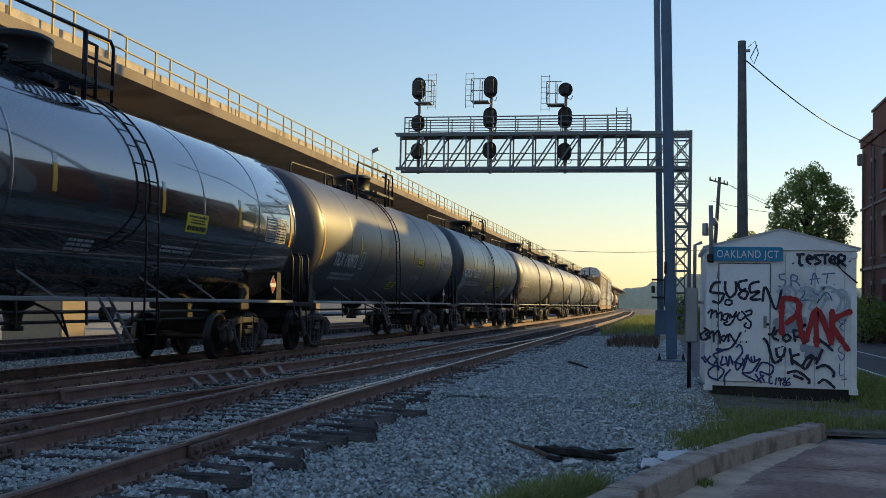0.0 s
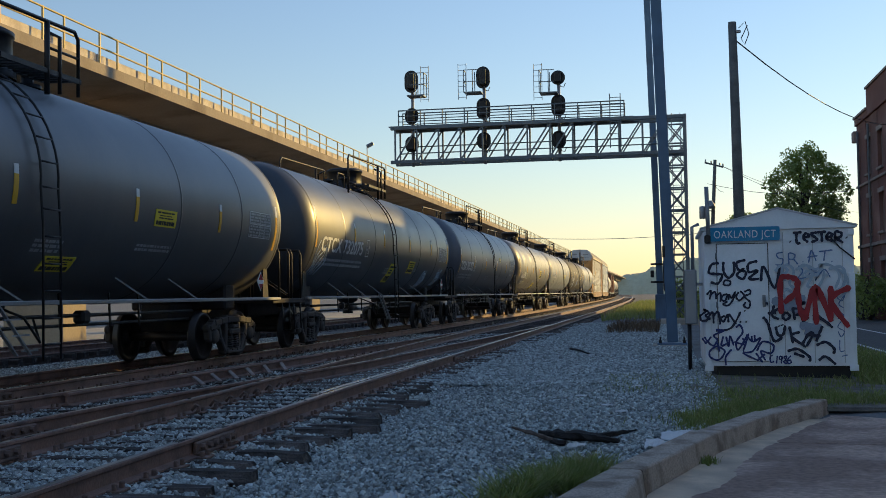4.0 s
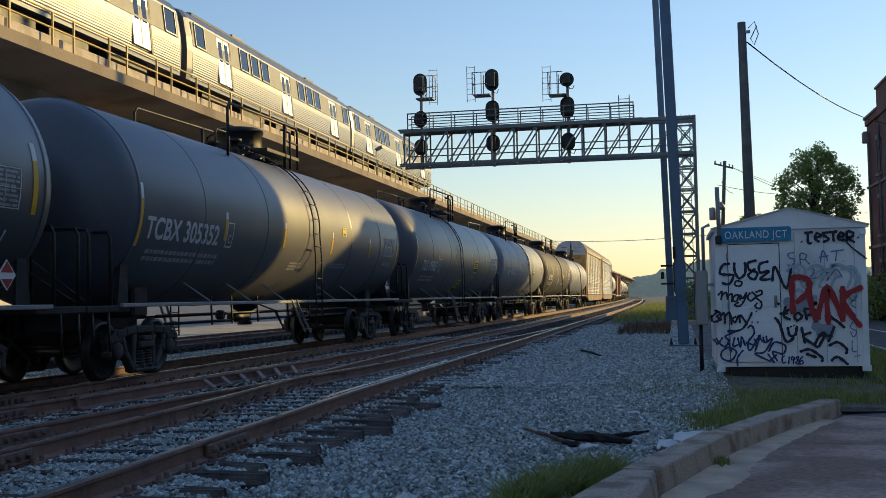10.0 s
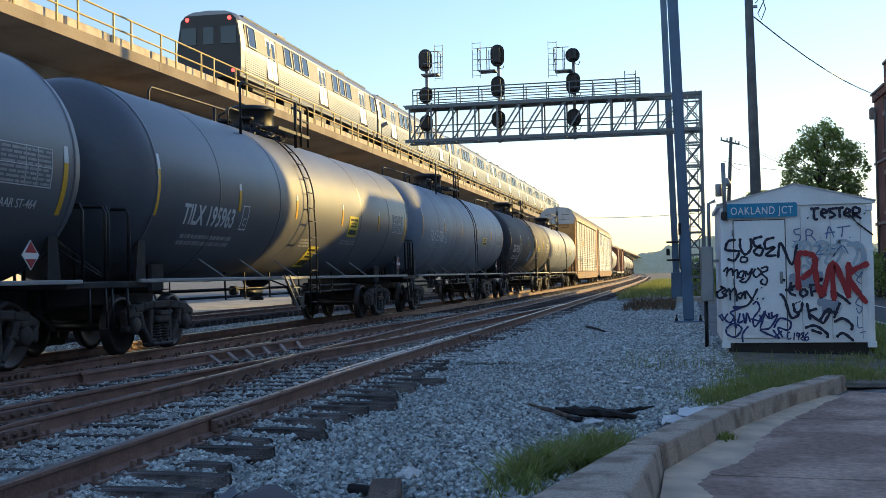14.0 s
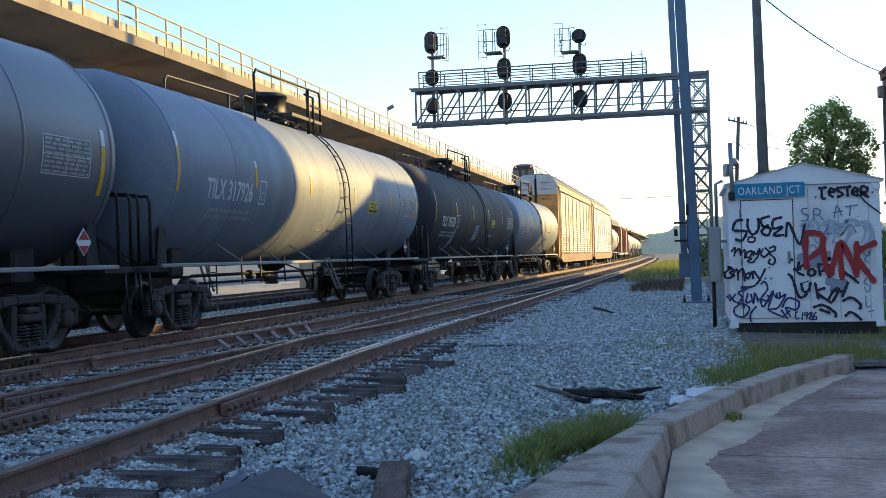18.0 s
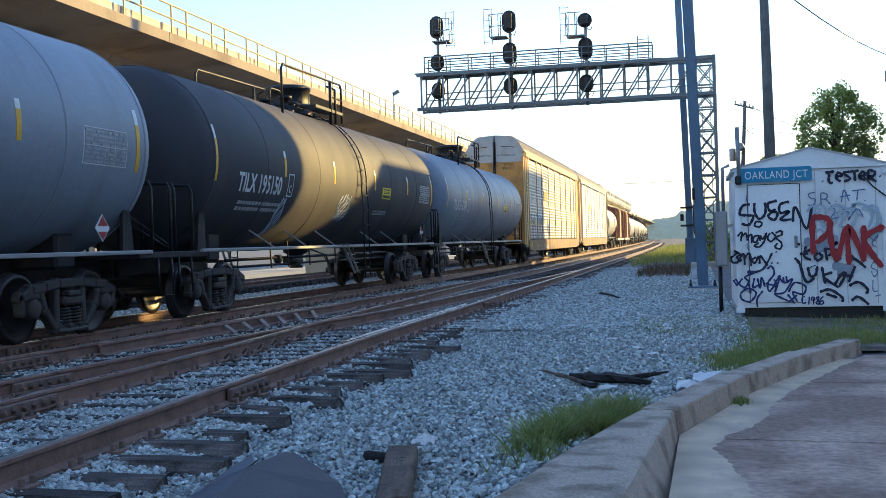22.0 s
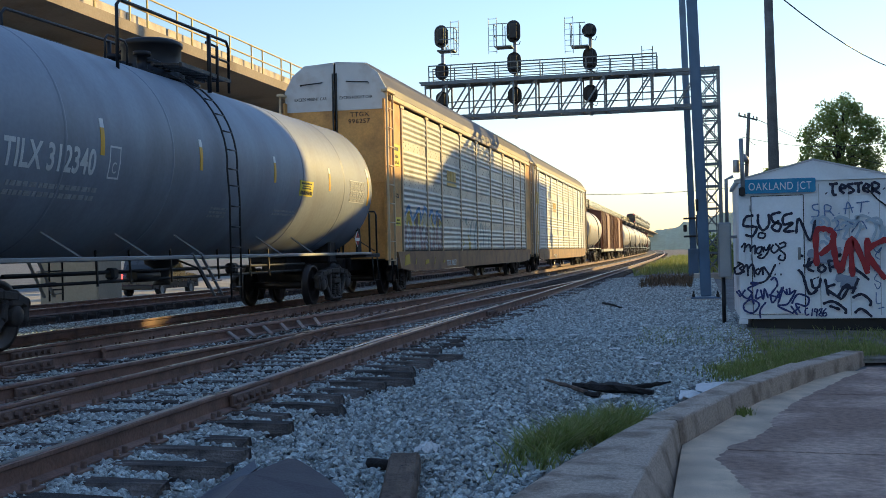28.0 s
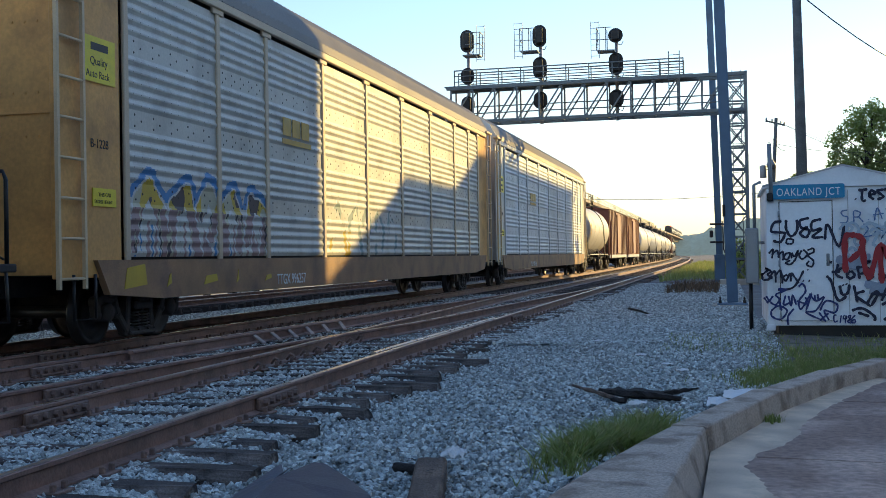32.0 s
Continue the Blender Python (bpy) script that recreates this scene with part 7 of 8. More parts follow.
tag([[(10, 24), (5, 25), (3, 31), (8, 32), (12, 33), (9, 39), (4, 38)], [(13, 23), (13, 30), (16, 35), (20, 31), (20, 23)], [(28, 22), (22, 24), (23, 29), (28, 31), (26, 36), (22, 33), (27, 28)], [(36, 23), (30, 25), (30, 31), (36, 30), (30, 36), (37, 36)], [(38, 38), (40, 27), (47, 43), (51, 26)]], "sprayblack", 0.05, "black sprayed tag")
tag([[(47.6, 31), (51, 26.9), (55.8, 29.9), (53.1, 33.8)], [(61.2, 29.9), (68, 26.9), (74.8, 29.9), (78.9, 26.2), (74.8, 35.2)], [(83, 29.9), (91.2, 28.3), (93.9, 35.2), (91.2, 43.4), (85.7, 46.2)], [(66.7, 33.1), (69.4, 30.8), (73.5, 33.8), (68, 35.2)], [(50.3, 46.2), (53.7, 49.7)], [(78.9, 35.2), (82.3, 33.8)]], "sprayfaint", 0.05, "pale blue sprayed haze")
tag([[(45, 52), (61, 56)], [(50, 56), (64, 59)], [(63, 70), (78, 73)], [(66, 75), (75, 77)], [(60, 50), (67, 52)]], "sprayshade", 0.15, "grey-blue spray shading")
tag([[(1.1, 47.3), (4.1, 44.3), (3.1, 50.9)], [(3.1, 48.4), (6.8, 45.1), (7.5, 50.6)], [(7.5, 48.4), (10.6, 46.2), (10.3, 52.6)], [(15.2, 46.9), (12.2, 47.9), (11.2, 51), (13.6, 51.7), (15.6, 47.3), (16.1, 51.2)], [(16.3, 46.9), (18, 49.8), (20.4, 45.5), (19, 51), (15.6, 55.3), (12.2, 54.5), (15.2, 52.4)], [(22.9, 45.5), (21.1, 49), (23.1, 51.7), (26.5, 48.3), (23.8, 44.8)], [(26.5, 45.5), (30.2, 44.1), (30.5, 46.9), (26.8, 49), (30.3, 53.1), (29.3, 57.2), (25.9, 55.9), (27.5, 53.1)], [(12.7, 39), (14, 36.8), (17.4, 37.7), (16.6, 40.4), (13.3, 40.3), (12.7, 39)], [(26.3, 59.2), (26.9, 59.7)]], "sprayblack", 0.036, "navy handwriting on the door")
tag([[(-4.4, 63.4), (0.3, 59.3), (-1.4, 58.1), (2.4, 60.3), (0, 62.8), (3, 64.8), (-2.7, 66.5), (-3.5, 61.4)], [(0, 67.2), (4.8, 60), (5.4, 68.6)], [(5.4, 63), (8.8, 60), (9.8, 69.4)], [(13.1, 62.8), (10.3, 64.8), (12.2, 67.2), (15, 62.1), (15.4, 67.9)], [(15.8, 61.4), (20.7, 69.2)], [(23.9, 60), (17.1, 71.9), (6.8, 74.1)], [(23.1, 67.3), (23.9, 67.7)], [(26.9, 67.3), (27.8, 67.7)]], "sprayblack", 0.04, "navy handwriting on the door")
tag([[(-2.7, 79.3), (0.3, 83.7)], [(-1.2, 78.3), (1.4, 82.8)], [(3.5, 78.2), (1.4, 82.1), (5, 84.8), (7.6, 80.7), (5.4, 77.2), (12.5, 73.8), (6.8, 73.1)], [(2, 89.2), (6.8, 85.5), (12.5, 89), (8.4, 95.3), (2.7, 93.4), (2, 89.2)], [(7.5, 82.1), (9, 89.2)], [(11.7, 77.9), (10.3, 84.8), (13.9, 83.4)], [(13.6, 78.2), (15.2, 85.5), (16.3, 77.9), (18.6, 84.8)], [(20.4, 71.7), (23.1, 69.7), (24.8, 75.2), (20.4, 82.1), (21.8, 87.9), (28.6, 76.6), (24.8, 89.2)], [(27.2, 76.8), (31.6, 82.1), (36.7, 79.3), (31.3, 89), (24.8, 90.3), (34.3, 95.6)], [(34, 89), (38.1, 82.1), (45.2, 84.8), (43.5, 90.6), (36.7, 89), (39.7, 95.9)], [(17.1, 87.6), (13.1, 93.1), (13.1, 99.4)], [(30.7, 77.9), (31.2, 82.1)], [(32.7, 77.2), (33.1, 81.4)], [(33.3, 90.3), (37.7, 97.2)], [(34, 96.1), (39.5, 91)], [(8.2, 75.9), (9, 73.1)], [(18.8, 82.1), (26.5, 84.1), (24.5, 79.3)]], "sprayblue2", 0.036, "navy blue interlaced tag")
tag([[(44.6, 92.1), (42.7, 93.4), (43.3, 97.2), (45.4, 96.4)], [(47.6, 92.4), (46.9, 98.2)], [(50.9, 93.4), (49.3, 92.8), (49, 94.8), (50.9, 94.8), (50.6, 93.1), (50.1, 98.2)], [(53.1, 95.2), (52, 93.4), (53.7, 92.8), (52.8, 95.6), (51.7, 97), (53.6, 98.1), (53.9, 96.1), (52.8, 95.6)], [(56.6, 92.4), (54.4, 95.2), (54.7, 97.9), (56.6, 97.5), (56.1, 95.6), (54.4, 96.4)]], "sprayblue2", 0.026, "small navy date")
tag([[(40.5, 53.9), (42.4, 54.5)], [(41.9, 61.4), (47.6, 61.1)], [(46.3, 55.6), (44.9, 63), (49.3, 65.8)], [(51.7, 56.6), (45.4, 60.3)], [(54.1, 60.6), (51.7, 63.6), (53.7, 66.3), (56.7, 63.9), (54.4, 60.6)], [(58.5, 57.2), (59.9, 66.6)], [(58.2, 58.1), (65, 58.6), (65.6, 61.1), (60.1, 63)], [(68.8, 60), (64.8, 62.5), (68.3, 65), (64.5, 67.7)], [(71.6, 62.8), (78.9, 66.9), (84.6, 72.4)], [(74.8, 63.3), (80.5, 68.3)], [(61.8, 54.5), (66.7, 53.9), (62.9, 56.1)]], "sprayblack", 0.05, "dark sprayed letters")
tag([[(38.6, 64.1), (41.6, 68.3), (45.7, 81.5), (51.4, 78.8)], [(47.1, 71), (48.4, 77.4), (52, 76.6), (53.3, 70.3)], [(49, 70.5), (49.4, 71.3)], [(51.2, 69.7), (51.6, 70.5)], [(56.1, 71), (58.2, 83.4)], [(62.9, 75.2), (57.1, 78.2), (66.7, 86.2)], [(64.2, 84.3), (68.7, 76.6), (71.6, 76.8), (66.9, 85.9)], [(77.8, 71), (75.6, 76.6), (73.5, 82.3)], [(73.5, 85.1), (79.6, 82.6), (85.2, 87.6), (84.4, 91.2)], [(54.4, 89.2), (61.2, 87.6), (68.8, 93.4), (68.6, 96.7)], [(58.5, 90.6), (65.6, 93.4)], [(74.8, 96.1), (79.2, 93.1), (86, 98.9)], [(66.7, 77.2), (76.5, 78.2)]], "sprayblack", 0.052, "dark sprayed letters")
tag([[(51, 62), (51, 38), (56, 35), (62, 38), (61, 46), (53, 54)], [(62, 38), (63, 56), (66, 67)], [(66, 67), (73, 42)], [(74, 70), (74, 42), (84, 68)], [(84, 42), (83, 68)], [(97, 43), (84, 52), (95, 72)]], "sprayred", 0.105, "large red sprayed letters")

# ---- brick building ----
bld = thing("brick_building", "old dark red brick building with stone trim", "building")
BX, BY1, BY0, BH = 10.15, 62.0, 48.0, 9.75
WIN = [(58.7 - 3.05 * k) for k in range(4)]
LEV = ((0.6, 2.5), (3.9, 5.75), (6.95, 8.7))
# street wall built in piers and bands round the window openings
part("wall", Geo().box((12.0, 0.5, BH + 0.5), (BX + 6.0, BY1 - 0.25, BH / 2 - 0.25), None, 0.02), M["brick"], bld)
edges = [BY1 - 0.5]
for y in WIN:
    edges += [y + 0.6, y - 0.6]
edges.append(BY0)
for k in range(0, len(edges) - 1, 2):
    part("brick_pier", Geo().box((0.45, edges[k] - edges[k + 1], BH + 0.5), (BX + 0.225, (edges[k] + edges[k + 1]) / 2, BH / 2 - 0.25)), M["brick"], bld)
for y in WIN:
    zs = [-0.5]
    for a, b in LEV:
        zs += [a, b]
    zs.append(BH)
    for k in range(0, len(zs), 2):
        part("brick_band", Geo().box((0.43, 1.2, zs[k + 1] - zs[k]), (BX + 0.235, y, (zs[k] + zs[k + 1]) / 2)), M["brick"], bld)
    for a, b in LEV:
        w = part("window", Geo().box((0.04, 1.16, b - a - 0.02), (BX + 0.26, y, (a + b) / 2)), M["glass"], bld)
        part("window_frame", Geo().box((0.08, 0.07, b - a), (BX + 0.22, y, (a + b) / 2)).box((0.08, 1.18, 0.07), (BX + 0.22, y, (a + b) / 2)).box((0.08, 0.06, b - a), (BX + 0.22, y - 0.57, (a + b) / 2)).box((0.08, 0.06, b - a), (BX + 0.22, y + 0.57, (a + b) / 2)), M["stonetrim"], w)
        part("window_sill", Geo().box((0.3, 1.4, 0.12), (BX + 0.05, y, a - 0.06), None, 0.01), M["stonetrim"], w)
        part("lintel", Geo().box((0.06, 1.5, 0.22), (BX - 0.01, y, b + 0.11), None, 0.01), M["stonetrim"], w)
for z, t in ((3.35, 0.16), (6.5, 0.12)):
    part("string_course", Geo().box((0.14, BY1 - BY0, t), (BX - 0.03, (BY0 + BY1) / 2, z), None, 0.01), M["stonetrim"], bld)
part("parapet", Geo().box((0.6, 3.6, 0.35), (BX + 0.2, BY1 - 1.8, BH + 0.17), None, 0.02), M["brick"], bld)
part("parapet", Geo().box((0.6, BY1 - 3.6 - BY0, 1.35), (BX + 0.2, (BY1 - 3.6 + BY0) / 2, BH + 0.67), None, 0.02), M["brick"], bld)
part("coping", Geo().box((0.75, BY1 - 3.6 - BY0, 0.12), (BX + 0.2, (BY1 - 3.6 + BY0) / 2, BH + 1.4), None, 0.01), M["stonetrim"], bld)
part("coping", Geo().box((0.75, 3.7, 0.12), (BX + 0.2, BY1 - 1.8, BH + 0.4), None, 0.01), M["stonetrim"], bld)
part("cornice_bracket", Geo().box((0.35, 0.5, 0.6), (BX - 0.1, BY1 - 0.3, BH - 0.6), None, 0.05), M["stonetrim"], bld)
part("roof", Geo().box((11.5, BY1 - BY0 - 0.6, 0.3), (BX + 6.0, (BY0 + BY1) / 2, BH - 0.2)), M["asphalt"], bld)
part("rear_wall", Geo().box((0.4, BY1 - BY0 - 0.52, BH + 0.4), (BX + 12.0, (BY0 + BY1) / 2, BH / 2 - 0.3)), M["brick"], bld)
part("end_wall", Geo().box((11.4, 0.4, BH + 1.85), (BX + 6.2, BY0 + 0.2, BH / 2 + 0.42)), M["brick"], bld)
for y in (BY1 - 0.9, BY1 - 3.9):
    part("downpipe", Geo().tube([(BX - 0.1, y, -0.3), (BX - 0.1, y, BH - 0.4)], 0.06, 8), M["wood"], bld)


# plain unseen neighbours along the street added for shade, alley between the first two
for name, label, x0, y0, y1, top in (("warehouse", "unseen tall plain building along the street, added for shade and bounce light", BX, -40.0, 41.8, 15.2), ("brick_block", "unseen plain brick block added to shade the train", 18.0, 66.0, 90.0, 16.0)):
    nb = thing(name, label, "building")
    part("wall", Geo().box((12.0, y1 - y0, top + 0.5), (x0 + 6.0, (y0 + y1) / 2, top / 2 - 0.25), None, 0.03), M["bouncewhite"] if name == "warehouse" else M["brick"], nb)
    part("coping", Geo().box((12.2, y1 - y0 + 0.2, 0.12), (x0 + 6.0, (y0 + y1) / 2, top + 0.05), None, 0.01), M["stonetrim"], nb)

# ---- trees, weeds, grass ----
def leaves(g, rng, centre, r, count, size):
    for _ in range(count):
        while True:
            p = Vector((rng.uniform(-1, 1), rng.uniform(-1, 1), rng.uniform(-1, 1)))
            if 0.25 < p.length < 1.0:
                break
        p = Vector(centre) + Vector((p.x * r[0], p.y * r[1], p.z * r[2]))
        s = size * rng.uniform(0.6, 1.3)
        e = Euler((rng.uniform(-1.2, 1.2), rng.uniform(-1.2, 1.2), rng.uniform(0, 6.3))).to_matrix()
        q = [p + e @ Vector(v) * s for v in ((-0.5, 0, 0), (0, -0.32, 0.06), (0.55, 0, 0), (0, 0.32, 0.06))]
        g.add([tuple(v) for v in q], [(0, 1, 2), (0, 2, 3)])


def tree(name, at, height, crown_r, crown_z, label, seed, clumps=70, per=55, leaf=0.22):
    rng = random.Random(seed)
    t = thing(name, label, "tree", at)
    part("trunk", Geo().tube([(0, 0, -0.3), (0.05, 0, height * 0.25), (-0.05, 0.1, height * 0.5), (0.1, 0, height * 0.8)], 0.24, 10, r2=0.06), M["bark"], t)
    g, lg = Geo(), Geo()
    for k in range(clumps):
        while True:
            p = Vector((rng.uniform(-1, 1), rng.uniform(-1, 1), rng.uniform(-1, 1)))
            if p.length < 1:
                break
        p = p.normalized() * (p.length ** 0.5)
        taper = 1.0 - 0.35 * max(p.z, 0)
        c = (p.x * crown_r[0] * taper, p.y * crown_r[1] * taper, crown_z + p.z * crown_r[2])
        rr = rng.uniform(0.32, 0.62)
        leaves(g, rng, c, (rr, rr, rr * 0.8), per, leaf)
        if k % 4 == 0:
            lg.tube([(0, 0, height * 0.3 + rng.uniform(0, height * 0.3)), (c[0] * 0.5, c[1] * 0.5, c[2] - 0.6), c], 0.06, 5, r2=0.015)
    tagged(part("branching", lg, M["bark"], t), kind="stuff")
    part("crown", g, M["leaf"], t)
    return t


tree("tree", (8.45, 70.0, -0.3), 10.6, (2.5, 2.4, 3.0), 7.3, "leafy green tree with an uneven crown by the street", 4, 210, 64, 0.18)
tree("tree", (5.3, 78.0, -0.3), 6.0, (1.5, 1.5, 1.4), 5.2, "small bushy tree beside the larger tree", 8, 70, 60, 0.24)
tree("bush", (9.4, 56.0, -0.3), 2.6, (0.9, 4.0, 0.9), 1.2, "dark shrub against the brick building", 9, 60, 45, 0.18)
tree("bush", (0.9, 62.0, -0.3), 2.4, (1.0, 2.2, 0.9), 0.9, "sunlit scrub beside the gantry foot", 10, 36, 45, 0.2)


def blades(name, count, place, h0, h1, seed, label, mat_key="grass", lean=0.5, wide=1.0):
    rng = np.random.RandomState(seed)
    pos = place(rng, count)
    n = len(pos)
    h = rng.uniform(h0, h1, n)
    a = rng.uniform(0, 2 * np.pi, n)
    b = rng.uniform(0, 2 * np.pi, n)
    w = (0.003 + 0.004 * rng.uniform(0, 1, n)) * wide
    ln = h * rng.uniform(0.1, lean * 1.6, n)
    d = np.stack([np.cos(a), np.sin(a), 0 * a], -1)
    e = np.stack([np.cos(b), np.sin(b), 0 * b], -1)
    up = np.array([0, 0, 1.0])
    p0 = pos - d * w[:, None]
    p1 = pos + d * w[:, None]
    mid = pos + up * (h * 0.55)[:, None] + e * (ln * 0.35)[:, None]
    p2, p3 = mid + d * (w * 0.8)[:, None], mid - d * (w * 0.8)[:, None]
    p4 = pos + up * h[:, None] + e * ln[:, None]
    v = np.stack([p0, p1, p2, p3, p4], 1).reshape(-1, 3)
    k = np.arange(n) * 5
    quads = np.stack([k, k + 1, k + 2, k + 3], -1).tolist()
    tris = np.stack([k + 3, k + 2, k + 4], -1).tolist()
    me = bpy.data.meshes.new(name)
    me.from_pydata(v.tolist(), [], [tuple(q) for q in quads] + [tuple(q) for q in tris])
    me.materials.append(M[mat_key])
    return tagged(new(name, me), label, "grass", kind="stuff")


def tuft(centres, spread):
    def place(rng, n):
        c = np.array(centres)[rng.randint(0, len(centres), n)]
        q = rng.normal(0, 1, (n, 2)) * np.array(spread)
        return np.stack([c[:, 0] + q[:, 0], c[:, 1] + q[:, 1], np.full(n, GZ)], -1)
    return place


def keep_off(fn):
    def place(rng, n):
        p = fn(rng, n)
        lim = np.array([polyline([(2.5, -1.62), (5.4, -1.04), (7.75, -0.6), (8.2, -0.48), (10.45, 0.2), (13.8, 1.6)], b) for b in p[:, 1]])
        return p[(p[:, 0] < lim) | (p[:, 1] > 14.2)]
    return place


def patchy(fn):
    """Thins a field of blades to uneven patches."""
    def place(rng, n):
        p = fn(rng, n)
        v = np.array([noise.noise((a * 1.6, b * 1.1, 0.3)) + 0.5 * noise.noise((a * 5, b * 4, 0.7)) for a, b in p[:, :2]])
        side = 0.9 * np.clip((p[:, 0] - 0.45) / 1.0, -0.4, 0.4) if p[:, 1].mean() > 12 else 0.25
        return p[v + side > rng.uniform(-0.3, 0.4, len(p))]
    return place


near_tuft = keep_off(tuft([(-0.68, 8.15), (-0.82, 7.75), (-0.74, 7.95), (-0.92, 7.45), (-0.98, 7.2), (-0.60, 8.45), (-1.06, 6.9), (-0.85, 7.9)], (0.085, 0.17)))
blades("grass_tuft", 11000, patchy(patchy(near_tuft)), 0.03, 0.23, 1, "green and straw grass tuft against the kerb", lean=1.0)
verge = keep_off(tuft([(0.75, 13.2), (1.0, 14.0), (0.6, 12.6), (1.4, 14.7), (1.0, 13.6), (1.8, 14.9), (0.45, 12.0)], (0.25, 0.40)))
blades("grass_patch", 15000, patchy(verge), 0.03, 0.13, 2, "short green weeds between gravel and kerb")


def strip(x0, x1, y0, y1, off=True):
    def place(rng, n):
        x, y = rng.uniform(x0, x1, n), rng.uniform(y0, y1, n)
        p = np.stack([x, y, np.array([ground_height(a, b) for a, b in zip(x, y)])], -1)
        if off:
            p = p[~((x > CX0 - 0.05) & (x < CX1 + 0.05) & (y > CY0 - 0.1) & (y < CY1 + 0.1))]
        return p
    return place


blades("grass_fringe", 1800, strip(1.9, 4.5, 14.0, 14.7), 0.05, 0.15, 12, "green grass overhanging the slab's far edge")


def trodden(fn):
    """Wears the grass off the bare patch by the cabin door."""
    def place(rng, n):
        p = fn(rng, n)
        bare = np.clip((p[:, 1] - 15.4) / 1.2, 0, 1) * np.clip((2.6 - p[:, 0]) / 0.8, 0, 1)
        return p[rng.uniform(0, 1, len(p)) > 0.93 * bare]
    return place


blades("grass_strip", 13000, trodden(patchy(patchy(strip(0.3, 4.5, 14.2, 19.4)))), 0.03, 0.14, 3, "green grass in front of the relay cabin")
blades("grass_strip", 9000, strip(3.0, 4.6, 17.0, 40.0), 0.08, 0.25, 4, "green grass between cabin and street", wide=2)
blades("sparse_weeds", 900, strip(-0.9, 0.9, 15.5, 19.0), 0.03, 0.10, 5, "sparse weeds in gravel near the cabin")
blades("dry_weeds", 1300, strip(-2.0, -0.2, 38.0, 47.0, False), 0.1, 0.42, 6, "dry brown weeds beside the blue poles", "dryweed", wide=2)
blades("field_grass", 12000, strip(-3.2, 4.0, 56.0, 140.0, False), 0.2, 0.6, 7, "sunlit yellow-green grass along the railway", wide=3)
blades("kerb_weed", 160, tuft([(0.31, 9.78)], (0.04, 0.07)), 0.02, 0.09, 8, "small green weed at the kerb foot")
for o in ("kerb_weed",):
    bpy.data.objects[o].location = (0.03, 0, SLAB_Z - GZ)

# ---- rubbish on the gravel ----
log = thing("charred_timber", "split charred timber lying across the gravel", "timber", (0, 0, 0))
def splinter(pts, radii, seed):
    """A split, angular piece of timber along the points."""
    vs, fs, m = [], [], 6
    rng = random.Random(seed)
    pts = [Vector(p) for p in pts]
    rows = []
    for i in range(len(pts) - 1):
        for q in range(4):
            rows.append((pts[i].lerp(pts[i + 1], q / 4), radii[i] + (radii[i + 1] - radii[i]) * q / 4))
    rows.append((pts[-1], radii[-1]))
    for p, rr in rows:
        for k in range(m):
            a = k * 2 * math.pi / m + 0.3
            e = rr * rng.uniform(0.6, 1.3)
            vs.append((p.x + 0.25 * e * math.cos(a), p.y + 1.2 * e * math.cos(a), p.z + 0.75 * e * math.sin(a)))
    for i in range(len(rows) - 1):
        for k in range(m):
            fs.append((i * m + k, i * m + (k + 1) % m, (i + 1) * m + (k + 1) % m, (i + 1) * m + k))
    fs += [tuple(range(m))[::-1], tuple(range((len(rows) - 1) * m, len(rows) * m))]
    return Geo().add(vs, fs)


part("splinter", splinter([(-1.50, 11.0, -0.17), (-1.28, 10.7, -0.18), (-1.02, 10.25, -0.19)], (0.012, 0.03, 0.025), 1), M["oldwood"], log, "grey split end", at=pose(0, 0, 0.03))
part("splinter", splinter([(-1.2, 10.65, -0.17), (-1.0, 10.45, -0.165), (-0.7, 10.35, -0.17), (-0.42, 10.2, -0.185)], (0.02, 0.06, 0.055, 0.03), 2), M["charred"], log, at=pose(0, 0, 0.03))
part("splinter", splinter([(-0.62, 10.4, -0.17), (-0.45, 10.55, -0.16), (-0.28, 10.8, -0.16)], (0.03, 0.032, 0.01), 3), M["charred"], log, at=pose(0, 0, 0.03))
part("splinter", splinter([(-1.04, 10.2, -0.20), (-0.9, 10.12, -0.195)], (0.03, 0.04), 4), M["charred"], log, at=pose(0, 0, 0.03))


def crumple(name, at, w, l, hgt, seed, mk, label, cat="paper"):
    rng = random.Random(seed)
    vs, fs, n = [], [], 6
    for j in range(n + 1):
        for i in range(n + 1):
            e = min(i, j, n - i, n - j) / n
            vs.append((at[0] + (i / n - 0.5) * w + rng.uniform(-0.02, 0.02) * w, at[1] + (j / n - 0.5) * l + rng.uniform(-0.02, 0.02) * l, at[2] + hgt * (rng.uniform(0.0, 0.5) + e)))
    for j in range(n):
        for i in range(n):
            k = j * (n + 1) + i
            fs.append((k, k + 1, k + n + 2, k + n + 1))
    b = len(vs)
    vs += [(x, y, z - 0.006) for x, y, z in vs]
    fs += [tuple(q + b for q in f[::-1]) for f in fs[:n * n]]
    return solid(name, Geo().add(vs, fs), M[mk], label, cat)


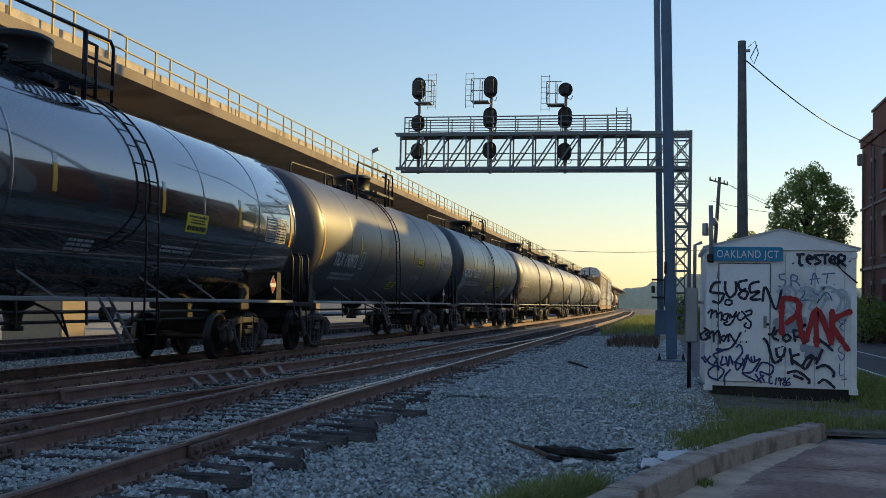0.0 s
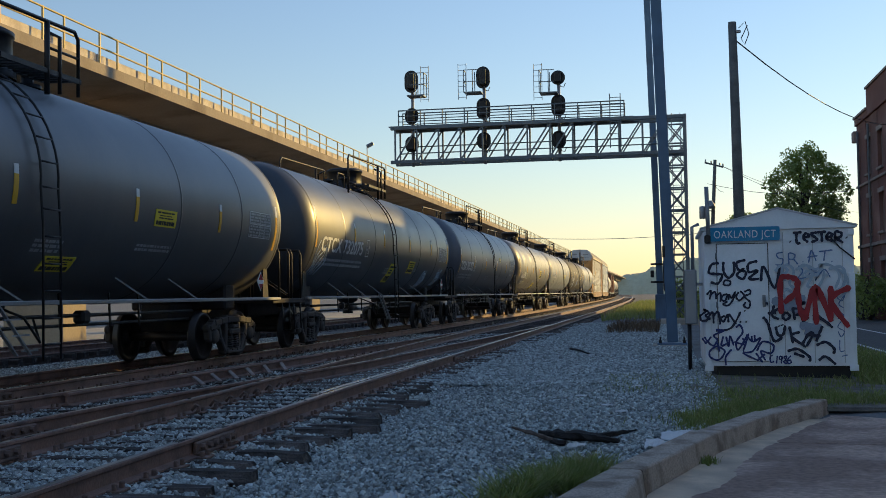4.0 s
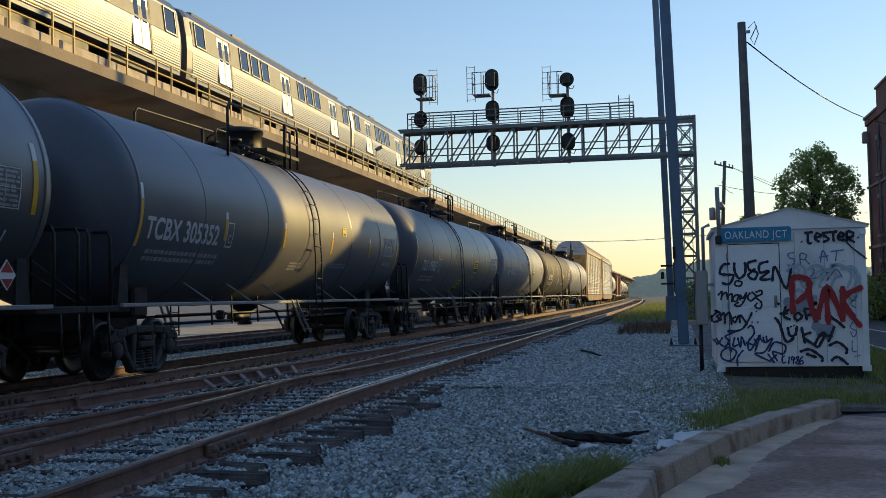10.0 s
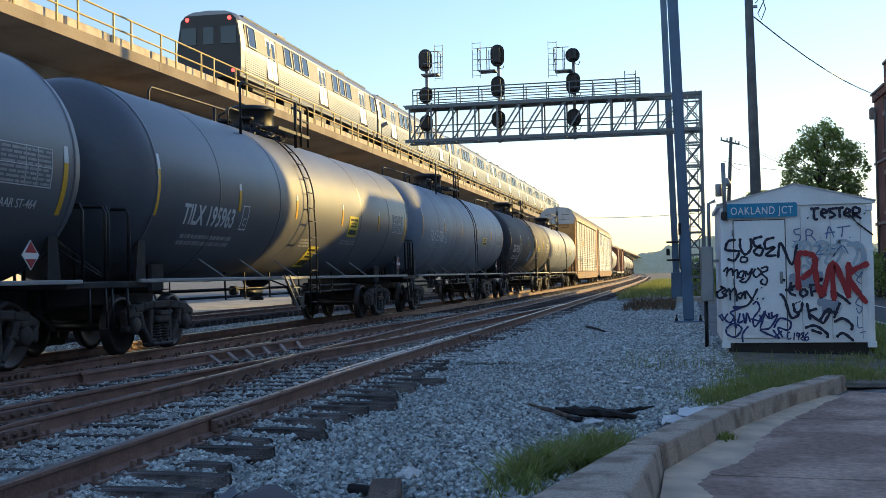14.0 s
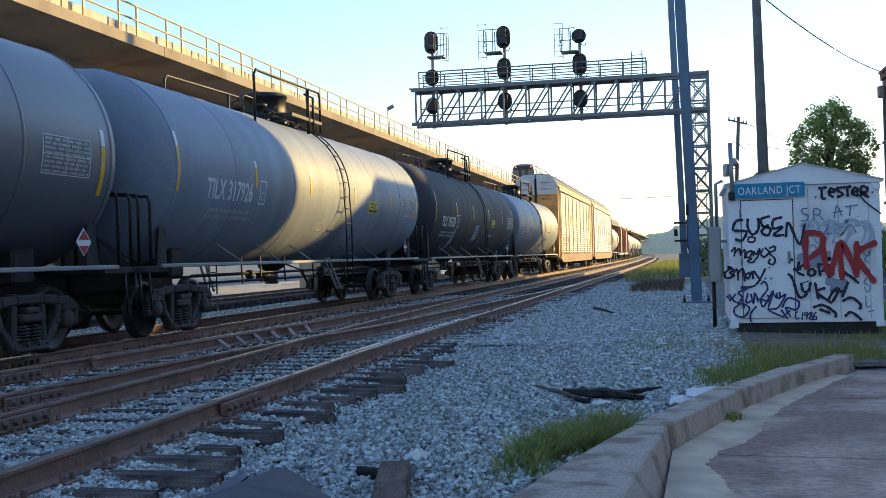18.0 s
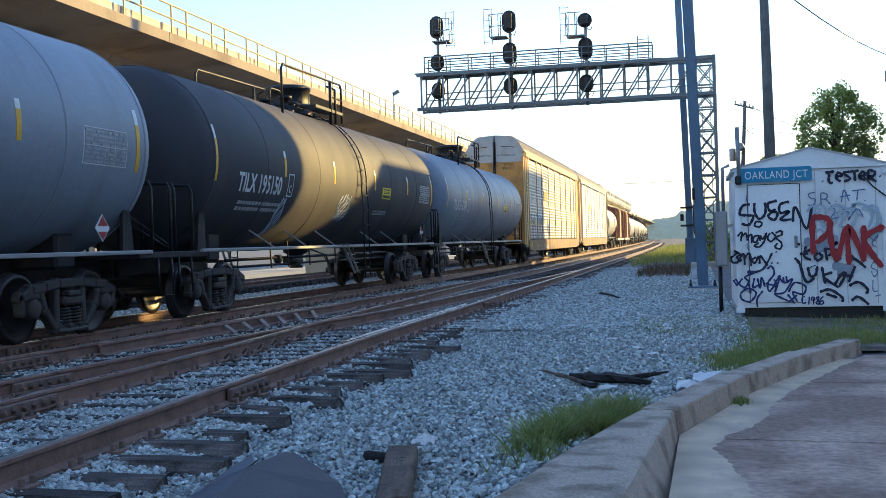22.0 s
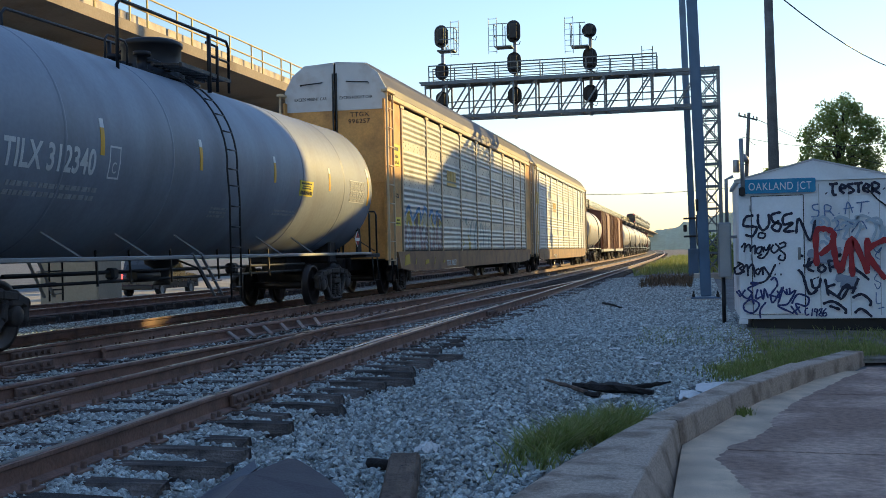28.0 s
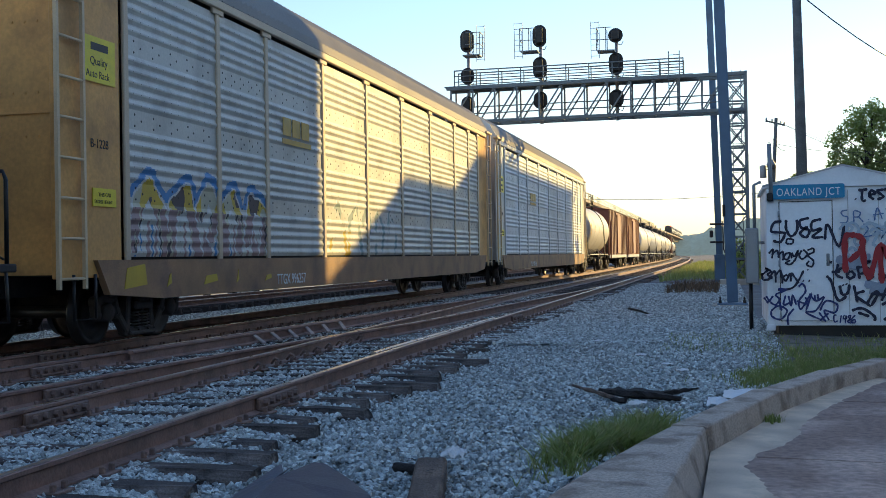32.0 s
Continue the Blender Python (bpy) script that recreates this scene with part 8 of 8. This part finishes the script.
crumple("paper_sheet", (0.16, 10.75, -0.185), 0.42, 0.7, 0.06, 1, "paper", "crumpled white sheet of paper by the kerb")
crumple("paper_sheet", (-0.08, 10.15, -0.185), 0.22, 0.45, 0.07, 2, "paper", "torn white sheet lying against the kerb")
crumple("paper_scrap", (-0.79, 10.0, -0.185), 0.16, 0.12, 0.05, 3, "paper", "white paper scrap in front of the timber")
crumple("paper_scrap", (-1.72, 6.95, -0.13), 0.14, 0.16, 0.09, 4, "paper", "white paper cup scrap on the gravel")
for k, (x, y) in enumerate([(-1.1, 14.8), (-0.7, 13.6), (-0.4, 16.4), (-1.9, 17.2), (-0.9, 19.3), (-1.6, 24.5), (-0.5, 12.9)]):
    crumple("paper_scrap", (x, y, -0.18), 0.14, 0.12, 0.03, 10 + k, "paper", "small white litter scrap on the gravel")
twig = solid("twig", Geo().tube([(-2.25, 27.0, -0.16), (-1.9, 25.6, -0.14), (-1.6, 24.5, -0.17)], 0.03, 6, r2=0.015), M["charred"], "long dark stick on the gravel", "stick")
# old sleeper stub with a hole
stub = thing("tie_stub", "short grey weathered wooden tie end with a hole", "timber", (0, 0, 0))
m = pose(-1.66, 6.05, -0.17, 3, -3, 12) @ Matrix.Diagonal((0.78, 1, 0.8, 1))
vs, fs = [], []
for k in range(9):
    for q, (x, z) in enumerate(((-0.12, -0.08), (0.12, -0.08), (0.122, 0.05), (0.10, 0.08), (0.03, 0.083), (-0.04, 0.078), (-0.10, 0.08), (-0.122, 0.05))):
        e = noise.noise((k * 0.9, q * 1.7, 3.0))
        vs.append((x + 0.010 * e, -0.57 + 1.14 * k / 8 + (0.03 * e if k in (0, 8) else 0), z + 0.010 * e))
for k in range(8):
    for q in range(8):
        fs.append((k * 8 + q, k * 8 + 8 + q, k * 8 + 8 + (q + 1) % 8, k * 8 + (q + 1) % 8))
fs += [tuple(range(8)), tuple(range(64, 72))[::-1]]
part("block", Geo().add(vs, fs), M["oldwood"], stub, at=m)
part("bolt_hole", Geo().lathe([(0.0, 0.0), (0.03, 0.0), (0.036, 0.004)], (0.02, 0.22, 0.079), "z", 10, False), M["black"], stub, at=m)
solid("charred_stick", Geo().tube([(-2.05, 6.75, -0.17), (-1.86, 6.62, -0.16)], 0.035, 6), M["charred"], "dark stick end in the gravel", "stick")
# folded grey-purple plastic sheet
vs = [(-2.36, 5.1, -0.10), (-2.50, 5.9, -0.08), (-2.47, 6.42, -0.09), (-2.38, 6.36, -0.085), (-2.15, 6.10, -0.11), (-1.90, 5.75, -0.13), (-1.76, 5.45, -0.16), (-1.68, 4.95, -0.20), (-2.80, 5.3, -0.25), (-2.86, 6.2, -0.23), (-2.72, 6.50, -0.12), (-2.62, 6.30, -0.14), (-2.52, 6.18, -0.07)]
bag = thing("plastic_panel", "folded purple-grey plastic panel lying on gravel", "plastic sheet", (0, 0, 0))
low = [(x, y, z - 0.015) for x, y, z in vs]
for nm, fl, mk in (("panel_face", [(0, 7, 6, 1), (1, 6, 5), (1, 5, 4), (1, 4, 3, 2)], "plastic"), ("folded_flap", [(8, 0, 1), (8, 1, 9), (9, 1, 11), (9, 11, 10), (1, 12, 11)], "plasticlight")):
    part(nm, Geo().add(vs + low, fl + [tuple(i + len(vs) for i in f[::-1]) for f in fl]), M[mk], bag)

# ---- distance ----
rng = random.Random(3)


def ridge(name, x0, x1, y, base, peak, seed, label):
    vs, fs, n, rows = [], [], 160, 7
    for i in range(n + 1):
        u = i / n
        x = x0 + (x1 - x0) * u
        env = math.sin(math.pi * min(max(u, 0.0), 1.0)) ** 0.6
        top = base + (peak - base) * env * (0.75 + 0.35 * noise.noise((x * 0.012, seed, 0))) + 2.2 * noise.noise((x * 0.11, seed, 1)) + 1.2 * noise.noise((x * 0.35, seed, 2))
        for j in range(rows):
            v = j / (rows - 1)
            vs.append((x + 2 * noise.noise((x * 0.3, v * 5, 4)), y - 40 * (1 - v) + 6 * noise.noise((x * 0.2, v * 6, seed)), -1.0 + (top + 1.0) * v ** 0.8 + (1.2 * noise.noise((x * 0.5, v * 9, 7)) if 0 < j else 0)))
    for i in range(n):
        for j in range(rows - 1):
            k = i * rows + j
            fs.append((k, k + rows, k + rows + 1, k + 1))
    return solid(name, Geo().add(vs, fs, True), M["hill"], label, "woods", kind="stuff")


ridge("wooded_hill", -50, 150, 640, 1, 25, 5.0, "hazy wooded hill on the horizon")
ridge("far_woods", -420, 20, 720, 1, 9, 9.0, "low hazy woods on the horizon")
for x, w, hh, nm in ((-92, 9, 22, 0), (-80, 6, 27, 1), (-73, 8, 24, 2), (-62, 7, 18, 3)):
    tw = thing("tower_block", "hazy grey tower block on the skyline", "building", (x * 1.0, 900, 0), group="skyline towers")
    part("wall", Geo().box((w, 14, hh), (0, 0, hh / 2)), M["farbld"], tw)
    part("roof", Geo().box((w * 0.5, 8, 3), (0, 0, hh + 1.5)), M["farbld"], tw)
    for q in range(5):
        part("window_band", Geo().box((w * 0.9, 0.3, 1.6), (0, -7.1, hh * (0.25 + 0.16 * q))), M["cabinroof"], tw)
# ---- vehicles on the far road ----
def vehicle(kind, paint, label, L=4.6, H=1.65):
    c = thing(kind, label, "car", group="cars on the far road")
    low = [(-L / 2, 0.35), (L / 2, 0.35), (L / 2, 0.75), (L / 2 - 0.25, 0.95), (L / 2 - 1.2, 1.05), (-L / 2 + 0.3, 1.08), (-L / 2, 0.9)]
    cab = [(-L / 2 + 0.25, 1.06), (L / 2 - 1.15, 1.06), (L / 2 - 1.85, H - 0.04), (L / 2 - 2.2, H), (-L / 2 + 0.8, H), (-L / 2 + 0.5, H - 0.06)]
    m = Matrix(((0, 0, 1, -0.88), (1, 0, 0, 0), (0, 1, 0, 0), (0, 0, 0, 1)))
    part("body", Geo().prism(low, 1.76, m), paint, c)
    part("cabin_roof", Geo().prism(cab, 1.56, Matrix(((0, 0, 1, -0.78), (1, 0, 0, 0), (0, 1, 0, 0), (0, 0, 0, 1)))), paint, c)
    for s in (-1, 1):
        for y0, y1 in ((-L / 2 + 0.75, -L / 2 + 1.75), (-L / 2 + 1.85, L / 2 - 1.75)):
            part("side_window", Geo().box((0.03, y1 - y0, 0.42), (s * 0.785, (y0 + y1) / 2, 1.30), None, 0.01), M["glass"], c)
        part("tail_light", Geo().box((0.22, 0.06, 0.26), (s * 0.74, -L / 2 - 0.005, 0.93), None, 0.02), M["taillight"], c, "red tail light")
    part("rear_window", Geo().box((1.3, 0.03, 0.42), (0, -L / 2 + 0.36, 1.33), Euler((-0.45, 0, 0)).to_matrix().to_4x4(), 0.01), M["glass"], c)
    part("bumper", Geo().box((1.8, 0.15, 0.22), (0, -L / 2 - 0.03, 0.45), None, 0.04), M["black"], c)
    for sx in (-1, 1):
        for y in (-L / 2 + 0.85, L / 2 - 0.85):
            w = part("wheel", Geo().lathe([(0.2, -0.1), (0.33, -0.1), (0.34, 0.0), (0.33, 0.1), (0.2, 0.1)], (sx * 0.8, y, 0.34), "x", 20), M["black"], c)
            part("rim", Geo().lathe([(0.0, sx * 0.09), (0.08, sx * 0.1), (0.2, sx * 0.07), (0.21, sx * 0.1)], (sx * 0.8, y, 0.34), "x", 16), M["galv"], w)
    return c


M["carred"] = mat("car_red", (0.30, 0.02, 0.01), 0.3, var=0.05, bump=0.0, coat=0.5)
M["caryellow"] = mat("car_yellow", (0.55, 0.42, 0.08), 0.3, var=0.05, bump=0.0, coat=0.5)
M["cardark"] = mat("car_dark", (0.03, 0.032, 0.036), 0.3, var=0.05, bump=0.0, coat=0.5)
M["carbeige"] = mat("car_beige", (0.45, 0.40, 0.30), 0.3, var=0.05, bump=0.0, coat=0.5)
M["carsilver"] = mat("car_silver", (0.42, 0.44, 0.47), 0.3, metal=0.3, var=0.05, bump=0.0, coat=0.5)
VEHICLES = [
    (vehicle("hatchback_car", M["caryellow"], "pale yellow hatchback driving on the far road", 4.0, 1.5), -24.0, 24.0, 45.5, 11.0),
    (vehicle("red_car", M["carred"], "bright red car driving on the far road", 4.3, 1.45), -23.0, 24.5, 34.5, 11.0),
    (vehicle("sport_utility_car", M["cardark"], "dark sport utility car braking on the far road", 4.7, 1.75), -25.0, 28.0, 48.8, 9.0),
    (vehicle("sport_utility_car", M["carbeige"], "beige sport utility car on the far road", 4.7, 1.75), -26.5, 29.5, 40.0, 8.0),
    (vehicle("sedan_car", M["carsilver"], "silver sedan car on the far road", 4.5, 1.42), -24.0, 30.0, 36.0, 8.0),
]


# ---- motion ----
def motions():
    times = [0.0] + [0.5 + 1.5 * k for k in range(21)] + [32.0]
    for car, y0, half in CARS:
        rows = []
        for t in times:
            y = y0 - travel(t)
            xa, xb = bend(y - half), bend(y + half)
            rows.append((t, pose(TRAIN_X + (xa + xb) / 2, y, 0, 0, 0, math.degrees(math.atan2(xa - xb, 2 * half)))))
        walk(car, rows)
    for wheelset, dy in WHEELSETS:
        rows = []
        for k in range(241):
            t = k * 4 / 30
            rows.append((t, pose(0, dy, WHEEL_R) @ Matrix.Rotation(travel(t) / WHEEL_R, 4, "X")))
        walk(wheelset, rows)
    for k, car in enumerate(METRO):
        rows = []
        for t in times:
            y = 65.69 + 25.76 * (t - 9.0) - 12.22 - 24.44 * (5 - k)
            xa, xb = vbend(y - 8.1), vbend(y + 8.1)
            rows.append((t, pose(MX + (xa + xb) / 2, y, 9.86, 0, 0, math.degrees(math.atan2(xa - xb, 16.2)))))
        walk(car, rows)
    for car, x, t0, y0, v in VEHICLES:
        walk(car, [(t, pose(x, y0 + v * (t - t0), -0.63, 0, 0, 0 if v > -3 else 180)) for t in (0.0, 16.0, 32.0)])


motions()
